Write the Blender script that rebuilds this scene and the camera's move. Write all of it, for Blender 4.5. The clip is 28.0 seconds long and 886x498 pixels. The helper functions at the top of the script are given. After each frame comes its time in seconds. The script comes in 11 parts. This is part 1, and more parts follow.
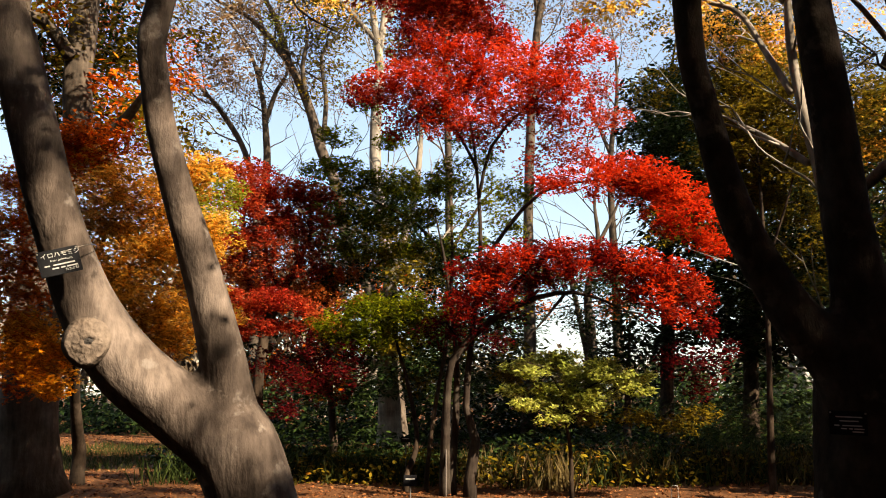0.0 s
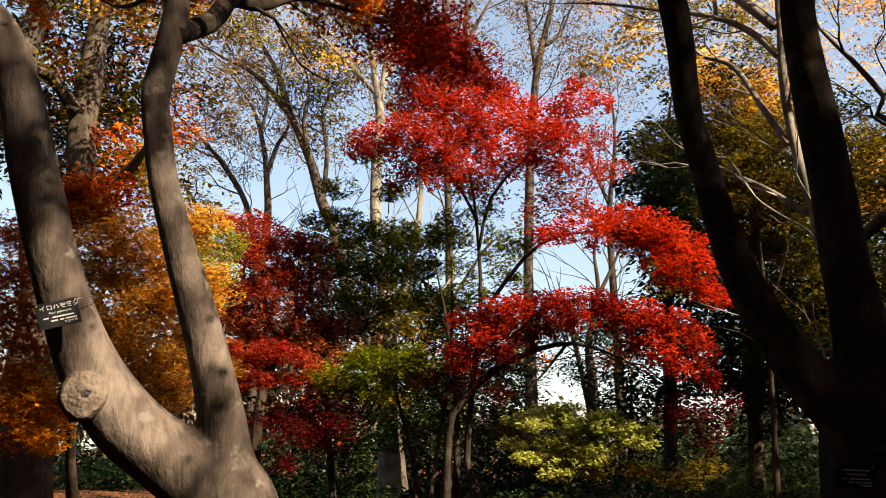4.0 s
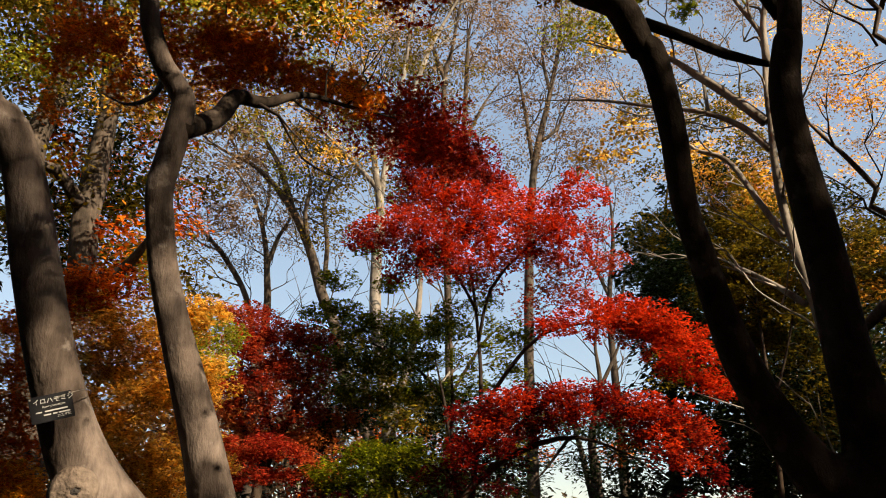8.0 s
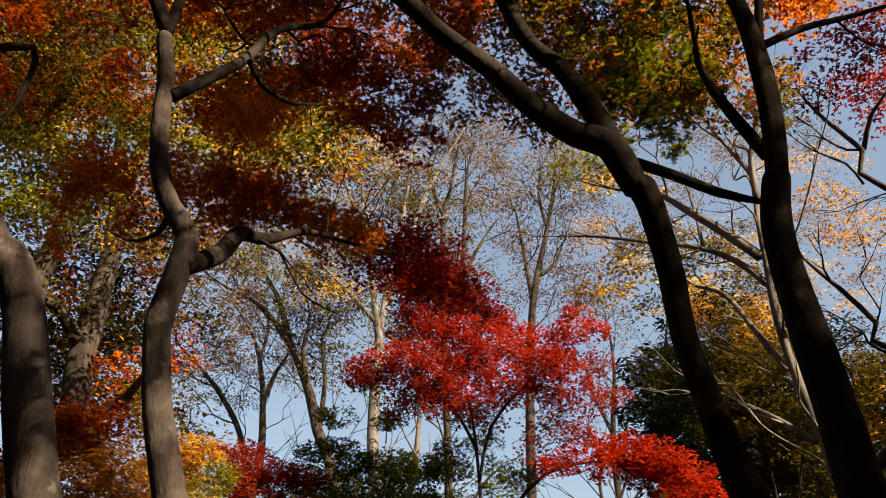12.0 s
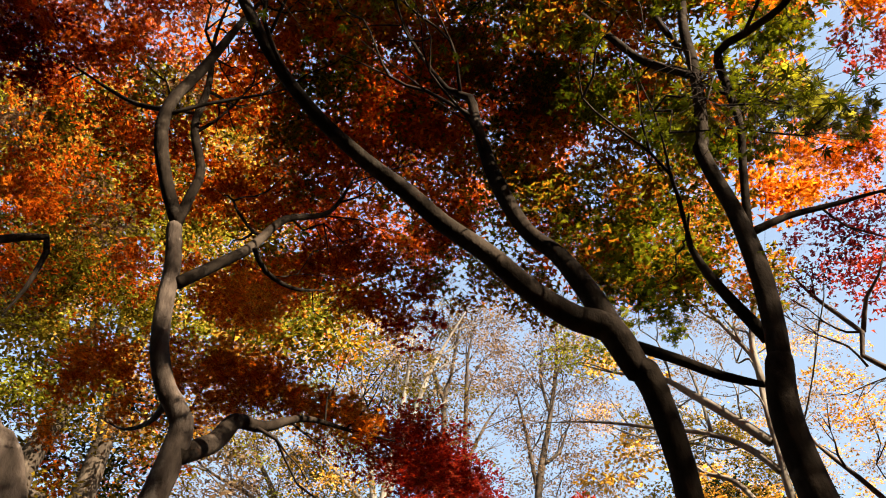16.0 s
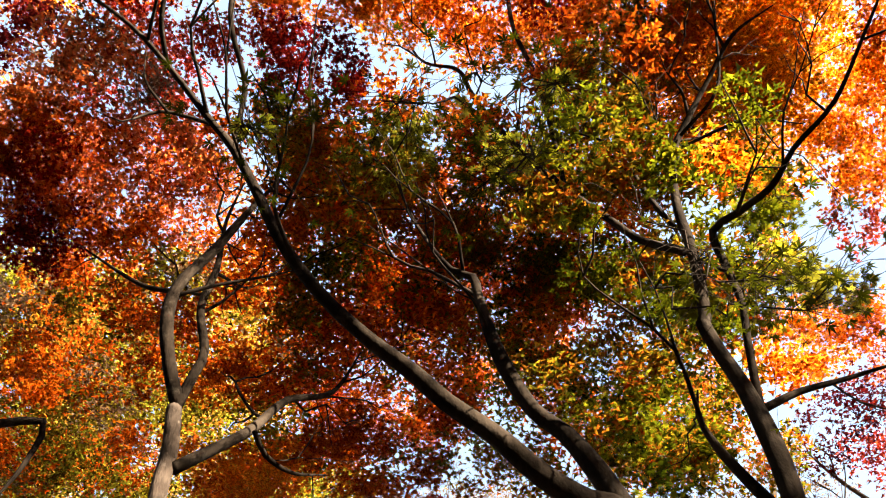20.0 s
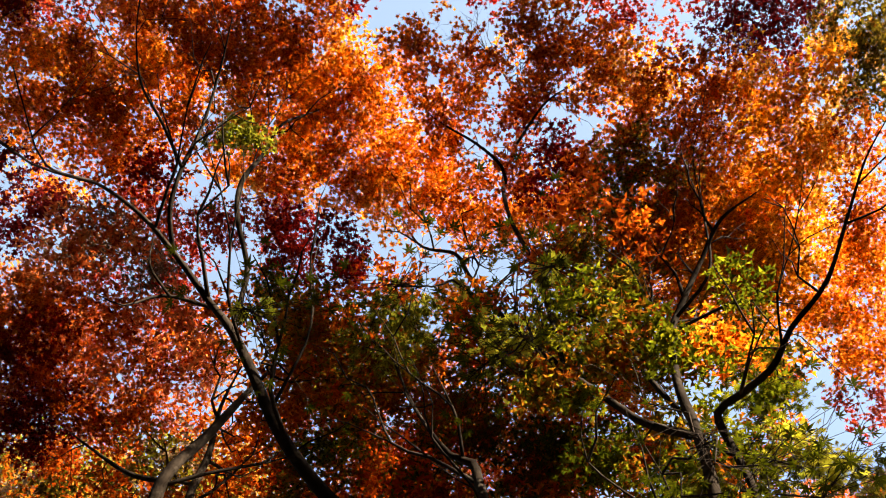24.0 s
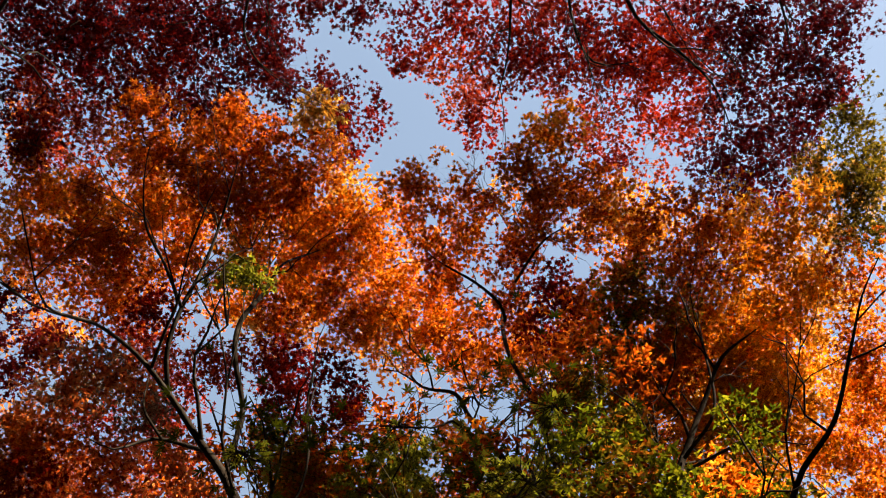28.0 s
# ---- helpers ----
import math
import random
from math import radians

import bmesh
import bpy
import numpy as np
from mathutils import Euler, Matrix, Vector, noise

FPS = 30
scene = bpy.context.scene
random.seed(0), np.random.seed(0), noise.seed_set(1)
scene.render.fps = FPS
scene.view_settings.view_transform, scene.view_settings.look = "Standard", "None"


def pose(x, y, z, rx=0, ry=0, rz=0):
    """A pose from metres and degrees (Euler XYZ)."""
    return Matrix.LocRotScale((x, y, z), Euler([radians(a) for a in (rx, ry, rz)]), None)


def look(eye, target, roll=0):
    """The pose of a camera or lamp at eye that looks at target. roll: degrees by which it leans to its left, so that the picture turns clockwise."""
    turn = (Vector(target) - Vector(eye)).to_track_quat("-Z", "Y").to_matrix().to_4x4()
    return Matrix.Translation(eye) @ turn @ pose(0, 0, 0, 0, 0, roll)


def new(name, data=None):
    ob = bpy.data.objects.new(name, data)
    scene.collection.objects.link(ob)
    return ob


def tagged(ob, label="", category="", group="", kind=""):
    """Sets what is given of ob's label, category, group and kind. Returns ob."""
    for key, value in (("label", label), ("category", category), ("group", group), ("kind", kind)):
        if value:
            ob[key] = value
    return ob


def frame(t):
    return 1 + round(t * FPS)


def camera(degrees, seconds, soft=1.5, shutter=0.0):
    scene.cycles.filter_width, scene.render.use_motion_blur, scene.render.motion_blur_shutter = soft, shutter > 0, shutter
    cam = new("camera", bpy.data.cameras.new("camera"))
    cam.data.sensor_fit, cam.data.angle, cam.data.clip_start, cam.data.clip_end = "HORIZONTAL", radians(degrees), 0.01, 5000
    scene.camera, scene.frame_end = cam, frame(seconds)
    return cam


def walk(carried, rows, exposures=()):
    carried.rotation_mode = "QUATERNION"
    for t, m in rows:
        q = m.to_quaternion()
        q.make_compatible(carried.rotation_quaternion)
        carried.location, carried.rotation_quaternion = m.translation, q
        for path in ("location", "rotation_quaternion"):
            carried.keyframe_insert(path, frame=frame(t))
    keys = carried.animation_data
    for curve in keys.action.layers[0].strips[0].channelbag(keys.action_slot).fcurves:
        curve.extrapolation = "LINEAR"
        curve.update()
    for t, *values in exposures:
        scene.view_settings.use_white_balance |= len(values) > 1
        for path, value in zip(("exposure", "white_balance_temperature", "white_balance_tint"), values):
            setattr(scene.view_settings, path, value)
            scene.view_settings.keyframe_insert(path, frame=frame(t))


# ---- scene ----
cam = camera(58.87, 28.0, soft=1.0)

# A tripod head that tilts slowly up from the maples to the zenith.
PATH = [
    (0.0, pose(0, 0, 1.5, 100.50, -0.00, 0.00)),
    (0.5, pose(0, 0, 1.5, 100.93, 0.03, 0.00)),
    (1.0, pose(0, 0, 1.5, 101.40, 0.03, 0.00)),
    (1.5, pose(0, 0, 1.5, 101.88, 0.06, 0.01)),
    (2.0, pose(0, 0, 1.5, 102.28, 0.06, 0.01)),
    (2.5, pose(0, 0, 1.5, 102.65, 0.09, 0.03)),
    (3.0, pose(0, 0, 1.5, 103.16, 0.11, 0.03)),
    (3.5, pose(0, 0, 1.5, 103.65, 0.12, 0.03)),
    (5.5, pose(0, 0, 1.5, 106.50, 0.19, 0.05)),
    (6.0, pose(0, 0, 1.5, 107.32, 0.20, 0.05)),
    (6.5, pose(0, 0, 1.5, 108.06, 0.26, 0.05)),
    (7.0, pose(0, 0, 1.5, 108.96, 0.24, 0.05)),
    (7.5, pose(0, 0, 1.5, 109.81, 0.27, 0.06)),
    (8.0, pose(0, 0, 1.5, 110.88, 0.24, 0.04)),
    (8.5, pose(0, 0, 1.5, 111.72, 0.24, 0.04)),
    (9.0, pose(0, 0, 1.5, 112.47, 0.24, 0.04)),
    (9.5, pose(0, 0, 1.5, 113.41, 0.26, 0.04)),
    (10.0, pose(0, 0, 1.5, 114.54, 0.31, 0.05)),
    (10.5, pose(0, 0, 1.5, 115.91, 0.32, 0.05)),
    (11.0, pose(0, 0, 1.5, 117.70, 0.33, 0.03)),
    (11.5, pose(0, 0, 1.5, 119.48, 0.32, 0.01)),
    (12.0, pose(0, 0, 1.5, 120.70, 0.36, 0.03)),
    (12.5, pose(0, 0, 1.5, 121.82, 0.41, 0.05)),
    (14.5, pose(0, 0, 1.5, 128.37, 0.47, 0.08)),
    (15.0, pose(0, 0, 1.5, 130.05, 0.50, 0.11)),
    (15.5, pose(0, 0, 1.5, 132.00, 0.53, 0.16)),
    (16.0, pose(0, 0, 1.5, 134.10, 0.57, 0.25)),
    (16.5, pose(0, 0, 1.5, 136.21, 0.59, 0.35)),
    (17.0, pose(0, 0, 1.5, 137.84, 0.60, 0.44)),
    (17.5, pose(0, 0, 1.5, 139.44, 0.61, 0.53)),
    (18.0, pose(0, 0, 1.5, 140.98, 0.64, 0.65)),
    (18.5, pose(0, 0, 1.5, 142.74, 0.63, 0.72)),
    (19.0, pose(0, 0, 1.5, 144.51, 0.67, 0.81)),
    (19.5, pose(0, 0, 1.5, 145.97, 0.69, 0.83)),
    (20.0, pose(0, 0, 1.5, 147.07, 0.71, 0.87)),
    (20.5, pose(0, 0, 1.5, 148.95, 0.76, 0.93)),
    (21.0, pose(0, 0, 1.5, 150.79, 0.79, 0.95)),
    (21.5, pose(0, 0, 1.5, 152.32, 0.82, 0.96)),
    (23.5, pose(0, 0, 1.5, 158.57, 0.92, 1.06)),
    (24.0, pose(0, 0, 1.5, 160.31, 0.93, 1.09)),
    (24.5, pose(0, 0, 1.5, 162.04, 0.98, 1.14)),
    (25.0, pose(0, 0, 1.5, 163.98, 1.00, 1.18)),
    (25.5, pose(0, 0, 1.5, 165.92, 1.03, 1.24)),
    (26.0, pose(0, 0, 1.5, 167.25, 1.04, 1.25)),
    (26.5, pose(0, 0, 1.5, 168.43, 1.06, 1.32)),
    (27.0, pose(0, 0, 1.5, 168.90, 1.06, 1.32)),
    (27.5, pose(0, 0, 1.5, 169.55, 1.08, 1.34)),
    (28.0, pose(0, 0, 1.5, 170.40, 1.07, 1.35)),
]
# The camera's own exposure drifts as dark wood, sky and bright leaves fill its view.
STOPS = [(0.0, -0.05), (3.0, -0.15), (6.0, -0.45), (8.0, -0.6), (10.0, -0.7), (12.0, -0.75), (15.0, -0.35), (16.0, 0.05), (17.0, 0.4),
         (18.0, 0.65), (20.0, 0.85), (22.0, 0.65), (24.0, 0.3), (25.0, -0.05), (26.0, -0.17), (28.0, -0.25)]
walk(cam, PATH, [(t, 2.3 + e, 8200, 12) for t, e in STOPS])

# ---------------------------------------------------------------- world, sun
SUN_TO = Vector((0.66, -0.55, 0.60)).normalized()
world = bpy.data.worlds.new("autumn_sky")
world.use_nodes = True
scene.world = world
wn = world.node_tree.nodes
sky = wn.new("ShaderNodeTexSky")
sky.sky_type = 'NISHITA'
sky.sun_disc = False
sky.sun_elevation = math.asin(SUN_TO.z)
sky.sun_rotation = math.atan2(SUN_TO.x, SUN_TO.y)
sky.air_density, sky.dust_density, sky.ozone_density = 1.2, 0.5, 2.2
wn["Background"].inputs["Strength"].default_value = 0.05
haze = wn.new("ShaderNodeMixRGB")  # thin even haze over the clear sky
haze.blend_type = 'MIX'
haze.inputs["Fac"].default_value = 0.25
haze.inputs[2].default_value = (4.0, 6.1, 9.6, 1)
world.node_tree.links.new(sky.outputs[0], haze.inputs[1])
world.node_tree.links.new(haze.outputs[0], wn["Background"].inputs[0])

sun = new("sun", bpy.data.lights.new("sun", 'SUN'))
sun.data.energy, sun.data.angle, sun.data.color = 5.0, radians(0.55), (1.0, 0.93, 0.82)
sun.matrix_world = look((0, 0, 0), -SUN_TO)

# ---------------------------------------------------------------- materials


def shader(name):
    m = bpy.data.materials.new(name)
    m.use_nodes = True
    nt = m.node_tree
    return m, nt, nt.nodes, nt.links, nt.nodes["Principled BSDF"]


def ramp(nodes, stops):
    r = nodes.new("ShaderNodeValToRGB")
    el = r.color_ramp.elements
    while len(el) < len(stops):
        el.new(0.5)
    for e, (p, c) in zip(el, stops):
        e.position, e.color = p, (*c, 1)
    return r


def noise_node(nodes, links, scale, detail=4, stretch=None, rough=0.6):
    tc = nodes.new("ShaderNodeTexCoord")
    n = nodes.new("ShaderNodeTexNoise")
    n.inputs["Scale"].default_value, n.inputs["Detail"].default_value = scale, detail
    n.inputs["Roughness"].default_value = rough
    if stretch:
        mp = nodes.new("ShaderNodeMapping")
        mp.inputs["Scale"].default_value = stretch
        links.new(tc.outputs["Object"], mp.inputs["Vector"])
        links.new(mp.outputs["Vector"], n.inputs["Vector"])
    else:
        links.new(tc.outputs["Object"], n.inputs["Vector"])
    return n


def bark(name, dark, mid, light, grain=40, bump=0.25, lichen=None, grow=0.16):
    """Bark: long grain up the stem, broad blotches, fine relief."""
    m, nt, nodes, links, bsdf = shader(name)
    broad = noise_node(nodes, links, 3.2, 5)
    fine = noise_node(nodes, links, grain, 6, (1, 1, grow))
    r1 = ramp(nodes, [(0.30, dark), (0.5, mid), (0.72, light)])
    links.new(broad.outputs["Fac"], r1.inputs["Fac"])
    r2 = ramp(nodes, [(0.32, (0.45, 0.43, 0.42)), (0.62, (1.15, 1.12, 1.08))])
    links.new(fine.outputs["Fac"], r2.inputs["Fac"])
    mx = nodes.new("ShaderNodeMixRGB")
    mx.blend_type = 'MULTIPLY'
    mx.inputs["Fac"].default_value = 0.75
    links.new(r1.outputs["Color"], mx.inputs[1])
    links.new(r2.outputs["Color"], mx.inputs[2])
    out = mx.outputs["Color"]
    if lichen:
        spots = noise_node(nodes, links, 9, 6)
        sr = ramp(nodes, [(0.60, (0, 0, 0)), (0.68, (1, 1, 1))])
        links.new(spots.outputs["Fac"], sr.inputs["Fac"])
        m2 = nodes.new("ShaderNodeMixRGB")
        links.new(sr.outputs["Color"], m2.inputs["Fac"])
        links.new(out, m2.inputs[1])
        m2.inputs[2].default_value = (*lichen, 1)
        out = m2.outputs["Color"]
    links.new(out, bsdf.inputs["Base Color"])
    bsdf.inputs["Roughness"].default_value = 0.9
    bsdf.inputs["Specular IOR Level"].default_value = 0.03
    bp = nodes.new("ShaderNodeBump")
    bp.inputs["Strength"].default_value, bp.inputs["Distance"].default_value = bump, 0.012
    links.new(fine.outputs["Fac"], bp.inputs["Height"])
    lump = noise_node(nodes, links, 11, 4, (1, 1, 0.6))
    b2 = nodes.new("ShaderNodeBump")
    b2.inputs["Strength"].default_value, b2.inputs["Distance"].default_value = 0.6, 0.02
    links.new(lump.outputs["Fac"], b2.inputs["Height"])
    links.new(bp.outputs["Normal"], b2.inputs["Normal"])
    links.new(b2.outputs["Normal"], bsdf.inputs["Normal"])
    return m


def foliage(name, stops, through_share=0.55, glow=1.15, gloss=0.6, patch=1.3):
    """Leaves: one tone a leaf out of a range, patches over the crown, light let through."""
    m, nt, nodes, links, bsdf = shader(name)
    geo = nodes.new("ShaderNodeNewGeometry")
    big = noise_node(nodes, links, patch, 3)
    a = nodes.new("ShaderNodeMath")
    a.operation = 'MULTIPLY_ADD'
    a.inputs[1].default_value = 0.55
    links.new(geo.outputs["Random Per Island"], a.inputs[0])
    b = nodes.new("ShaderNodeMath")
    b.operation = 'MULTIPLY_ADD'
    b.inputs[1].default_value, b.inputs[2].default_value = 1.5, -0.53
    links.new(big.outputs["Fac"], b.inputs[0])
    links.new(b.outputs[0], a.inputs[2])
    r = ramp(nodes, stops)
    links.new(a.outputs[0], r.inputs["Fac"])
    own = nodes.new("ShaderNodeMath")  # every leaf a little paler or darker than its neighbour
    own.operation = 'MULTIPLY'
    own.inputs[1].default_value = 17.3
    links.new(geo.outputs["Random Per Island"], own.inputs[0])
    fr = nodes.new("ShaderNodeMath")
    fr.operation = 'FRACT'
    links.new(own.outputs[0], fr.inputs[0])
    vr = ramp(nodes, [(0.0, (0.32, 0.30, 0.30)), (0.5, (0.97, 0.97, 0.97)), (1.0, (1.45, 1.48, 1.48))])
    links.new(fr.outputs[0], vr.inputs["Fac"])
    tone = nodes.new("ShaderNodeMixRGB")
    tone.blend_type = 'MULTIPLY'
    tone.inputs["Fac"].default_value = 1
    links.new(r.outputs["Color"], tone.inputs[1])
    links.new(vr.outputs["Color"], tone.inputs[2])
    links.new(tone.outputs["Color"], bsdf.inputs["Base Color"])
    bsdf.inputs["Roughness"].default_value = gloss
    bsdf.inputs["Specular IOR Level"].default_value = 0.025
    tl = nodes.new("ShaderNodeBsdfTranslucent")
    g = nodes.new("ShaderNodeMixRGB")
    g.blend_type = 'MULTIPLY'
    g.inputs["Fac"].default_value = 1
    g.inputs[2].default_value = (glow, glow, glow, 1)
    links.new(tone.outputs["Color"], g.inputs[1])
    links.new(g.outputs["Color"], tl.inputs["Color"])
    mix = nodes.new("ShaderNodeMixShader")
    mix.inputs["Fac"].default_value = through_share
    links.new(bsdf.outputs[0], mix.inputs[1])
    links.new(tl.outputs[0], mix.inputs[2])
    links.new(mix.outputs[0], nodes["Material Output"].inputs["Surface"])
    return m


def plain(name, col, rough=0.6, metal=0.0, vary=0.15, scale=6, shine=0.5):
    m, nt, nodes, links, bsdf = shader(name)
    n = noise_node(nodes, links, scale, 5)
    r = ramp(nodes, [(0.3, [c * (1 - vary) for c in col]), (0.7, [min(1, c * (1 + vary)) for c in col])])
    links.new(n.outputs["Fac"], r.inputs["Fac"])
    links.new(r.outputs["Color"], bsdf.inputs["Base Color"])
    bsdf.inputs["Roughness"].default_value, bsdf.inputs["Metallic"].default_value = rough, metal
    bsdf.inputs["Specular IOR Level"].default_value = shine
    return m


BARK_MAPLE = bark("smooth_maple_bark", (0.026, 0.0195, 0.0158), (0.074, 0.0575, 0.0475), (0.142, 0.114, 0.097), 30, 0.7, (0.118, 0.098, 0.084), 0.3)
# same maple bark, darkened so that its colour carries the canopy's shade
BARK_SHADY = bark("shaded_maple_bark", (0.010, 0.0074, 0.0056), (0.025, 0.019, 0.0147), (0.052, 0.041, 0.033), 26, 0.6, (0.052, 0.043, 0.035), 0.55)
BARK_GREY = bark("grey_brown_bark", (0.032, 0.026, 0.021), (0.060, 0.047, 0.037), (0.105, 0.086, 0.069), 16, 0.35)
BARK_DARK = bark("dark_furrowed_bark", (0.0085, 0.0058, 0.0040), (0.027, 0.0190, 0.0135), (0.064, 0.047, 0.035), 14, 0.9)
BARK_PALE = bark("pale_grey_bark", (0.085, 0.073, 0.060), (0.160, 0.142, 0.120), (0.240, 0.216, 0.186), 16, 0.35)
BARK_THIN = bark("thin_twig_bark", (0.0155, 0.0111, 0.0088), (0.0288, 0.0221, 0.0177), (0.0489, 0.0399, 0.031), 30, 0.2)
BARK_SCAR = bark("weathered_scar_wood", (0.022, 0.016, 0.012), (0.066, 0.050, 0.039), (0.122, 0.097, 0.079), 34, 0.9, None, 0.8)

LEAF = {
    "scarlet": foliage("scarlet_leaves", [(0.1, (0.22, 0.008, 0.005)), (0.4, (0.40, 0.022, 0.007)), (0.7, (0.48, 0.034, 0.010)), (0.95, (0.52, 0.062, 0.016))], 0.62, 1.12),
    # red leaves, and the deeper tone that stands for shaded ones
    "red": foliage("deep_and_shaded_red_leaves", [(0.1, (0.10, 0.004, 0.005)), (0.5, (0.20, 0.009, 0.006)), (0.9, (0.28, 0.026, 0.009))], 0.62, 1.12),
    # crimson set very dark: the shade of backlit leaves is in the colour
    "crimson": foliage("shaded_crimson_leaves", [(0.1, (0.0278, 0.00174, 0.00348)), (0.5, (0.0696, 0.00348, 0.00487)), (0.9, (0.125, 0.0104, 0.00768))]),
    "rust": foliage("rust_orange_leaves", [(0.1, (0.22, 0.025, 0.005)), (0.5, (0.42, 0.074, 0.008)), (0.9, (0.52, 0.145, 0.014))], 0.64, 1.35),
    "orange": foliage("orange_leaves", [(0.05, (0.38, 0.056, 0.007)), (0.4, (0.54, 0.125, 0.011)), (0.7, (0.60, 0.205, 0.018)), (0.95, (0.62, 0.34, 0.04))], 0.64, 1.35),
    "amber": foliage("amber_leaves", [(0.05, (0.40, 0.105, 0.008)), (0.5, (0.56, 0.205, 0.014)), (0.9, (0.62, 0.34, 0.04))], 0.64, 1.35),
    "gold": foliage("golden_leaves", [(0.05, (0.38, 0.14, 0.015)), (0.5, (0.50, 0.25, 0.035)), (0.9, (0.56, 0.36, 0.08))], 0.64, 1.35),
    "lime": foliage("yellow_green_leaves", [(0.05, (0.0865, 0.109, 0.0109)), (0.5, (0.22, 0.21, 0.019)), (0.9, (0.36, 0.31, 0.035))]),
    "pale": foliage("pale_yellow_green_leaves", [(0.05, (0.15, 0.175, 0.030)), (0.5, (0.31, 0.325, 0.065)), (0.9, (0.47, 0.46, 0.13))], 0.6, 1.3),
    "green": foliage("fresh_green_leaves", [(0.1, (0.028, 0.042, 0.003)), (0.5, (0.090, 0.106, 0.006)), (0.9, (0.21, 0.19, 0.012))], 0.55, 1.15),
    "mixed": foliage("half_turned_leaves", [(0.1, (0.05, 0.062, 0.006)), (0.4, (0.13, 0.11, 0.009)), (0.6, (0.24, 0.098, 0.009)), (0.9, (0.28, 0.045, 0.007))], 0.64, 1.35),
    # true evergreens, and a dark tone for shade in some turning crowns
    "evergreen": foliage("evergreen_and_shaded_leaves", [(0.1, (0.00556, 0.0116, 0.00388)), (0.5, (0.0125, 0.0237, 0.0061)), (0.9, (0.0278, 0.0416, 0.00973))], 0.3, 1.0, 0.35),
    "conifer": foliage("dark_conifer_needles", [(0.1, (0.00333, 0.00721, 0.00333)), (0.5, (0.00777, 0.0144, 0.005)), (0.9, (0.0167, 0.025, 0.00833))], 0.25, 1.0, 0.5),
    "olive": foliage("olive_gold_leaves", [(0.1, (0.0496, 0.0416, 0.00586)), (0.5, (0.113, 0.0789, 0.00829)), (0.9, (0.191, 0.125, 0.0125))]),
    "salmon": foliage("salmon_leaves", [(0.1, (0.30, 0.045, 0.014)), (0.5, (0.45, 0.105, 0.026)), (0.9, (0.52, 0.21, 0.06))], 0.64, 1.35),
    "pink": foliage("rose_red_leaves", [(0.1, (0.20, 0.010, 0.008)), (0.5, (0.34, 0.032, 0.014)), (0.9, (0.43, 0.10, 0.03))], 0.62, 1.12),
    "dry": foliage("dry_tan_leaves", [(0.1, (0.0916, 0.0496, 0.0249)), (0.5, (0.175, 0.0998, 0.0496)), (0.9, (0.241, 0.175, 0.108))]),
    "litter": foliage("fallen_leaves", [(0.1, (0.06, 0.018, 0.008)), (0.5, (0.15, 0.052, 0.019)), (0.9, (0.26, 0.12, 0.05))], 0.15, 1.0, 0.7),
    "grass": foliage("bed_grass", [(0.1, (0.00973, 0.0167, 0.00417)), (0.5, (0.0223, 0.0333, 0.00833)), (0.9, (0.0556, 0.0556, 0.0167))], 0.35, 1.1, 0.5),
    "straw": foliage("withered_stalks", [(0.1, (0.0524, 0.0341, 0.0131)), (0.5, (0.0944, 0.0655, 0.0262)), (0.9, (0.131, 0.099, 0.0471))], 0.3, 1.0, 0.7),
    "far": foliage("distant_woods", [(0.1, (0.0444, 0.0306, 0.0195)), (0.5, (0.0777, 0.0556, 0.0361)), (0.9, (0.111, 0.0833, 0.0556))], 0.3, 1.0, 0.7, 0.3),
}

# ---------------------------------------------------------------- builders
WOOD = {}


def mesh_of(name, verts, faces, smooth=False):
    me = bpy.data.meshes.new(name)
    me.from_pydata(verts, [], faces)
    if smooth:
        me.polygons.foreach_set("use_smooth", [True] * len(me.polygons))
    me.update()
    return me


def part(name, me, mat, parent, label="", kind=""):
    ob = new(name, me)
    if mat and not me.materials:
        me.materials.append(mat)
    ob.parent = parent
    if parent is not None and parent.parent is None:
        ob.matrix_parent_inverse = Matrix.Translation(-parent.location)
    return tagged(ob, label=label, kind=kind)


def thing(name, x, y, z, label, category, group="", kind=""):
    ob = new(name)
    ob.location = (x, y, z)
    ob.empty_display_size = 0.2
    return tagged(ob, label, category, group, kind)


def spline(pts, step):
    """Smooth curve with radius through control points (x, y, z, r)."""
    p = np.array(pts, float)
    if len(p) < 3:
        n = max(2, int(np.linalg.norm(p[-1, :3] - p[0, :3]) / step))
        return p[0] + (p[-1] - p[0]) * np.linspace(0, 1, n + 1)[:, None]
    q = np.vstack([2 * p[0] - p[1], p, 2 * p[-1] - p[-2]])
    out = []
    for i in range(1, len(q) - 2):
        a, b, c, d = q[i - 1], q[i], q[i + 1], q[i + 2]
        n = max(1, int(np.linalg.norm(c[:3] - b[:3]) / step))
        u = (np.arange(n) / n)[:, None]
        out.append(0.5 * (2 * b + (c - a) * u + (2 * a - 5 * b + 4 * c - d) * u ** 2 + (3 * b - a - 3 * c + d) * u ** 3))
    out.append(q[-2][None])
    s = np.vstack(out)
    s[:, 3] = np.maximum(s[:, 3], 0.0015)
    return s


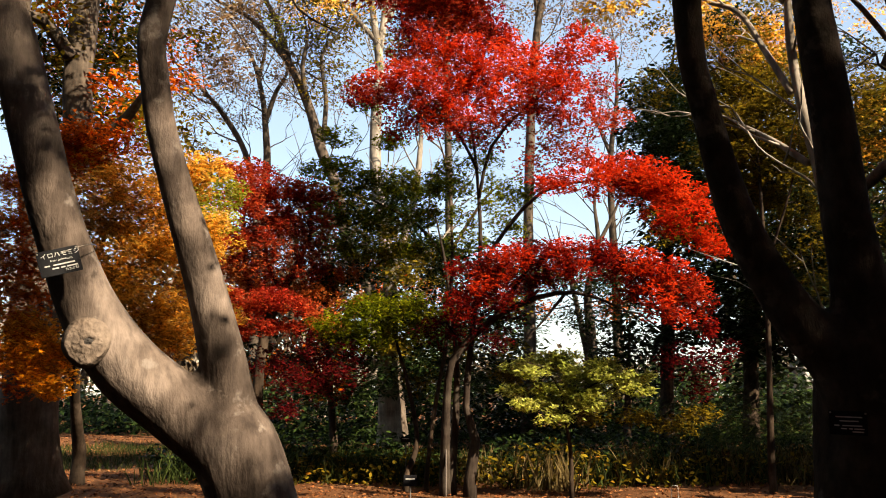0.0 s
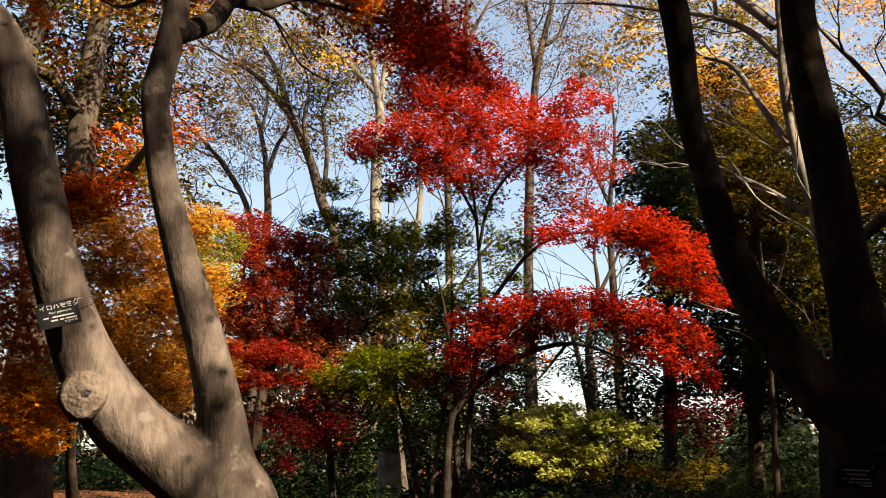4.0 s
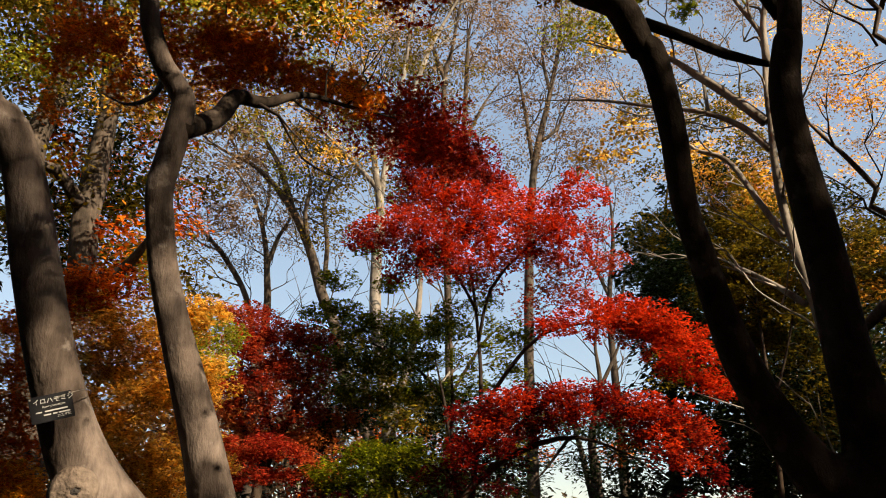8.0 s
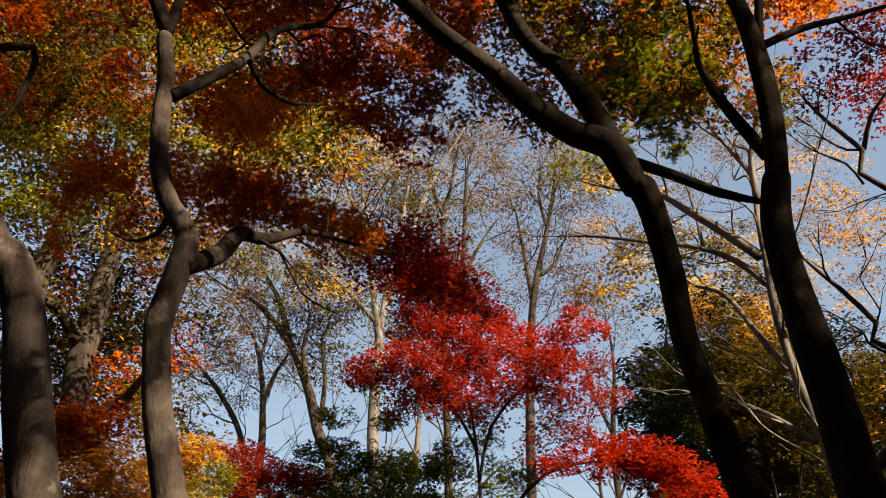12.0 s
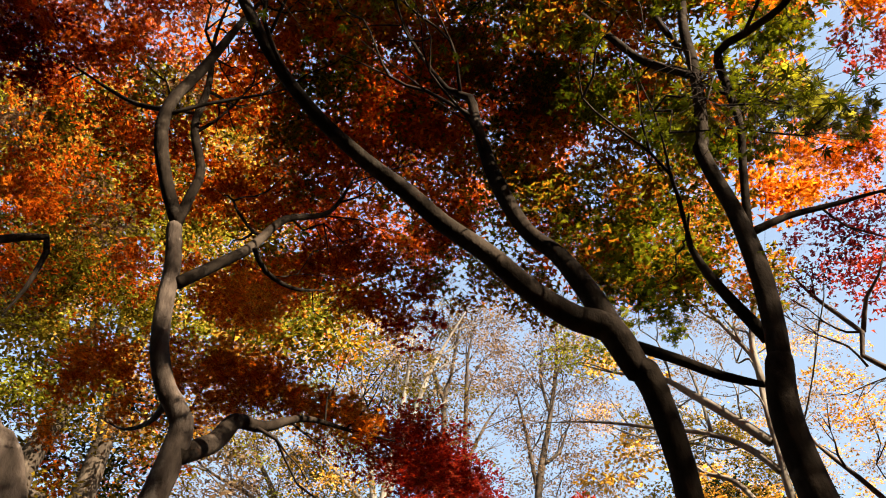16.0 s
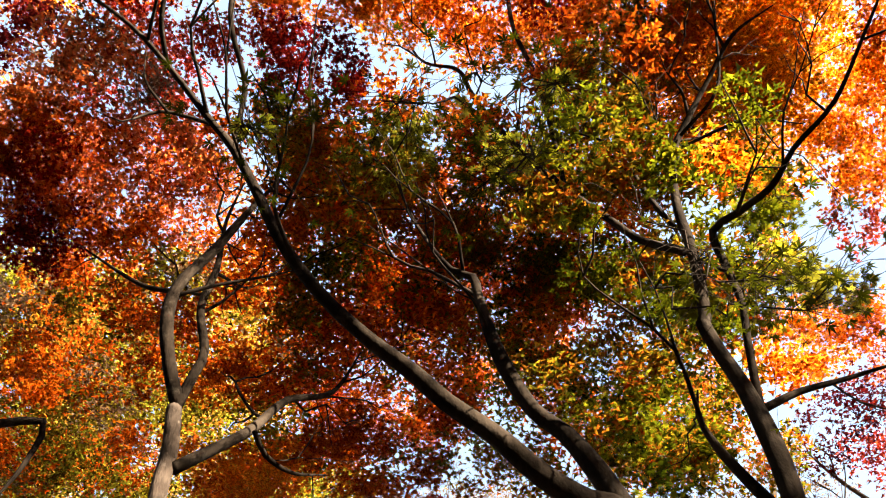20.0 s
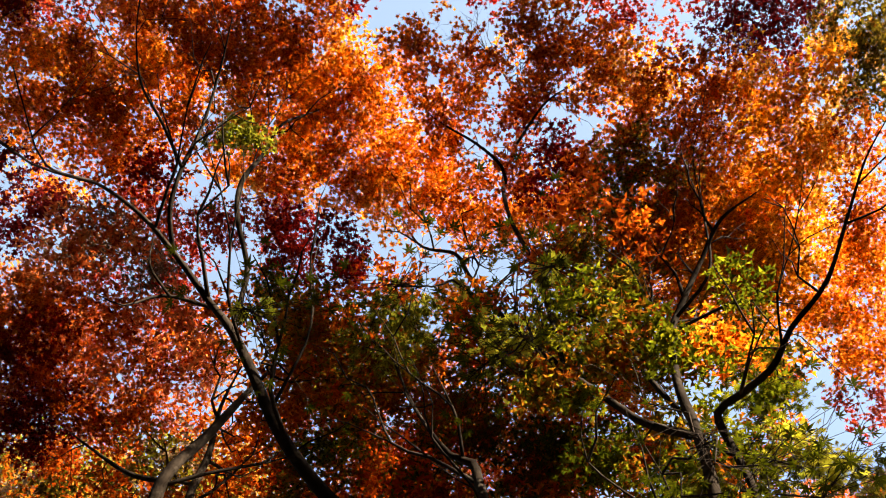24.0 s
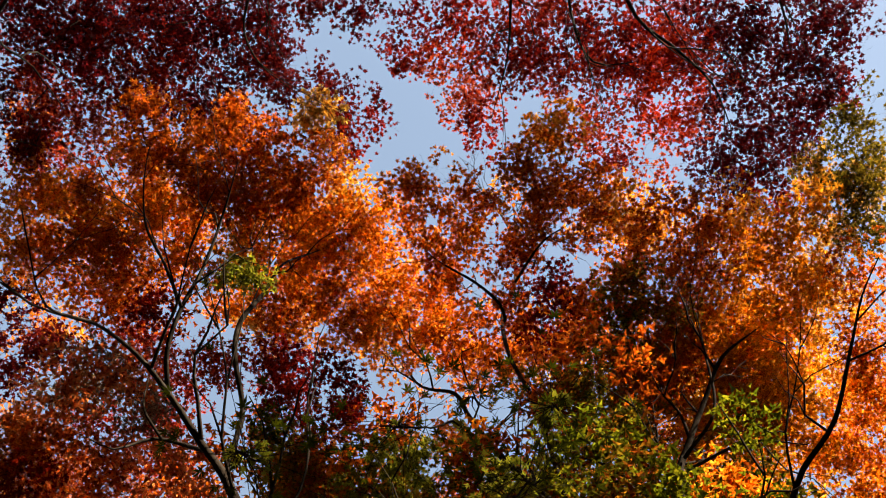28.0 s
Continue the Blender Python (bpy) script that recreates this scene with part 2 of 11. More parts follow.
def tube_data(s, sides, rough=0.0, seed=0):
    """Rings along the curve s; the skin is a little uneven."""
    p, r = s[:, :3], s[:, 3]
    t = np.gradient(p, axis=0)
    t /= np.linalg.norm(t, axis=1)[:, None] + 1e-9
    ref = np.array([0.0, 1.0, 0.0]) if abs(t[:, 1]).mean() < 0.8 else np.array([1.0, 0, 0])
    u = np.cross(t, ref)
    u /= np.linalg.norm(u, axis=1)[:, None] + 1e-9
    v = np.cross(t, u)
    ang = np.arange(sides) * 2 * np.pi / sides
    rr = np.repeat(r[:, None], sides, 1)
    if rough:
        g = np.random.default_rng(seed)
        ph = g.uniform(0, 6.28, 6)
        along = np.cumsum(np.r_[0, np.linalg.norm(np.diff(p, axis=0), axis=1)])[:, None]
        rr = rr * (1 + rough * (np.sin(2 * ang + ph[0] + along * 2.1) + 0.7 * np.sin(3 * ang + ph[1] - along * 3.7)
                   + 0.6 * np.sin(along * 7.3 + ph[2]) + 0.35 * np.sin(5 * ang + along * 9 + ph[3])))
    ring = p[:, None] + rr[..., None] * (np.cos(ang)[None, :, None] * u[:, None] + np.sin(ang)[None, :, None] * v[:, None])
    n = len(p)
    verts = np.vstack([ring.reshape(-1, 3), p[0] - t[0] * r[0] * 0.3, p[-1] + t[-1] * r[-1] * 0.6])
    i, j = np.meshgrid(np.arange(n - 1), np.arange(sides), indexing='ij')
    j2 = (j + 1) % sides
    quads = np.stack([i * sides + j, (i + 1) * sides + j, (i + 1) * sides + j2, i * sides + j2], -1).reshape(-1, 4)
    k = np.arange(sides)
    cap0 = np.stack([np.full(sides, n * sides), k, (k + 1) % sides], -1)
    cap1 = np.stack([np.full(sides, n * sides + 1), (n - 1) * sides + (k + 1) % sides, (n - 1) * sides + k], -1)
    return verts, quads.tolist() + cap0.tolist() + cap1.tolist()


def joined(datas):
    verts, faces, o = [], [], 0
    for v, f in datas:
        verts.append(v)
        faces += [[a + o for a in q] for q in f]
        o += len(v)
    return np.vstack(verts), faces


def strands(starts, ends, r0, r1, sag, g, seg=4, sides=3):
    """Many thin twigs at once, each from a start to an end with a bend; returns vertices and faces."""
    n = len(starts)
    d = ends - starts
    ln = np.linalg.norm(d, axis=1)[:, None]
    bend = g.normal(0, 0.10, (n, 3)) * ln
    bend[:, 2] += sag * ln[:, 0]
    u = np.linspace(0, 1, seg + 1)
    pts = starts[:, None] + d[:, None] * u[None, :, None] + bend[:, None] * (4 * u * (1 - u))[None, :, None]
    pts[:, 1:-1] += g.normal(0, 0.035, (n, seg - 1, 3)) * ln[:, None]
    t = d / (ln + 1e-9)
    a = np.cross(t, [0.31, 0.52, 0.79])
    a /= np.linalg.norm(a, axis=1)[:, None] + 1e-9
    b = np.cross(t, a)
    ang = np.arange(sides) * 2 * np.pi / sides
    off = np.cos(ang)[None, :, None] * a[:, None] + np.sin(ang)[None, :, None] * b[:, None]
    rad = r0[:, None] + (r1 - r0)[:, None] * u[None]
    ring = pts[:, :, None] + rad[:, :, None, None] * off[:, None]
    per = (seg + 1) * sides
    i, j = np.meshgrid(np.arange(seg), np.arange(sides), indexing='ij')
    q = np.stack([i * sides + j, i * sides + (j + 1) % sides, (i + 1) * sides + (j + 1) % sides, (i + 1) * sides + j], -1).reshape(-1, 4)
    faces = (q[None] + (np.arange(n) * per)[:, None, None]).reshape(-1, 4)
    return ring.reshape(-1, 3), faces, pts


def quads_mesh(name, verts, faces, smooth=False):
    """A mesh from big arrays of faces with one number of corners."""
    me = bpy.data.meshes.new(name)
    k = faces.shape[1]
    me.vertices.add(len(verts))
    me.vertices.foreach_set("co", np.asarray(verts, np.float32).ravel())
    me.loops.add(faces.size)
    me.loops.foreach_set("vertex_index", faces.ravel().astype(np.int32))
    me.polygons.add(len(faces))
    me.polygons.foreach_set("loop_start", np.arange(0, faces.size, k, dtype=np.int32))
    me.polygons.foreach_set("loop_total", np.full(len(faces), k, np.int32))
    if smooth:
        me.polygons.foreach_set("use_smooth", np.ones(len(faces), bool))
    me.update(calc_edges=True)
    return me


def palm_leaf(lobes):
    """A maple leaf of one unit's width, stalk at the origin, lobes spread like fingers, tips drooping."""
    v = [(0, 0.12, 0)]
    f = []
    angs = np.linspace(-math.radians(118), math.radians(118), lobes)
    reach = 0.62 - 0.30 * (np.abs(angs) / angs[-1]) ** 1.6
    gap = angs[1] - angs[0]
    for a, r in zip(angs, reach):
        o = len(v)
        n1, n2 = a - gap * 0.46, a + gap * 0.46
        rn = 0.43 * r
        v += [(rn * math.sin(n1), 0.12 + rn * math.cos(n1), -0.01), (r * math.sin(a), 0.12 + r * math.cos(a), -0.10 * r - 0.03),
              (rn * math.sin(n2), 0.12 + rn * math.cos(n2), -0.01)]
        f.append((0, o, o + 1, o + 2))
    return np.array(v), np.array(f)


def star_leaf(lobes, half=0.13):
    """A small maple leaf of pointed fingers that cross at the stalk."""
    v, f = [], []
    angs = np.linspace(-math.radians(112), math.radians(112), lobes)
    for i, a in enumerate(angs):
        r = 0.64 - 0.26 * abs(a / angs[-1]) ** 1.5
        c, s_, z = math.cos(a), math.sin(a), 0.004 * i
        o = len(v)
        v += [(-half * c, 0.12 + half * s_, z), (r * s_, 0.12 + r * c, z - 0.08 * r), (half * c, 0.12 - half * s_, z)]
        f.append((o, o + 1, o + 2))
    return np.array(v), np.array(f)


def oval_leaf():
    v = np.array([(0, 0, 0), (0.22, 0.42, 0.03), (0, 1.0, -0.06), (-0.22, 0.42, 0.03)])
    return v, np.array([(0, 1, 2, 3)])


def broad_leaf():
    v = np.array([(0, 0, 0), (0.26, 0.30, 0.05), (0.22, 0.68, 0.03), (0, 1.0, -0.08), (-0.22, 0.68, 0.03), (-0.26, 0.30, 0.05), (0, 0.5, -0.02)])
    return v, np.array([(0, 1, 2, 6), (6, 2, 3, 4), (0, 6, 4, 5)])


def blade_leaf():
    v = np.array([(-0.028, 0, 0), (0.028, 0, 0), (0.022, 0.6, 0.06), (-0.022, 0.6, 0.06), (0.0, 1.0, -0.12), (-0.004, 1.0, -0.12)])
    return v, np.array([(0, 1, 2, 3), (3, 2, 4, 5)])


LEAF_SHAPE = {"palm": palm_leaf(7), "star": star_leaf(5), "trident": star_leaf(3, 0.17), "oval": oval_leaf(), "broad": broad_leaf(), "blade": blade_leaf()}


LEAF_FILL = {}
for key, (tv_, tf_) in LEAF_SHAPE.items():
    a_, b_, c_, d_ = (tv_[tf_[:, k]] for k in (0, 1, 2, -1))
    LEAF_FILL[key] = 0.8 * float(0.5 * np.linalg.norm(np.cross(c_ - a_, d_ - b_), axis=1).sum())


def leaves_mesh(name, shape, pos, size, normal, heading):
    """All the leaves of one crown: places, sizes, the way each faces and points."""
    tv, tf = LEAF_SHAPE[shape]
    n = normal / (np.linalg.norm(normal, axis=1)[:, None] + 1e-9)
    y = heading - n * (heading * n).sum(1)[:, None]
    y /= np.linalg.norm(y, axis=1)[:, None] + 1e-9
    x = np.cross(y, n)
    s = size[:, None, None]
    verts = pos[:, None] + s * (tv[None, :, 0:1] * x[:, None] + tv[None, :, 1:2] * y[:, None] + tv[None, :, 2:3] * n[:, None])
    faces = (tf[None] + (np.arange(len(pos)) * len(tv))[:, None, None]).reshape(-1, tf.shape[1])
    return quads_mesh(name, verts.reshape(-1, 3), faces)


def sprays(blobs, size, cover, spray, g, flat=0.75, fill=0.36):
    """Leaf places in clumps (x, y, z, radius): flat sprays fill each clump unevenly. Returns places, spray centres, each leaf's spray, each spray's clump, offsets."""
    per = max(4, int(2.4 * (spray / size) ** 2))
    cents, hubs = [], []
    for bi, (x, y, z, r) in enumerate(blobs):
        k = max(2, int(cover * math.pi * r * r / (fill * size * size) / per + 0.5))
        d = g.normal(0, 1, (k, 3))
        d /= np.linalg.norm(d, axis=1)[:, None]
        rad = np.maximum(r - 0.35 * spray, 0.3 * r) * g.uniform(0.05, 1.0, k) ** 0.5 * (1 + 0.25 * g.normal(0, 1, k))
        cents.append(np.array([x, y, z]) + d * rad[:, None] * np.array([1, 1, flat]))
        hubs += [bi] * k
    c = np.vstack(cents)
    num = g.integers(max(2, per // 2), per + per // 2 + 1, len(c))
    own = np.repeat(np.arange(len(c)), num)
    tilt = g.normal(0, 0.30, (len(c), 2))
    rr = spray * np.sqrt(g.uniform(0, 1, len(own))) * g.uniform(0.7, 1.25, len(c))[own]
    an = g.uniform(0, 6.2832, len(own))
    off = np.stack([rr * np.cos(an), rr * np.sin(an), np.zeros(len(own))], 1)
    off[:, 2] = off[:, 0] * tilt[own, 0] + off[:, 1] * tilt[own, 1] - 0.25 * rr * rr / spray + g.normal(0, 0.06 * spray + 0.3 * size, len(own))
    return c[own] + off, c, own, np.array(hubs), off


def crown(tree, skeleton, blobs, tone, shape="star", size=0.07, cover=1.0, spray=0.28, label="", seed=1, hang=0.6, twigs=0.4, bark_mat=None, name="crown", flat=0.75):
    """The leaves of one part of a crown, with the fine twigs that carry them from the nearest wood."""
    g = np.random.default_rng(seed)
    pos, cents, own, hubs, off = sprays(blobs, size, cover, spray, g, flat, LEAF_FILL[shape])
    n = len(pos)
    normal = np.stack([g.normal(0, 0.45, n), g.normal(0, 0.45, n), np.ones(n)], 1)
    heading = off + g.normal(0, 0.5 * spray, (n, 3))
    heading[:, 2] -= hang * spray * g.uniform(0.2, 1.6, n)
    sizes = size * g.uniform(0.65, 1.2, n)
    ob = part(name, leaves_mesh(name, shape, pos, sizes, normal, heading), LEAF[tone], tree, label, "stuff")
    if twigs and len(skeleton):
        sk = WOOD.get(tree.name, np.asarray(skeleton))
        sk = np.asarray(skeleton) if len(sk) < len(skeleton) else sk
        hub = np.array([b[:3] for b in blobs])
        rad = np.array([b[3] for b in blobs])
        order = np.argsort([((sk[:, :3] - h) ** 2).sum(1).min() for h in hub])
        vs, fs, pts, o = [], [], np.zeros((len(hub), 9, 3)), 0
        for i in order:
            h = hub[i]
            d2 = ((sk[:, :3] - h) ** 2).sum(1) * (1 + 0.8 * (sk[:, 2] > h[2] + 0.3)) * g.uniform(0.8, 1.3, len(sk))
            base = sk[np.argmin(d2)]
            ln = np.linalg.norm(base[:3] - h)
            r0 = min(base[3] * 0.7, 0.0035 + 0.0065 * ln + 0.005 * rad[i])
            v, f, p = strands(base[None, :3], h[None], np.array([r0]), np.array([r0 * 0.45]), 0.08, g, 8, 4)
            vs.append(v)
            fs.append(f + o)
            o += len(v)
            pts[i] = p[0]
            sk = np.vstack([sk, np.c_[p[0, 2:], np.linspace(r0 * 0.85, r0 * 0.45, 7)]])
        WOOD[tree.name] = sk
        pick = g.uniform(0, 1, len(cents)) < twigs
        idx = np.where(pick)[0]
        if len(idx):
            cand = pts[hubs[idx]][:, 4:]
            near = ((cand - cents[idx][:, None]) ** 2).sum(2).argmin(1)
            st = cand[np.arange(len(idx)), near]
            rr = 0.0016 + 0.003 * min(1, spray)
            v, f, _ = strands(st, cents[idx], np.full(len(idx), rr), np.full(len(idx), rr * 0.4), 0.05, g, 3, 3)
            vs.append(v)
            fs.append(f + o)
        part("twigwork", quads_mesh("twigwork", np.vstack(vs), np.vstack(fs), True), bark_mat or BARK_THIN, ob, "thin dark twigs", "stuff")
    return ob


def bough(tree, skeleton, lobes, tone, label, seed, cover=2.6, size=0.056, shape="star", flat=0.55):
    """One lobed mass of leaves: layered drifts with holes between them, ragged at the rim, on twigs from the nearest wood."""
    g = np.random.default_rng(seed)
    pos = []
    for x, y, z, r in lobes:
        n = int(1.45 * cover * math.pi * r * r / (LEAF_FILL[shape] * size * size))
        d = g.normal(0, 1, (n, 3))
        d /= np.linalg.norm(d, axis=1)[:, None]
        rad = r * 1.38 * g.uniform(0, 1, n) ** 0.5
        p = np.array([x, y, z]) + d * rad[:, None] * np.array([1, 1, flat])
        wave = np.zeros(n)  # drifts and holes of a hand's to an arm's width
        for lam, amp in ((0.62, 1.0), (0.41, 0.9), (0.27, 0.8), (0.17, 0.6)):
            for _ in range(3):
                k = g.normal(0, 1, 3)
                k *= 6.283 / lam / np.linalg.norm(k)
                wave += amp * np.sin(p @ k + g.uniform(0, 6.28))
        pos.append(p[wave + g.normal(0, 0.8, n) > 0.0])
    pos = np.vstack(pos)
    n = len(pos)
    tilt = g.normal(0, 0.5, (n, 2))
    normal = np.c_[tilt, np.ones(n)]
    heading = g.normal(0, 1, (n, 3))
    heading[:, 2] -= 0.5
    sizes = size * g.uniform(0.72, 1.32, n)
    ob = part("crown", leaves_mesh("crown", shape, pos, sizes, normal, heading), LEAF[tone], tree, label, "stuff")
    sk = WOOD.get(tree.name, np.asarray(skeleton))
    sk = np.asarray(skeleton) if len(sk) < len(skeleton) else sk
    hub = np.array([b[:3] for b in lobes])
    order = np.argsort([((sk[:, :3] - h) ** 2).sum(1).min() for h in hub])
    vs, fs, o = [], [], 0
    for i in order:
        h, r = hub[i], lobes[i][3]
        d2 = ((sk[:, :3] - h) ** 2).sum(1) * (1 + 0.8 * (sk[:, 2] > h[2] + 0.2))
        base = sk[np.argmin(d2)]
        ln = np.linalg.norm(base[:3] - h)
        r0 = min(base[3] * 0.75, 0.0035 + 0.0055 * ln)
        v, f, p = strands(base[None, :3], h[None], np.array([r0]), np.array([r0 * 0.5]), 0.05, g, 8, 4)
        vs.append(v)
        fs.append(f + o)
        o += len(v)
        sk = np.vstack([sk, np.c_[p[0, 2:], np.linspace(r0 * 0.85, r0 * 0.5, 7)]])
        m = 9
        tips = h + g.normal(0, 0.55 * r, (m, 3)) * np.array([1, 1, 0.6])
        st = p[0, g.integers(4, 9, m)]
        v, f, _ = strands(st, tips, np.full(m, min(r0 * 0.45, 0.012 * r)), np.full(m, 0.0012), 0.06, g, 4, 3)
        vs.append(v)
        fs.append(f + o)
        o += len(v)
    WOOD[tree.name] = sk
    part("twigwork", quads_mesh("twigwork", np.vstack(vs), np.vstack(fs), True), BARK_THIN, ob, "thin dark twigs", "stuff")
    return ob


def wood(tree, lines, mat, sides=10, step=0.12, rough=0.03, label="", slim=1.0):
    """Stems and limbs of a tree, each a tapered, crooked part. lines: (part name, control points). Returns the skeleton's points."""
    sk = []
    for k, (name, pts) in enumerate(lines):
        s = spline(pts, step)
        s[:, 3] = np.maximum(s[:, 3] * slim * (1 - 0.6 * np.linspace(0, 1, len(s)) ** 3), 0.003)
        v, f = tube_data(s, sides, rough, seed=k + 11)
        part(name, mesh_of(name, v.tolist(), f, True), mat, tree)
        sk.append(s)
    return np.vstack(sk)


def fused(tree, lines, mat, voxel=0.02, sides=20, label="", extra=()):
    """A trunk that runs over into its stems without a seam."""
    sk, datas = [], []
    for k, (_, pts) in enumerate(lines):
        s = spline(pts, 0.05)
        datas.append(tube_data(s, sides, 0.022, seed=k + 31))
        sk.append(s)
    for c, rad in extra:
        s = np.array([[c[0], c[1] + rad * 0.9, c[2], rad * 0.7], [c[0], c[1] + rad * .2, c[2], rad], [c[0], c[1] - rad * 0.5, c[2], rad * 0.85], [c[0], c[1] - rad * 0.75, c[2], rad * 0.5]])
        datas.append(tube_data(s, sides, 0.03, seed=5))
    v, f = joined(datas)
    ob = part("trunk", mesh_of("trunk", v.tolist(), f, True), mat, tree, label)
    m = ob.modifiers.new("fuse", 'REMESH')
    m.mode, m.voxel_size, m.use_smooth_shade = 'VOXEL', voxel, True
    sm = ob.modifiers.new("soften", 'SMOOTH')
    sm.factor, sm.iterations = 0.5, 6
    return np.vstack(sk)



def ramify(tree, lines, mat, seed, every=0.38, reach=0.9, first=0.25, thick=0.012):
    """Crooked side branches along the limbs, each forking once or twice towards its tip."""
    g = np.random.default_rng(seed)
    made = []
    for name, pts in lines:
        s = spline(pts, 0.05)
        along = np.r_[0, np.cumsum(np.linalg.norm(np.diff(s[:, :3], axis=0), axis=1))]
        side = 1
        d = along[-1] * first + g.uniform(0, every)
        while d < along[-1] - 0.1:
            i = int(np.searchsorted(along, d))
            p, r = s[i, :3], s[i, 3]
            t = s[min(i + 1, len(s) - 1), :3] - s[max(i - 1, 0), :3]
            t /= np.linalg.norm(t) + 1e-9
            u = np.cross(t, g.normal(0, 1, 3))
            u /= np.linalg.norm(u) + 1e-9
            way = t * g.uniform(0.5, 0.9) + u * side * g.uniform(0.6, 1.0) + np.array([0, 0, 0.25])
            way /= np.linalg.norm(way)
            length = reach * g.uniform(0.5, 1.2)
            r0 = min(0.5 * r, thick) * g.uniform(0.7, 1.1)
            bend = g.normal(0, 0.045 * length, (4, 3))
            q = [p + way * length * k / 4 + (bend[k - 1] if k else 0) + np.array([0, 0, 0.06 * length * (k / 4) ** 2]) for k in range(5)]
            main = [(*q[k], r0 * (1 - 0.21 * k)) for k in range(5)]
            datas = [tube_data(spline(main, 0.09), 5)]
            skl = [spline(main, 0.06)]
            for k in (1, 2, 3):
                w2 = way + g.normal(0, 0.42, 3)
                w2 /= np.linalg.norm(w2)
                l2 = length * g.uniform(0.3, 0.6)
                sub = [(*(q[k] + w2 * l2 * h / 3 + (g.normal(0, 0.03 * l2, 3) if h else 0)), r0 * (0.6 - 0.14 * h)) for h in range(4)]
                datas.append(tube_data(spline(sub, 0.12), 4))
                skl.append(spline(sub, 0.08))
            v, f = joined(datas)
            part("branch", mesh_of("branch", v.tolist(), f, True), mat, tree)
            made.append(np.vstack(skl))
            d += every * g.uniform(0.6, 1.5)
            side = -side
    return np.vstack(made)


# ---------------------------------------------------------------- ground


def height(x, y):
    return 0.05 * np.sin(x * 0.31 + 1) * np.cos(y * 0.27) + 0.03 * np.sin(x * 0.9 + y * 0.7)


gm, gnt, gnodes, glinks, gb = shader("leaf_strewn_soil")
gn1 = noise_node(gnodes, glinks, 0.5, 5)
gn2 = noise_node(gnodes, glinks, 22, 8)
gr1 = ramp(gnodes, [(0.3, (0.055, 0.025, 0.012)), (0.6, (0.105, 0.050, 0.024))])
gr2 = ramp(gnodes, [(0.3, (0.45, 0.42, 0.4)), (0.7, (1.3, 1.2, 1.1))])
glinks.new(gn1.outputs["Fac"], gr1.inputs["Fac"])
glinks.new(gn2.outputs["Fac"], gr2.inputs["Fac"])
gmx = gnodes.new("ShaderNodeMixRGB")
gmx.blend_type = 'MULTIPLY'
gmx.inputs["Fac"].default_value = 1
glinks.new(gr1.outputs["Color"], gmx.inputs[1])
glinks.new(gr2.outputs["Color"], gmx.inputs[2])
glinks.new(gmx.outputs["Color"], gb.inputs["Base Color"])
gb.inputs["Roughness"].default_value = 0.95
gb.inputs["Specular IOR Level"].default_value = 0.04
gbp = gnodes.new("ShaderNodeBump")
gbp.inputs["Strength"].default_value, gbp.inputs["Distance"].default_value = 0.8, 0.03
glinks.new(gn2.outputs["Fac"], gbp.inputs["Height"])
glinks.new(gbp.outputs["Normal"], gb.inputs["Normal"])

ax = np.r_[-900, -400, -150, -60, np.arange(-30, 30.1, 0.6), 60, 150, 400, 900]
gx, gy = np.meshgrid(ax, ax, indexing='ij')
gv = np.stack([gx, gy, height(gx, gy) * (np.hypot(gx, gy) < 80)], -1).reshape(-1, 3)
gi, gj = np.meshgrid(np.arange(len(ax) - 1), np.arange(len(ax) - 1), indexing='ij')
ga = gi * len(ax) + gj
gf = np.stack([ga, ga + len(ax), ga + len(ax) + 1, ga + 1], -1).reshape(-1, 4)
ground = new("ground", quads_mesh("ground", gv, gf, True))
ground.data.materials.append(gm)
tagged(ground, "brown soil strewn with fallen leaves", "ground", kind="structure")


def scatter(n, x0, x1, y0, y1, g):
    x, y = g.uniform(x0, x1, n), g.uniform(y0, y1, n)
    return np.stack([x, y, height(x, y)], 1)


def litter(name, n, box, tone, label, size, seed):
    g = np.random.default_rng(seed)
    p = scatter(n, *box, g)
    p[:, 2] += g.uniform(0.005, 0.04, n)
    nm = np.stack([g.normal(0, 0.4, n), g.normal(0, 0.4, n), np.ones(n)], 1)
    ob = new(name, leaves_mesh(name, "star", p, size * g.uniform(0.7, 1.3, n), nm, g.normal(0, 1, (n, 3))))
    ob.data.materials.append(LEAF[tone])
    return tagged(ob, label, "leaves", kind="stuff")


litter("fallen_leaves", 12000, (-9.5, 8.5, 7.5, 15.5), "litter", "brown fallen leaves strewn on the path", 0.075, 3)
litter("fallen_leaves", 5000, (-14, -5, 15, 30), "litter", "brown fallen leaves under the trees", 0.09, 4)


def tufts(name, n, box, tone, label, h0, h1, width, seed, lean=0.35, clump=0.0):
    """Blades that stand up from the ground in uneven clumps."""
    g = np.random.default_rng(seed)
    p = scatter(n, *box, g)
    if clump:
        m = scatter(max(4, n // 60), *box, g)
        own = g.integers(0, len(m), n)
        p = m[own] + g.normal(0, clump, (n, 3)) * [1, 1, 0]
        p[:, 2] = height(p[:, 0], p[:, 1])
    h = g.uniform(h0, h1, n)
    up = np.stack([g.normal(0, lean, n), g.normal(0, lean, n), np.ones(n)], 1)
    side = np.stack([g.normal(0, 1, n), g.normal(0, 1, n), g.normal(0, 0.2, n)], 1)
    ob = new(name, leaves_mesh(name, "blade", p, h, side, up))
    ob.data.materials.append(LEAF[tone])
    return tagged(ob, label, "grass", kind="stuff")


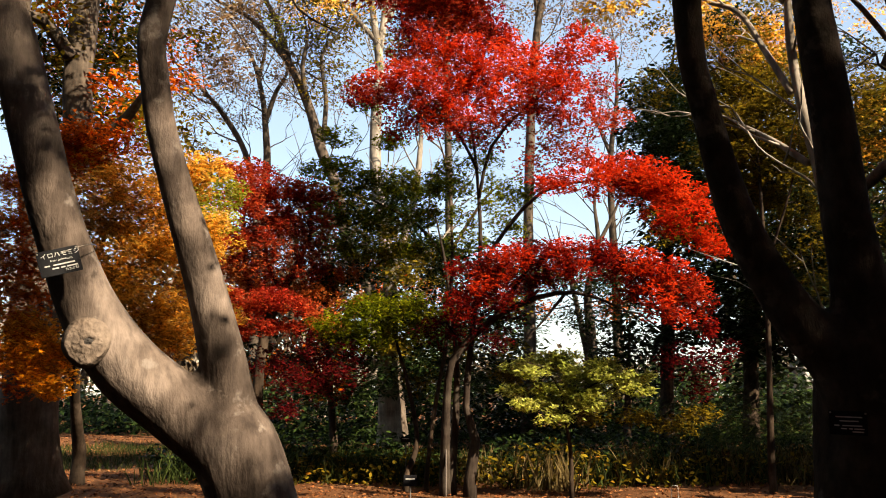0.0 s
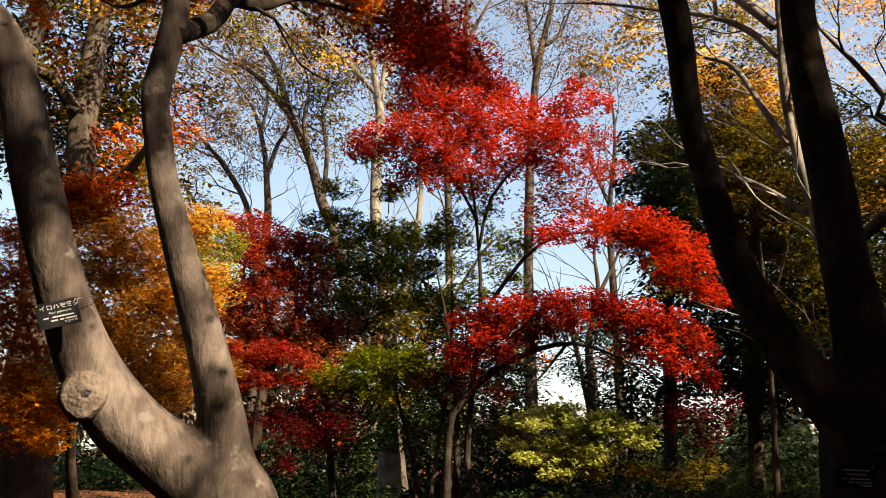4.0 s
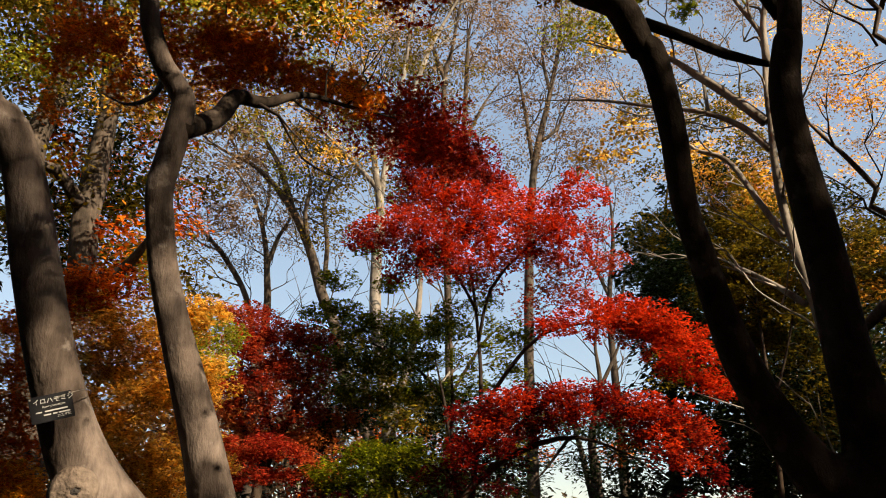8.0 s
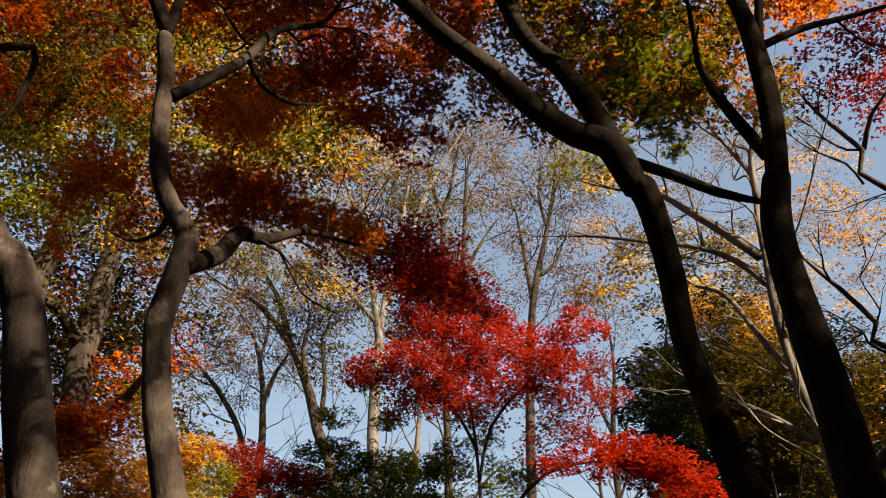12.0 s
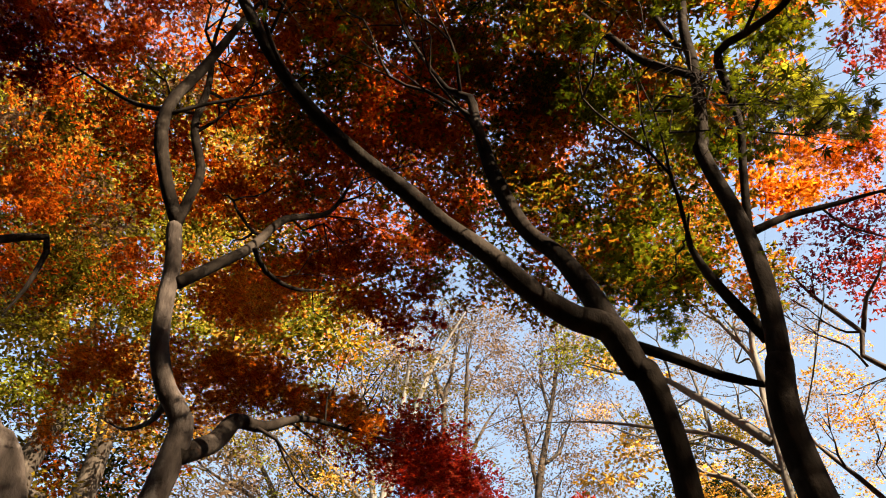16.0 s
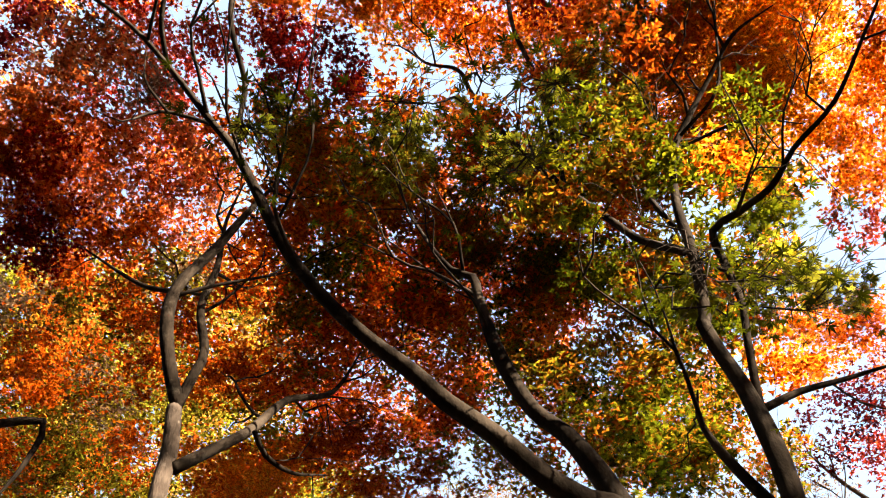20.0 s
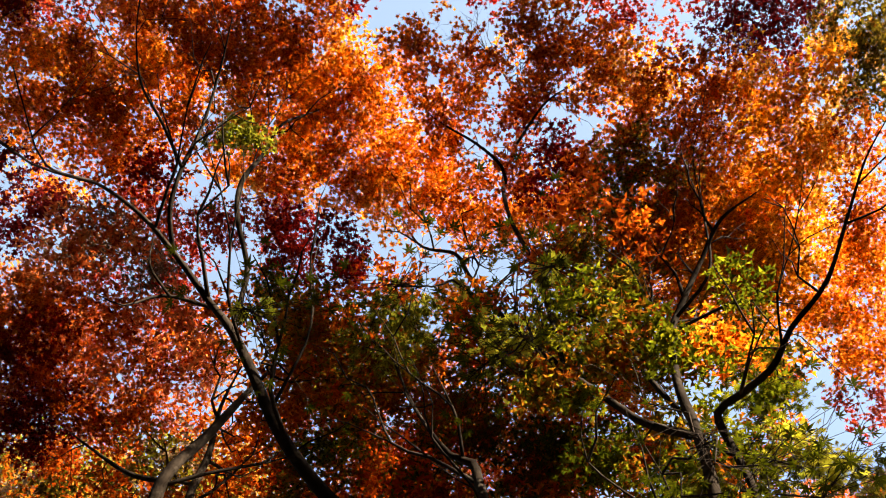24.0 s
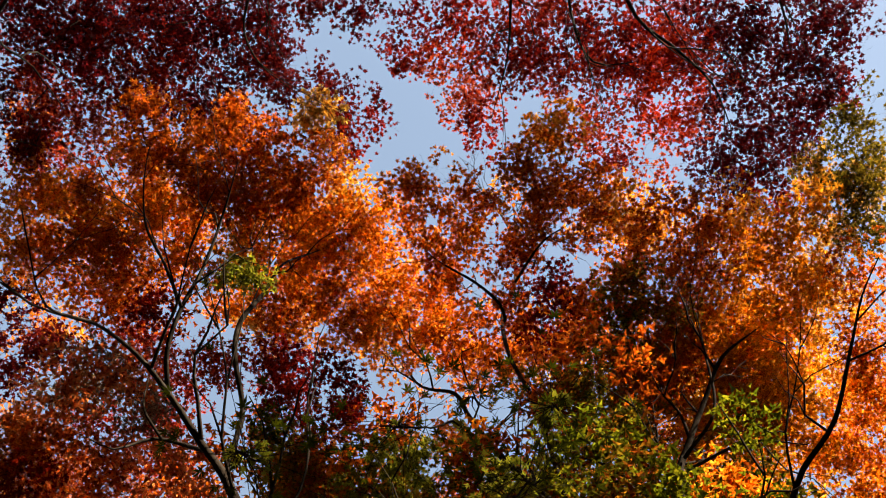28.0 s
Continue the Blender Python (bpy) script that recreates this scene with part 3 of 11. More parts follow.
tufts("bed_grass", 13000, (-5.5, 9, 14.0, 18), "grass", "dark green strap-leaved groundcover in the bed", 0.2, 0.55, 0.03, 5, 0.4, 0.25)
tufts("dry_stalks", 1600, (0.3, 7.5, 13.5, 15.5), "straw", "withered yellow stalks along the bed", 0.2, 0.7, 0.02, 7, 0.3, 0.2)
tufts("lawn_grass", 5000, (-11, -6.2, 16, 24), "grass", "sunlit green grass beyond the path", 0.08, 0.25, 0.02, 8, 0.5)


def low_plants(name, n, box, tone, label, z1, size, seed, shape="broad"):
    g = np.random.default_rng(seed)
    p = scatter(n, *box, g)
    hump = 0.5 + 0.5 * np.sin(p[:, 0] * 1.7 + 1.3) * np.sin(p[:, 1] * 1.1 + p[:, 0] * 0.6)
    p[:, 2] += g.uniform(0.05, 1, n) ** 1.3 * z1 * (0.35 + 0.65 * hump)
    nm = np.stack([g.normal(0, 0.6, n), g.normal(0, 0.6, n) - 0.3, np.ones(n)], 1)
    ob = new(name, leaves_mesh(name, shape, p, size * g.uniform(0.6, 1.3, n), nm, g.normal(0, 1, (n, 3))))
    ob.data.materials.append(LEAF[tone])
    return tagged(ob, label, "plants", kind="stuff")


low_plants("undergrowth", 12000, (-5.5, 9, 14.3, 18.5), "evergreen", "dark green undergrowth in the bed", 1.0, 0.13, 9, "oval")
low_plants("undergrowth", 220, (-4.5, 7, 13.6, 15.2), "gold", "yellowed leaves among the undergrowth", 0.7, 0.09, 19)
low_plants("undergrowth", 4000, (-2.5, 8, 13.5, 15.5), "olive", "yellowing weeds along the bed's edge", 0.75, 0.10, 10)
low_plants("bamboo_grass", 14000, (4.6, 10.5, 13.4, 18), "grass", "tall dwarf bamboo in the shade", 2.0, 0.22, 16, "blade")
low_plants("hedge", 24000, (-7, 14, 24, 30), "evergreen", "dark evergreen hedge behind the trees", 3.0, 0.26, 11, "oval")
low_plants("hedge", 9000, (-24, -8, 30, 36), "evergreen", "dark hedge beyond the lawn", 2.2, 0.30, 12, "oval")


def woods(name, n, x0, x1, y0, y1, z0, z1, label, seed, tone="far"):
    """A far belt of trees: crowns of small leaves over thin stems, uneven at the top."""
    g = np.random.default_rng(seed)
    k = 90
    cx, cy = g.uniform(x0, x1, k), g.uniform(y0, y1, k)
    top = g.uniform(z0, z1, k)
    own = g.integers(0, k, n)
    d = g.normal(0, 1, (n, 3))
    d /= np.linalg.norm(d, axis=1)[:, None]
    d *= g.uniform(0.2, 1, n)[:, None] ** 0.4
    p = np.stack([cx[own], cy[own], top[own] * 0.58], 1) + d * np.stack([top[own] * 0.35, top[own] * 0.35, top[own] * 0.42], 1)
    ob = new(name, leaves_mesh(name, "oval", p, g.uniform(0.45, 1.0, n), g.normal(0, 1, (n, 3)), g.normal(0, 1, (n, 3))))
    ob.data.materials.append(LEAF[tone])
    st = np.stack([cx, cy, np.zeros(k)], 1)
    v, f, _ = strands(st, st + np.stack([g.normal(0, 0.4, k), g.normal(0, 0.4, k), top * 0.9], 1), np.full(k, 0.25), np.full(k, 0.05), 0, g, 5, 5)
    part("stems", quads_mesh("stems", v, f, True), BARK_PALE, ob, "grey stems", "stuff")
    return tagged(ob, label, "woods", kind="stuff")


woods("distant_woods", 16000, -60, 60, 75, 95, 4, 6.5, "brownish distant woods under the sky", 13)
woods("distant_woods", 10000, -45, -6, 45, 60, 9, 14, "tan autumn treetops far behind", 14)
woods("distant_woods", 9000, 22, 50, 45, 60, 14, 22, "distant bare treetops", 15)



def unseen_grove(n, r0, r1, a0, a1, z1, seed, label, tone, z0=0.02, leaf=0.5, k=60, low=0.75, high=1.1):
    """Unseen wood added round the clearing, behind and beside the standpoint, to hold back light."""
    g = np.random.default_rng(seed)
    ca, cr = g.uniform(a0, a1, k), g.uniform(r0, r1, k)
    own = g.integers(0, k, n)
    h = z1 * g.uniform(low, high, k)
    x = cr[own] * np.sin(ca[own]) + g.normal(0, 1.0, n)
    y = cr[own] * np.cos(ca[own]) + g.normal(0, 1.0, n)
    z = g.uniform(z0, 1.0, n) * h[own]
    ob = new("unseen_grove", leaves_mesh("unseen_grove", "oval", np.stack([x, y, z], 1), leaf * g.uniform(0.7, 1.5, n), g.normal(0, 1, (n, 3)), g.normal(0, 1, (n, 3))))
    ob.data.materials.append(LEAF[tone])
    st = np.stack([cr * np.sin(ca), cr * np.cos(ca), np.zeros(k)], 1)
    v, f, _ = strands(st, st + np.stack([g.normal(0, 0.3, k), g.normal(0, 0.3, k), h], 1), np.full(k, 0.16), np.full(k, 0.03), 0, g, 5, 6)
    part("stems", quads_mesh("stems", v, f, True), BARK_DARK, ob, "dark stems", "stuff")
    return tagged(ob, label, "woods", kind="stuff")


# none of these stands in view: they block sky light and break up the sun
unseen_grove(12000, 9, 14, radians(80), radians(96), 9.0, 21, "unseen dark wood added beside the clearing", "evergreen")
unseen_grove(34000, 9, 14, radians(168), radians(298), 14.0, 22, "unseen dark wood added behind the clearing", "evergreen")
unseen_grove(18000, 10, 14, radians(96), radians(168), 6.5, 23, "unseen lower dark wood added towards the sun", "evergreen")
unseen_grove(15000, 6.5, 11, radians(133), radians(170), 11.0, 24, "unseen turning trees added to shade the clearing", "mixed", 0.55, 0.3)
unseen_grove(3000, 14, 18, radians(47), radians(64), 10.0, 25, "unseen dark wood added to shade the end of the bed", "evergreen")

# ---------------------------------------------------------------- the near maple with the name plate
maple_a = thing("maple_tree", -0.54, 3.00, 0, "smooth grey-brown maple forking low, a black name plate tied on", "tree", "near maples")
limbs = []
limbs.append(("trunk", [(-0.54, 3.00, -0.09, 0.216), (-0.56, 3.01, 0.15, 0.190), (-0.61, 3.01, 0.70, 0.174), (-0.69, 3.01, 1.09, 0.156), (-0.78, 2.99, 1.33, 0.157), (-0.84, 2.98, 1.43, 0.126)]))
limbs.append(("stem", [(-0.74, 3.01, 1.23, 0.126), (-0.86, 2.96, 1.36, 0.130), (-0.99, 2.91, 1.47, 0.125), (-1.13, 2.84, 1.60, 0.120), (-1.24, 2.78, 1.77, 0.105), (-1.31, 2.73, 1.95, 0.092), (-1.38, 2.68, 2.18, 0.087), (-1.45, 2.62, 2.47, 0.084), (-1.51, 2.56, 2.76, 0.074), (-1.59, 2.50, 2.97, 0.074), (-1.62, 2.48, 2.96, 0.070), (-1.72, 2.39, 3.15, 0.062), (-1.89, 2.24, 3.40, 0.055), (-2.11, 1.99, 3.74, 0.044)]))
limbs.append(("stem", [(-0.72, 3.02, 1.21, 0.115), (-0.79, 2.98, 1.46, 0.095), (-0.82, 2.96, 1.62, 0.089), (-0.87, 2.93, 1.83, 0.079), (-0.93, 2.89, 2.04, 0.072), (-1.00, 2.85, 2.27, 0.061), (-1.06, 2.81, 2.50, 0.057), (-1.09, 2.78, 2.71, 0.055), (-1.10, 2.77, 2.82, 0.055), (-1.06, 2.77, 3.07, 0.052), (-1.05, 2.76, 3.22, 0.049), (-1.13, 2.72, 3.34, 0.045), (-1.19, 2.68, 3.51, 0.043), (-1.22, 2.66, 3.74, 0.041), (-1.23, 2.64, 3.97, 0.040), (-1.27, 2.61, 4.21, 0.040)]))
sk_a = fused(maple_a, limbs, BARK_MAPLE, 0.016, extra=[((-1.23, 2.73, 1.69), 0.07)])
limbs = []
limbs.append(("limb", [(-1.26, 2.61, 4.23, 0.035), (-1.34, 2.54, 4.43, 0.033), (-1.41, 2.46, 4.70, 0.035), (-1.41, 2.43, 4.96, 0.033), (-1.31, 2.45, 5.32, 0.033), (-1.20, 2.46, 5.78, 0.027), (-1.07, 2.48, 6.27, 0.017)]))
limbs.append(("limb", [(-1.26, 2.61, 4.21, 0.027), (-1.24, 2.62, 4.44, 0.025), (-1.23, 2.62, 4.62, 0.025), (-1.32, 2.58, 4.95, 0.023), (-1.32, 2.58, 5.34, 0.022), (-1.37, 2.56, 5.82, 0.016), (-1.36, 2.56, 6.35, 0.012)]))
limbs.append(("limb", [(-1.04, 2.76, 3.06, 0.041), (-1.00, 3.06, 3.30, 0.043), (-0.99, 3.28, 3.54, 0.041), (-0.91, 3.51, 3.65, 0.032), (-0.77, 3.84, 3.90, 0.022), (-0.56, 4.22, 4.05, 0.016), (-0.31, 4.59, 4.19, 0.009)]))
limbs.append(("limb", [(-1.19, 2.65, 3.87, 0.030), (-1.08, 2.80, 4.13, 0.027), (-0.98, 2.92, 4.36, 0.026), (-0.87, 3.06, 4.71, 0.024), (-0.66, 3.22, 4.94, 0.018), (-0.54, 3.36, 5.46, 0.013)]))
limbs.append(("branch", [(-0.94, 2.85, 4.28, 0.014), (-0.90, 2.98, 4.24, 0.014), (-0.79, 3.16, 4.28, 0.012), (-0.65, 3.34, 4.42, 0.008)]))
limbs.append(("branch", [(-1.46, 2.51, 4.99, 0.014), (-1.70, 2.55, 5.13, 0.013), (-2.02, 2.57, 5.41, 0.010), (-2.23, 2.57, 5.60, 0.007)]))
limbs.append(("limb", [(-1.73, 2.35, 3.15, 0.035), (-1.85, 2.21, 3.40, 0.022), (-1.84, 2.20, 3.65, 0.022), (-1.77, 2.24, 3.75, 0.020), (-1.64, 2.31, 3.83, 0.020), (-1.62, 2.32, 3.76, 0.018), (-1.62, 2.30, 3.54, 0.015), (-1.64, 2.27, 3.38, 0.008)]))
limbs.append(("branch", [(-1.11, 2.73, 3.34, 0.023), (-1.35, 3.17, 3.48, 0.013), (-1.60, 3.47, 3.62, 0.010), (-1.88, 3.75, 3.86, 0.006)]))
# upper limbs wear the shade-darkened bark
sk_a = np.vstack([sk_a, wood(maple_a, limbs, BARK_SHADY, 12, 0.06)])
limbs = []
limbs.append(("limb", [(-1.26, 2.61, 4.23, 0.035), (-1.34, 2.54, 4.43, 0.033), (-1.41, 2.46, 4.70, 0.035), (-1.41, 2.43, 4.96, 0.033), (-1.31, 2.45, 5.32, 0.033), (-1.20, 2.46, 5.78, 0.027), (-1.07, 2.48, 6.27, 0.017)]))
limbs.append(("limb", [(-1.26, 2.61, 4.21, 0.027), (-1.24, 2.62, 4.44, 0.025), (-1.23, 2.62, 4.62, 0.025), (-1.32, 2.58, 4.95, 0.023), (-1.32, 2.58, 5.34, 0.022), (-1.37, 2.56, 5.82, 0.016), (-1.36, 2.56, 6.35, 0.012)]))
limbs.append(("limb", [(-1.04, 2.76, 3.06, 0.041), (-1.00, 3.06, 3.30, 0.043), (-0.99, 3.28, 3.54, 0.041), (-0.91, 3.51, 3.65, 0.032), (-0.77, 3.84, 3.90, 0.022), (-0.56, 4.22, 4.05, 0.016), (-0.31, 4.59, 4.19, 0.009)]))
limbs.append(("limb", [(-1.19, 2.65, 3.87, 0.030), (-1.08, 2.80, 4.13, 0.027), (-0.98, 2.92, 4.36, 0.026), (-0.87, 3.06, 4.71, 0.024), (-0.66, 3.22, 4.94, 0.018), (-0.54, 3.36, 5.46, 0.013)]))
limbs.append(("branch", [(-0.94, 2.85, 4.28, 0.014), (-0.90, 2.98, 4.24, 0.014), (-0.79, 3.16, 4.28, 0.012), (-0.65, 3.34, 4.42, 0.008)]))
limbs.append(("branch", [(-1.46, 2.51, 4.99, 0.014), (-1.70, 2.55, 5.13, 0.013), (-2.02, 2.57, 5.41, 0.010), (-2.23, 2.57, 5.60, 0.007)]))
sk_a = np.vstack([sk_a, ramify(maple_a, limbs, BARK_THIN, 61, 0.3, 0.8)])

# ---------------------------------------------------------------- the near maple with two stems, bark toned for shade
maple_b = thing("maple_tree", 1.36, 2.68, 0, "maple with two slender stems from a low fork, bark toned for shade", "tree", "near maples")
limbs = []
limbs.append(("trunk", [(1.36, 2.68, -0.03, 0.220), (1.37, 2.68, 0.18, 0.185), (1.39, 2.69, 0.87, 0.173), (1.40, 2.69, 1.22, 0.154), (1.42, 2.69, 1.50, 0.157), (1.42, 2.70, 1.61, 0.144)]))
limbs.append(("stem", [(1.40, 2.65, 1.39, 0.112), (1.32, 2.63, 1.61, 0.103), (1.22, 2.63, 1.71, 0.087), (1.12, 2.63, 1.86, 0.071), (1.01, 2.60, 2.06, 0.063), (0.94, 2.57, 2.27, 0.055), (0.89, 2.53, 2.44, 0.050), (0.84, 2.49, 2.62, 0.048), (0.81, 2.43, 2.89, 0.050), (0.75, 2.37, 3.16, 0.055), (0.72, 2.37, 3.17, 0.061)]))
limbs.append(("stem", [(1.40, 2.65, 1.41, 0.121), (1.40, 2.61, 1.68, 0.103), (1.38, 2.59, 1.91, 0.087), (1.35, 2.57, 2.09, 0.080), (1.33, 2.55, 2.35, 0.073), (1.30, 2.53, 2.60, 0.070), (1.27, 2.51, 2.87, 0.063), (1.26, 2.48, 3.09, 0.060), (1.29, 2.44, 3.28, 0.053)]))
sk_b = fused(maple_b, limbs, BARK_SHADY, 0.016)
limbs = []
limbs.append(("limb", [(0.75, 2.37, 3.16, 0.055), (0.72, 2.37, 3.17, 0.061), (0.64, 2.35, 3.35, 0.069), (0.52, 2.34, 3.39, 0.059), (0.36, 2.32, 3.51, 0.053), (0.19, 2.28, 3.68, 0.048), (0.01, 2.24, 3.82, 0.046), (-0.13, 2.19, 3.95, 0.044), (-0.32, 2.11, 4.08, 0.039), (-0.52, 2.01, 4.25, 0.037), (-0.71, 1.88, 4.47, 0.035), (-0.87, 1.75, 4.76, 0.033), (-1.00, 1.63, 4.96, 0.031), (-1.12, 1.51, 5.05, 0.025), (-1.28, 1.30, 5.14, 0.021), (-1.41, 1.08, 5.11, 0.018), (-1.49, 0.87, 4.89, 0.014), (-1.53, 0.70, 4.55, 0.010), (-1.56, 0.47, 4.53, 0.006), (-1.57, 0.32, 4.53, 0.004)]))
limbs.append(("limb", [(0.66, 2.36, 3.34, 0.052), (0.58, 2.36, 3.56, 0.052), (0.49, 2.37, 3.76, 0.045), (0.37, 2.38, 3.92, 0.041), (0.26, 2.37, 4.24, 0.042), (0.19, 2.36, 4.62, 0.034), (0.16, 2.35, 4.85, 0.029), (0.05, 2.35, 4.93, 0.019), (-0.13, 2.33, 5.33, 0.014), (-0.28, 2.30, 5.90, 0.011), (-0.38, 2.27, 6.60, 0.008)]))
limbs.append(("limb", [(0.77, 2.48, 3.36, 0.027), (0.94, 2.52, 3.32, 0.025), (1.09, 2.54, 3.26, 0.027), (1.26, 2.55, 3.22, 0.031)]))
limbs.append(("limb", [(1.26, 2.48, 3.09, 0.060), (1.29, 2.44, 3.28, 0.053), (1.30, 2.42, 3.38, 0.052), (1.31, 2.39, 3.59, 0.052), (1.31, 2.38, 3.79, 0.052), (1.29, 2.36, 4.02, 0.044), (1.26, 2.36, 4.24, 0.041), (1.24, 2.35, 4.43, 0.040), (1.26, 2.34, 4.47, 0.037), (1.30, 2.30, 4.74, 0.037), (1.32, 2.26, 5.00, 0.036), (1.34, 2.23, 5.36, 0.034), (1.43, 2.15, 5.83, 0.033), (1.55, 2.04, 6.05, 0.031), (1.75, 1.85, 6.33, 0.028), (1.92, 1.63, 6.51, 0.027), (2.07, 1.40, 6.35, 0.013)]))
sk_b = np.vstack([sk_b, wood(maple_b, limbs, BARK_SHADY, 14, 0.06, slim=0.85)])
limbs = []
limbs.append(("limb", [(1.33, 2.41, 3.79, 0.029), (1.34, 2.38, 3.94, 0.024), (1.38, 2.31, 4.23, 0.021), (1.42, 2.26, 4.47, 0.021), (1.42, 2.23, 4.68, 0.024), (1.43, 2.19, 5.00, 0.027), (1.54, 2.09, 5.01, 0.025), (1.69, 1.93, 5.01, 0.023), (1.82, 1.78, 5.14, 0.020), (1.98, 1.54, 5.17, 0.017), (2.13, 1.24, 5.34, 0.015), (2.23, 0.97, 5.44, 0.012), (2.28, 0.76, 5.40, 0.007)]))
limbs.append(("limb", [(1.32, 2.53, 3.43, 0.034), (1.20, 2.49, 3.61, 0.028), (1.11, 2.45, 3.77, 0.026), (1.07, 2.41, 3.90, 0.019), (1.09, 2.36, 3.99, 0.011)]))
limbs.append(("limb", [(1.35, 2.39, 3.90, 0.022), (1.56, 2.42, 4.03, 0.018), (1.79, 2.44, 4.12, 0.015), (2.05, 2.44, 4.21, 0.012), (2.24, 2.42, 4.23, 0.006)]))
limbs.append(("limb", [(1.28, 2.27, 4.93, 0.029), (1.09, 2.31, 5.12, 0.027), (0.97, 2.33, 5.38, 0.026), (0.78, 2.35, 5.79, 0.026), (0.59, 2.35, 6.25, 0.027), (0.40, 2.35, 6.80, 0.027), (0.26, 2.33, 7.34, 0.025), (0.16, 2.31, 7.82, 0.022), (-0.16, 2.28, 8.03, 0.015), (-0.40, 2.20, 9.22, 0.012), (-0.51, 2.14, 10.47, 0.010)]))
limbs.append(("limb", [(0.77, 2.33, 5.75, 0.021), (0.75, 2.20, 6.25, 0.019), (0.71, 2.06, 6.98, 0.021), (0.62, 1.97, 7.81, 0.021), (0.65, 1.86, 8.64, 0.024), (0.84, 1.69, 9.32, 0.020), (0.98, 1.49, 11.00, 0.017), (0.99, 1.39, 13.13, 0.017), (0.89, 1.33, 19.28, 0.019)]))
limbs.append(("branch", [(0.57, 1.63, 7.56, 0.016), (0.54, 1.51, 7.66, 0.016), (0.35, 1.36, 7.83, 0.014), (-0.02, 1.16, 8.08, 0.010), (-0.14, 0.93, 8.23, 0.007)]))
limbs.append(("branch", [(0.66, 1.32, 7.62, 0.014), (0.92, 1.06, 7.94, 0.012), (1.19, 0.93, 8.13, 0.007)]))
limbs.append(("branch", [(1.49, 2.07, 5.93, 0.014), (1.71, 1.82, 6.06, 0.012), (1.83, 1.62, 6.59, 0.010), (1.91, 1.45, 7.01, 0.006)]))
limbs.append(("branch", [(1.50, 2.06, 5.79, 0.012), (1.73, 1.83, 5.60, 0.010), (1.86, 1.67, 5.19, 0.006)]))
limbs.append(("branch", [(1.28, 2.26, 5.17, 0.020), (1.21, 2.24, 5.45, 0.018), (1.11, 2.19, 6.02, 0.016), (0.91, 2.22, 6.34, 0.011)]))
sk_b = np.vstack([sk_b, wood(maple_b, limbs, BARK_SHADY, 10, 0.06, slim=0.85)])
limbs = []
limbs.append(("branch", [(-1.39, 1.37, 5.42, 0.016), (-1.40, 1.17, 5.50, 0.015), (-1.37, 1.00, 5.68, 0.014), (-1.31, 0.81, 5.98, 0.013), (-1.25, 0.53, 6.26, 0.012), (-1.17, 0.25, 6.35, 0.007)]))
limbs.append(("branch", [(-1.37, 1.00, 5.69, 0.012), (-1.41, 0.74, 5.60, 0.010), (-1.40, 0.50, 5.35, 0.008), (-1.35, 0.26, 5.24, 0.006), (-1.30, 0.11, 5.21, 0.004)]))
limbs.append(("branch", [(-1.12, 1.84, 5.40, 0.018), (-1.11, 1.73, 5.65, 0.018), (-1.12, 1.64, 5.86, 0.018), (-1.21, 1.39, 6.11, 0.019), (-1.23, 1.26, 6.41, 0.020), (-1.18, 1.19, 6.89, 0.018), (-1.15, 1.10, 7.47, 0.013), (-0.99, 1.12, 8.16, 0.010), (-0.80, 1.15, 9.14, 0.008)]))
limbs.append(("branch", [(-1.22, 1.71, 5.42, 0.014), (-1.46, 1.62, 5.39, 0.012), (-1.60, 1.59, 5.20, 0.007), (-1.73, 1.52, 5.20, 0.004)]))
limbs.append(("branch", [(-1.42, 1.61, 5.36, 0.010), (-1.57, 1.51, 5.55, 0.008), (-1.65, 1.45, 5.87, 0.005)]))
sk_b = np.vstack([sk_b, wood(maple_b, limbs, BARK_SHADY, 10, 0.06, slim=0.85)])
limbs = []
limbs.append(("limb", [(0.19, 2.28, 3.68, 0.048), (0.01, 2.24, 3.82, 0.046), (-0.13, 2.19, 3.95, 0.044), (-0.32, 2.11, 4.08, 0.039), (-0.52, 2.01, 4.25, 0.037), (-0.71, 1.88, 4.47, 0.035), (-0.87, 1.75, 4.76, 0.033), (-1.00, 1.63, 4.96, 0.031), (-1.12, 1.51, 5.05, 0.025), (-1.28, 1.30, 5.14, 0.021), (-1.41, 1.08, 5.11, 0.018), (-1.49, 0.87, 4.89, 0.014), (-1.53, 0.70, 4.55, 0.010), (-1.56, 0.47, 4.53, 0.006), (-1.57, 0.32, 4.53, 0.004)]))
limbs.append(("limb", [(0.66, 2.36, 3.34, 0.052), (0.58, 2.36, 3.56, 0.052), (0.49, 2.37, 3.76, 0.045), (0.37, 2.38, 3.92, 0.041), (0.26, 2.37, 4.24, 0.042), (0.19, 2.36, 4.62, 0.034), (0.16, 2.35, 4.85, 0.029), (0.05, 2.35, 4.93, 0.019), (-0.13, 2.33, 5.33, 0.014), (-0.28, 2.30, 5.90, 0.011), (-0.38, 2.27, 6.60, 0.008)]))
limbs.append(("limb", [(1.26, 2.36, 4.24, 0.041), (1.24, 2.35, 4.43, 0.040), (1.26, 2.34, 4.47, 0.037), (1.30, 2.30, 4.74, 0.037), (1.32, 2.26, 5.00, 0.036), (1.34, 2.23, 5.36, 0.034), (1.43, 2.15, 5.83, 0.033), (1.55, 2.04, 6.05, 0.031), (1.75, 1.85, 6.33, 0.028), (1.92, 1.63, 6.51, 0.027), (2.07, 1.40, 6.35, 0.013)]))
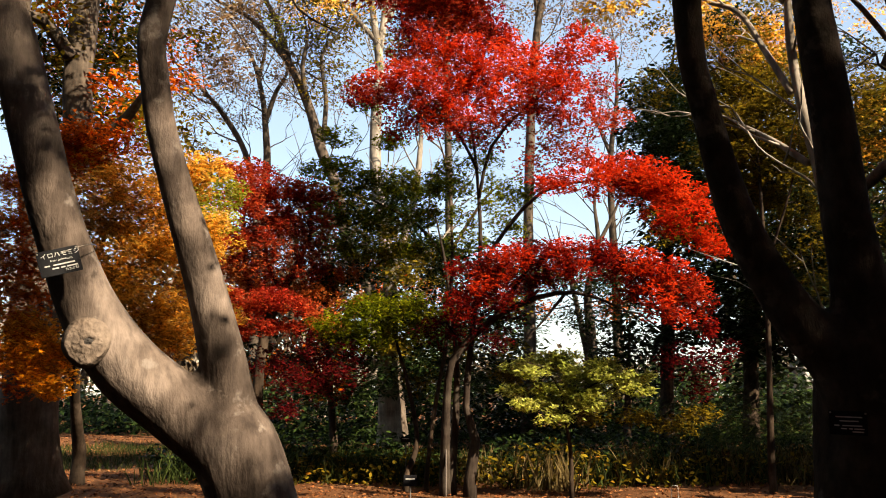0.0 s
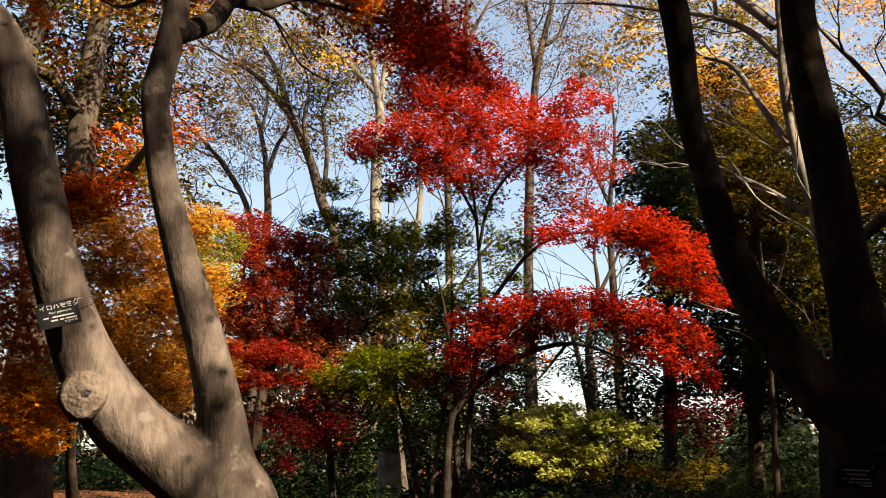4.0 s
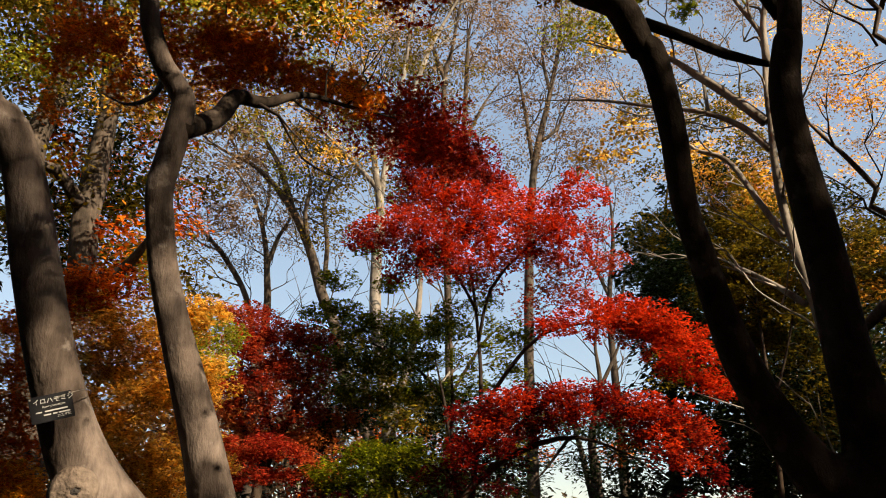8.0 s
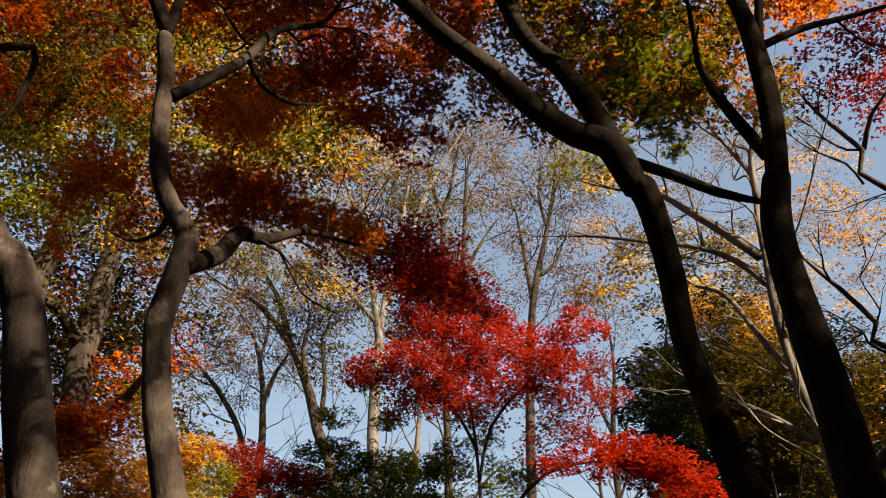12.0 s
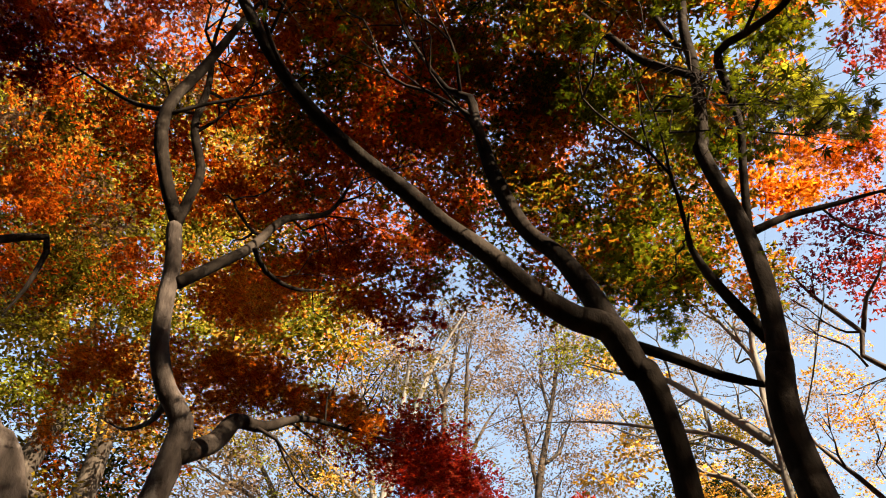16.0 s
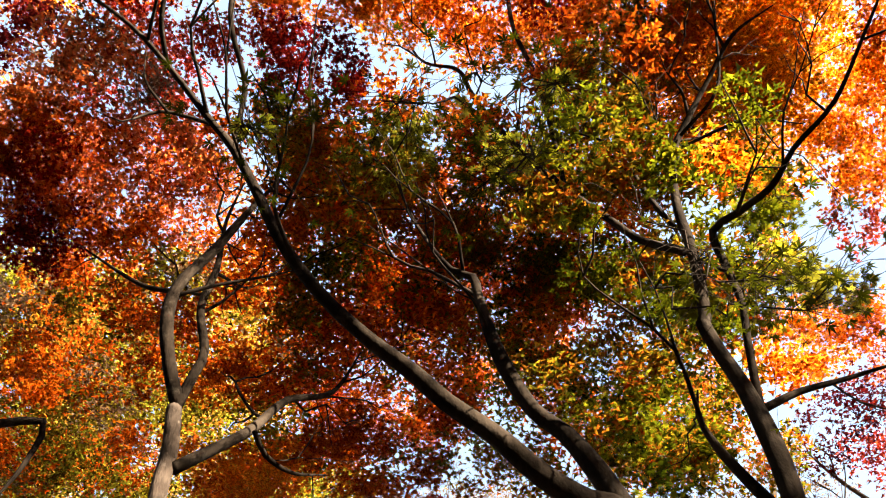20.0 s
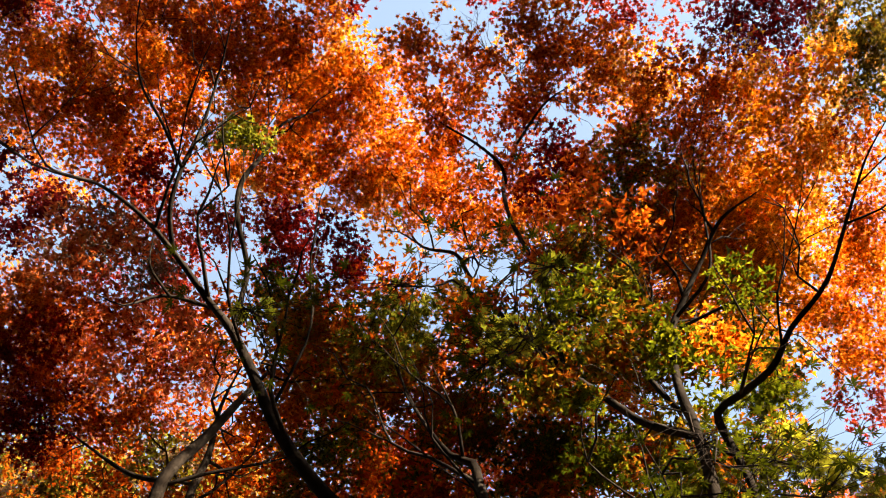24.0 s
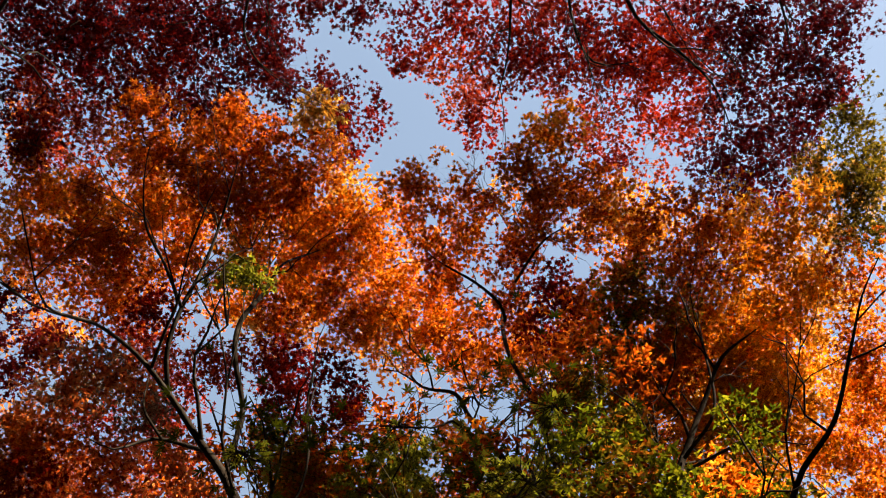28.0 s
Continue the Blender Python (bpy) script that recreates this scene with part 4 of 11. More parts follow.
limbs.append(("limb", [(1.33, 2.41, 3.79, 0.029), (1.34, 2.38, 3.94, 0.024), (1.38, 2.31, 4.23, 0.021), (1.42, 2.26, 4.47, 0.021), (1.42, 2.23, 4.68, 0.024), (1.43, 2.19, 5.00, 0.027), (1.54, 2.09, 5.01, 0.025), (1.69, 1.93, 5.01, 0.023), (1.82, 1.78, 5.14, 0.020), (1.98, 1.54, 5.17, 0.017), (2.13, 1.24, 5.34, 0.015), (2.23, 0.97, 5.44, 0.012), (2.28, 0.76, 5.40, 0.007)]))
limbs.append(("limb", [(1.32, 2.53, 3.43, 0.034), (1.20, 2.49, 3.61, 0.028), (1.11, 2.45, 3.77, 0.026), (1.07, 2.41, 3.90, 0.019), (1.09, 2.36, 3.99, 0.011)]))
sk_b = np.vstack([sk_b, ramify(maple_b, limbs, BARK_THIN, 62, 0.34, 0.95)])
limbs = []
limbs.append(("limb", [(1.35, 2.39, 3.90, 0.022), (1.56, 2.42, 4.03, 0.018), (1.79, 2.44, 4.12, 0.015), (2.05, 2.44, 4.21, 0.012), (2.24, 2.42, 4.23, 0.006)]))
limbs.append(("limb", [(1.28, 2.27, 4.93, 0.029), (1.09, 2.31, 5.12, 0.027), (0.97, 2.33, 5.38, 0.026), (0.78, 2.35, 5.79, 0.026), (0.59, 2.35, 6.25, 0.027), (0.40, 2.35, 6.80, 0.027), (0.26, 2.33, 7.34, 0.025), (0.16, 2.31, 7.82, 0.022), (-0.16, 2.28, 8.03, 0.015), (-0.40, 2.20, 9.22, 0.012), (-0.51, 2.14, 10.47, 0.010)]))
limbs.append(("limb", [(0.77, 2.33, 5.75, 0.021), (0.75, 2.20, 6.25, 0.019), (0.71, 2.06, 6.98, 0.021), (0.62, 1.97, 7.81, 0.021), (0.65, 1.86, 8.64, 0.024), (0.84, 1.69, 9.32, 0.020), (0.98, 1.49, 11.00, 0.017), (0.99, 1.39, 13.13, 0.017), (0.89, 1.33, 19.28, 0.019)]))
limbs.append(("branch", [(0.57, 1.63, 7.56, 0.016), (0.54, 1.51, 7.66, 0.016), (0.35, 1.36, 7.83, 0.014), (-0.02, 1.16, 8.08, 0.010), (-0.14, 0.93, 8.23, 0.007)]))
limbs.append(("branch", [(0.66, 1.32, 7.62, 0.014), (0.92, 1.06, 7.94, 0.012), (1.19, 0.93, 8.13, 0.007)]))
limbs.append(("branch", [(1.49, 2.07, 5.93, 0.014), (1.71, 1.82, 6.06, 0.012), (1.83, 1.62, 6.59, 0.010), (1.91, 1.45, 7.01, 0.006)]))
limbs.append(("branch", [(1.50, 2.06, 5.79, 0.012), (1.73, 1.83, 5.60, 0.010), (1.86, 1.67, 5.19, 0.006)]))
limbs.append(("branch", [(1.28, 2.26, 5.17, 0.020), (1.21, 2.24, 5.45, 0.018), (1.11, 2.19, 6.02, 0.016), (0.91, 2.22, 6.34, 0.011)]))
limbs.append(("branch", [(-1.39, 1.37, 5.42, 0.016), (-1.40, 1.17, 5.50, 0.015), (-1.37, 1.00, 5.68, 0.014), (-1.31, 0.81, 5.98, 0.013), (-1.25, 0.53, 6.26, 0.012), (-1.17, 0.25, 6.35, 0.007)]))
limbs.append(("branch", [(-1.37, 1.00, 5.69, 0.012), (-1.41, 0.74, 5.60, 0.010), (-1.40, 0.50, 5.35, 0.008), (-1.35, 0.26, 5.24, 0.006), (-1.30, 0.11, 5.21, 0.004)]))
limbs.append(("branch", [(-1.12, 1.84, 5.40, 0.018), (-1.11, 1.73, 5.65, 0.018), (-1.12, 1.64, 5.86, 0.018), (-1.21, 1.39, 6.11, 0.019), (-1.23, 1.26, 6.41, 0.020), (-1.18, 1.19, 6.89, 0.018), (-1.15, 1.10, 7.47, 0.013), (-0.99, 1.12, 8.16, 0.010), (-0.80, 1.15, 9.14, 0.008)]))
limbs.append(("branch", [(-1.22, 1.71, 5.42, 0.014), (-1.46, 1.62, 5.39, 0.012), (-1.60, 1.59, 5.20, 0.007), (-1.73, 1.52, 5.20, 0.004)]))
sk_b = np.vstack([sk_b, ramify(maple_b, limbs, BARK_THIN, 63, 0.3, 0.8)])

# ---------------------------------------------------------------- the maple behind, its boughs reaching over
maple_t = thing("maple_tree", 0.4, -4.6, 0, "maple with long boughs toned for shade and crimson leaves overhead", "tree", "near maples")
limbs = []
limbs.append(("trunk", [(0.40, -4.60, -0.05, 0.240), (0.42, -4.55, 0.40, 0.190), (0.50, -4.40, 2.20, 0.160), (0.65, -3.90, 4.40, 0.140), (0.70, -3.30, 6.42, 0.100), (0.70, -3.10, 6.82, 0.070)]))
limbs.append(("limb", [(0.91, -3.04, 6.83, 0.045), (1.23, -1.97, 7.47, 0.032), (1.58, -0.86, 7.85, 0.020), (1.99, -0.47, 7.86, 0.018), (2.27, -0.20, 7.84, 0.016), (2.44, 0.16, 7.85, 0.009)]))
limbs.append(("limb", [(0.75, -3.10, 6.93, 0.042), (1.03, -1.67, 7.75, 0.021), (1.17, -0.81, 8.03, 0.016), (1.37, -0.41, 8.10, 0.014), (1.73, -0.40, 8.06, 0.009)]))
limbs.append(("limb", [(0.65, -3.11, 6.94, 0.042), (0.69, -1.69, 7.78, 0.019), (0.69, -0.91, 8.06, 0.016), (0.67, -0.47, 8.18, 0.012), (0.54, 0.03, 8.28, 0.007)]))
limbs.append(("limb", [(0.40, -3.07, 6.87, 0.045), (-0.76, -1.85, 7.57, 0.029), (-1.36, -0.92, 7.80, 0.017), (-1.36, -0.50, 7.89, 0.013), (-1.04, -0.19, 8.01, 0.007)]))
limbs.append(("limb", [(0.30, -3.12, 6.85, 0.045), (-1.75, -2.01, 7.43, 0.028), (-3.06, -0.82, 7.41, 0.018), (-2.94, -0.43, 7.57, 0.013), (-2.81, -0.14, 7.69, 0.009)]))
limbs.append(("limb", [(1.04, -3.03, 6.81, 0.041), (2.25, -1.58, 7.47, 0.024), (2.68, -0.81, 7.62, 0.017), (2.81, -0.43, 7.68, 0.011)]))
sk_t = wood(maple_t, limbs, BARK_SHADY, 10, 0.1)
limbs = []
limbs.append(("limb", [(0.91, -3.04, 6.83, 0.045), (1.23, -1.97, 7.47, 0.032), (1.58, -0.86, 7.85, 0.020), (1.99, -0.47, 7.86, 0.018), (2.27, -0.20, 7.84, 0.016), (2.44, 0.16, 7.85, 0.009)]))
limbs.append(("limb", [(0.75, -3.10, 6.93, 0.042), (1.03, -1.67, 7.75, 0.021), (1.17, -0.81, 8.03, 0.016), (1.37, -0.41, 8.10, 0.014), (1.73, -0.40, 8.06, 0.009)]))
limbs.append(("limb", [(0.65, -3.11, 6.94, 0.042), (0.69, -1.69, 7.78, 0.019), (0.69, -0.91, 8.06, 0.016), (0.67, -0.47, 8.18, 0.012), (0.54, 0.03, 8.28, 0.007)]))
limbs.append(("limb", [(0.40, -3.07, 6.87, 0.045), (-0.76, -1.85, 7.57, 0.029), (-1.36, -0.92, 7.80, 0.017), (-1.36, -0.50, 7.89, 0.013), (-1.04, -0.19, 8.01, 0.007)]))
limbs.append(("limb", [(0.30, -3.12, 6.85, 0.045), (-1.75, -2.01, 7.43, 0.028), (-3.06, -0.82, 7.41, 0.018), (-2.94, -0.43, 7.57, 0.013), (-2.81, -0.14, 7.69, 0.009)]))
limbs.append(("limb", [(1.04, -3.03, 6.81, 0.041), (2.25, -1.58, 7.47, 0.024), (2.68, -0.81, 7.62, 0.017), (2.81, -0.43, 7.68, 0.011)]))
sk_t = np.vstack([sk_t, ramify(maple_t, limbs, BARK_THIN, 64, 0.35, 0.9, 0.5)])

# unseen boughs added towards the sun: they dapple the trunks and leave a window of light on the low fork
SIDE, RISE, WAY = Vector((0.64, 0.768, 0)), Vector((-0.44, 0.367, 0.82)), SUN_TO
shade_rng = random.Random(5)
shade = {"red": [], "crimson": [], "rust": []}
for k in range(900):
    a, b, far_off = shade_rng.uniform(-5.0, 5.5), shade_rng.uniform(-1.0, 4.9), shade_rng.uniform(6.8, 10.5)
    if 0.8 < a < 2.25 and 2.5 < b < 3.4 and shade_rng.random() < 0.93:
        continue
    if 1.35 < a < 3.2 and 2.95 < b < 3.8 and shade_rng.random() < 0.5:
        continue
    if 1.9 < a < 4.0 and b > 3.9 and shade_rng.random() < 0.85:
        continue
    p = SIDE * a + RISE * b + WAY * far_off
    shade[shade_rng.choice(("red", "crimson", "rust"))].append((p.x, p.y, p.z, shade_rng.uniform(0.14, 0.32)))
# extra unseen lobes that keep the right trunk and the near base shaded
for k in range(84):
    a, b = shade_rng.choice(((2.9, 1.9), (2.0, 1.7), (1.75, 1.65)))
    p = SIDE * (a + shade_rng.uniform(-0.35, 0.35)) + RISE * (b + shade_rng.uniform(-0.6, 0.5)) + WAY * shade_rng.uniform(6.8, 10.5)
    shade["crimson"].append((p.x, p.y, p.z, shade_rng.uniform(0.16, 0.28)))
for tone, lobes in shade.items():
    bough(maple_t, sk_t, lobes, tone, "unseen leaves added towards the sun to dapple the trunks", 700 + len(lobes), 1.6, 0.11, "trident")
# unseen leaves over and behind the standpoint, added to cut sky light
sky_screen = [(shade_rng.uniform(-8, 1.2), shade_rng.uniform(-9, -1.9), shade_rng.uniform(6.6, 9.0), shade_rng.uniform(0.6, 1.0)) for k in range(70)]
bough(maple_t, sk_t, sky_screen, "crimson", "unseen crimson leaves added behind the standpoint to block the sky", 790, 1.3, 0.16, "trident")
# mostly out of view, kept for the shade it casts
crown(maple_t, sk_t, [(-1.04, -2.15, 7.87, 1.273), (1.69, -2.23, 7.70, 1.370), (0.24, -2.56, 7.79, 1.273), (-2.24, -1.90, 7.63, 1.224), (2.64, -1.95, 7.46, 1.224)], "crimson", size=0.085, cover=0.45, spray=0.4, label='crimson crown behind', twigs=0.5, seed=179)

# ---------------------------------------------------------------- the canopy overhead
# tones carry the light: crimson and red for shade, rose and scarlet for sun
bough(maple_t, sk_t, [(-3.79, -0.96, 9.21, 0.529), (-3.28, -0.89, 9.13, 0.481), (-2.90, -0.96, 9.38, 0.486), (-1.86, -0.85, 9.09, 0.424), (-1.53, -0.98, 9.32, 0.347), (-2.30, -0.51, 9.23, 0.407), (-1.78, -0.49, 9.08, 0.421), (-1.45, -0.55, 9.30, 0.286), (-3.87, -0.12, 9.07, 0.336), (-2.28, -0.14, 9.27, 0.350), (-1.75, -0.13, 9.08, 0.336), (-1.37, -0.20, 9.10, 0.250), (-0.96, -0.35, 9.26, 0.237), (-0.77, -0.22, 9.46, 0.219), (-4.00, 0.41, 9.11, 0.248), (-1.02, -1.02, 9.16, 0.196), (-0.62, -0.99, 9.36, 0.229), (-2.46, -0.94, 9.52, 0.365), (-3.81, -1.39, 9.34, 0.508), (-2.92, -1.36, 9.25, 0.483), (-2.05, -1.39, 9.54, 0.484), (-1.20, -1.39, 9.07, 0.337)], "crimson", "crimson leaves against the sky, shade put into the tone", 300, 1.7, 0.056, "star")
bough(maple_t, sk_t, [(-3.76, -0.55, 9.28, 0.436), (-3.17, -0.47, 8.99, 0.440), (-2.66, -0.55, 8.92, 0.398), (-2.75, -0.15, 8.91, 0.256), (-0.63, 0.09, 9.00, 0.260), (-0.43, 0.04, 9.26, 0.157), (-0.79, 0.29, 8.94, 0.194), (-3.78, 0.23, 9.14, 0.276), (-2.35, -0.90, 9.17, 0.349), (-3.15, -0.83, 9.04, 0.295), (-0.85, 0.05, 9.12, 0.166)], "red", "red leaves with shade put into a deeper tone", 301, 1.7, 0.056, "star")
bough(maple_t, sk_t, [(-3.32, -0.03, 8.88, 0.303), (-3.02, 0.10, 8.88, 0.287), (-3.22, 0.28, 8.95, 0.211), (-2.72, -0.36, 9.19, 0.265), (-3.58, -0.27, 9.06, 0.241)], "pink", "rose-red leaves, thinly spread", 302, 1.2, 0.056, "star")
bough(maple_t, sk_t, [(-0.34, -0.86, 9.21, 0.251), (-0.08, -0.63, 9.34, 0.238), (0.25, -0.88, 9.28, 0.366), (0.68, -0.86, 9.20, 0.392), (1.15, -0.83, 9.45, 0.378), (-0.20, -0.50, 9.40, 0.148), (0.78, -0.49, 9.17, 0.278), (1.13, -0.50, 9.34, 0.257), (0.46, 0.03, 9.31, 0.237), (0.58, 0.26, 9.49, 0.196), (1.59, -0.49, 9.41, 0.320), (1.92, -0.73, 9.19, 0.373), (2.46, -0.75, 9.54, 0.395), (1.75, 0.50, 9.11, 0.203), (3.15, 0.88, 9.26, 0.279), (3.57, 0.87, 9.43, 0.252), (3.99, -0.10, 9.13, 0.198), (0.26, -1.30, 9.29, 0.398), (1.09, -1.24, 9.07, 0.446), (2.01, -1.28, 9.38, 0.474)], "red", "red leaves of the upper boughs", 303, 1.55, 0.056, "star")
bough(maple_t, sk_t, [(0.19, -0.41, 9.33, 0.271), (0.57, -0.31, 9.24, 0.291), (0.41, -0.11, 9.39, 0.256), (1.74, -0.15, 9.11, 0.292), (1.45, -0.16, 9.30, 0.251), (1.89, 0.23, 9.25, 0.287), (2.61, 0.11, 9.24, 0.212), (2.21, 0.46, 9.18, 0.253), (1.58, 0.23, 9.37, 0.197)], "pink", "rose-red leaves in the sun", 304, 1.2, 0.056, "star")
bough(maple_t, sk_t, [(2.18, -0.31, 9.32, 0.351), (2.55, -0.32, 9.09, 0.317), (2.26, 0.07, 9.18, 0.300), (2.26, -0.54, 8.88, 0.278), (1.33, -0.38, 9.20, 0.203), (1.92, -0.41, 9.17, 0.262), (0.36, -0.78, 9.35, 0.227)], "scarlet", "scarlet leaves lit through", 305, 1.5, 0.056, "star")
bough(maple_t, sk_t, [(1.59, -0.87, 9.46, 0.353), (2.78, -0.76, 9.19, 0.343), (3.19, -0.71, 9.24, 0.351), (3.69, -0.77, 9.38, 0.346), (3.85, -0.86, 9.06, 0.246), (3.00, -0.34, 9.28, 0.336), (3.43, -0.32, 9.13, 0.374), (3.77, -0.42, 9.11, 0.306), (2.94, 0.09, 9.08, 0.328), (3.53, 0.11, 9.43, 0.363), (3.74, 0.00, 9.11, 0.281), (2.88, 0.47, 9.17, 0.307), (3.30, 0.54, 9.25, 0.340), (3.74, 0.39, 9.49, 0.203), (4.31, -0.72, 9.09, 0.164), (2.96, -1.24, 9.27, 0.484), (3.80, -1.23, 9.32, 0.443)], "crimson", "crimson leaves with shade put into the tone", 306, 1.8, 0.056, "star")
bough(maple_b, sk_b, [(-0.95, -0.05, 8.49, 0.183), (-1.63, 1.83, 8.46, 0.127), (-1.06, 0.07, 8.48, 0.112)], "gold", "golden tufts", 307, 2.4, 0.056, "star")
bough(maple_b, sk_b, [(-2.26, -0.06, 8.09, 0.241), (-2.16, 0.15, 8.16, 0.277), (-2.03, 0.34, 8.13, 0.290), (-1.76, 0.24, 8.39, 0.287), (-1.47, 0.23, 8.43, 0.286), (-1.12, 0.36, 8.03, 0.239), (-1.14, 0.64, 8.04, 0.278), (-1.84, 0.53, 8.07, 0.285), (-2.77, 0.98, 8.07, 0.290), (-2.73, 1.55, 8.19, 0.287), (-2.38, 1.27, 8.24, 0.261), (-1.35, 1.71, 8.08, 0.249), (-2.81, 0.50, 7.95, 0.132), (-1.54, 0.62, 8.16, 0.316), (-1.58, -0.02, 8.13, 0.177), (-1.83, 0.40, 8.23, 0.251), (-1.44, 0.52, 8.43, 0.255)], "rust", "rust leaves of the left crown", 308, 2.6, 0.056, "star")
bough(maple_b, sk_b, [(-2.56, 0.28, 8.45, 0.235), (-0.88, 0.31, 8.36, 0.179), (-2.29, 0.67, 8.41, 0.289), (-2.54, 0.57, 8.44, 0.224), (-2.36, 0.88, 8.13, 0.281), (-2.15, 0.95, 8.55, 0.300), (-1.33, 0.99, 8.49, 0.310), (-0.97, 0.80, 8.54, 0.283), (-0.57, 0.88, 8.50, 0.214), (-0.76, 1.05, 8.30, 0.274), (-1.01, 1.19, 8.30, 0.276), (-0.60, 1.15, 8.15, 0.215), (-1.25, 1.54, 8.42, 0.285), (-0.86, 1.44, 8.13, 0.236), (-1.02, 1.74, 8.13, 0.220), (-0.73, 1.69, 8.20, 0.170), (-3.24, 0.44, 8.18, 0.236), (-3.51, 0.75, 8.27, 0.254), (-3.11, 0.82, 8.13, 0.265)], "orange", "orange leaves glowing in the sun", 309, 2.6, 0.056, "star")
bough(maple_b, sk_b, [(-3.15, 1.12, 8.05, 0.296), (-3.51, 1.02, 8.13, 0.261), (-2.96, 1.28, 8.10, 0.291), (-2.62, 1.21, 8.23, 0.290), (-1.98, 1.20, 8.06, 0.225), (-1.78, 1.65, 8.49, 0.240), (-1.46, 1.12, 8.36, 0.225), (-0.20, 0.60, 8.12, 0.192), (0.05, 0.45, 8.18, 0.164), (-0.11, 0.86, 8.22, 0.244), (0.24, 0.72, 8.23, 0.244), (0.13, 1.07, 8.11, 0.265), (-0.13, 1.33, 8.47, 0.256), (-0.44, 1.44, 8.55, 0.239), (-0.48, 1.69, 8.28, 0.252), (-0.18, 1.65, 8.29, 0.277), (0.17, 1.46, 8.09, 0.267), (-0.63, 1.89, 8.10, 0.208), (-0.34, 2.04, 8.22, 0.253), (0.45, 2.21, 8.18, 0.244)], "orange", "orange leaves of the middle crown", 310, 2.6, 0.056, "star")
bough(maple_b, sk_b, [(-3.34, 0.62, 8.66, 0.194), (-2.90, 0.75, 8.33, 0.204), (-1.68, 1.02, 8.26, 0.274), (-0.73, 0.67, 8.73, 0.231), (1.67, 0.86, 8.51, 0.220), (1.18, 0.12, 8.32, 0.189), (1.01, 0.19, 8.52, 0.184), (1.81, 1.04, 8.26, 0.153)], "amber", "amber leaves in full sun", 311, 2.6, 0.056, "star")
bough(maple_b, sk_b, [(0.48, 0.63, 8.21, 0.165), (0.01, 1.95, 8.44, 0.270), (0.32, 1.89, 8.38, 0.247), (0.43, 1.08, 8.30, 0.248), (0.85, 0.41, 8.08, 0.239), (1.14, 0.47, 8.13, 0.243), (0.84, 0.69, 8.03, 0.238), (1.23, 0.78, 8.34, 0.252), (0.96, 1.01, 8.22, 0.237), (0.68, 1.27, 8.34, 0.226), (0.56, 1.63, 8.11, 0.216), (1.28, 1.63, 8.06, 0.178), (0.83, 2.17, 8.36, 0.271), (1.50, 0.70, 8.44, 0.205), (1.44, 1.04, 8.38, 0.174), (0.26, 2.20, 8.35, 0.207), (1.24, 2.07, 8.36, 0.262)], "rust", "rust leaves between the boughs", 312, 2.6, 0.056, "star")
bough(maple_b, sk_b, [(0.93, 1.38, 8.32, 0.232), (1.14, 1.53, 8.06, 0.226), (0.96, 1.76, 8.21, 0.252), (-3.27, 0.13, 8.13, 0.192), (-2.36, 1.60, 7.96, 0.203)], "red", "red leaves among the orange", 313, 2.6, 0.056, "star")
bough(maple_b, sk_b, [(1.63, 1.05, 7.76, 0.245), (1.95, 0.94, 7.89, 0.272), (2.22, 0.85, 7.88, 0.221), (2.02, 1.36, 8.10, 0.304), (2.40, 1.25, 8.23, 0.282), (1.99, 1.73, 7.97, 0.292), (2.03, 2.21, 8.22, 0.291), (1.72, 1.48, 8.24, 0.256), (2.16, 1.60, 8.23, 0.261), (3.64, 1.33, 7.93, 0.259), (3.66, 2.14, 7.86, 0.187), (3.50, 1.94, 7.86, 0.195), (1.57, 1.69, 7.85, 0.214), (2.15, 1.95, 7.85, 0.221)], "rust", "dense rust-brown leaves", 314, 1.8, 0.056, "star")
bough(maple_b, sk_b, [(1.57, 1.36, 7.66, 0.234), (1.61, 1.72, 7.80, 0.271), (1.93, 1.68, 7.77, 0.253), (1.56, 2.04, 7.59, 0.257), (1.68, 2.42, 7.68, 0.271), (1.37, 2.34, 7.75, 0.270), (1.29, 1.83, 7.39, 0.209), (1.02, 2.20, 7.68, 0.249), (0.71, 2.34, 7.80, 0.204), (1.08, 2.52, 7.74, 0.245), (1.46, 2.73, 7.73, 0.275)], "mixed", "half-turned leaves in the shade", 315, 2.4, 0.052, "star")
bough(maple_b, sk_b, [(2.68, 1.10, 8.19, 0.289), (2.96, 1.13, 8.04, 0.288), (2.76, 1.48, 8.34, 0.298), (3.02, 1.54, 8.12, 0.294), (3.47, 1.40, 8.35, 0.303), (2.81, 1.87, 8.44, 0.278), (3.34, 1.71, 8.15, 0.275), (2.41, 2.15, 8.15, 0.255), (2.82, 2.30, 8.42, 0.310), (2.69, 2.64, 8.31, 0.303), (2.93, 2.54, 8.04, 0.295), (3.22, 2.49, 8.01, 0.210), (3.23, 0.82, 8.03, 0.200), (3.68, 1.89, 8.40, 0.255), (2.46, 1.74, 8.35, 0.248), (2.99, 1.82, 8.02, 0.266)], "amber", "golden-orange leaves in the sun", 316, 2.6, 0.056, "star")
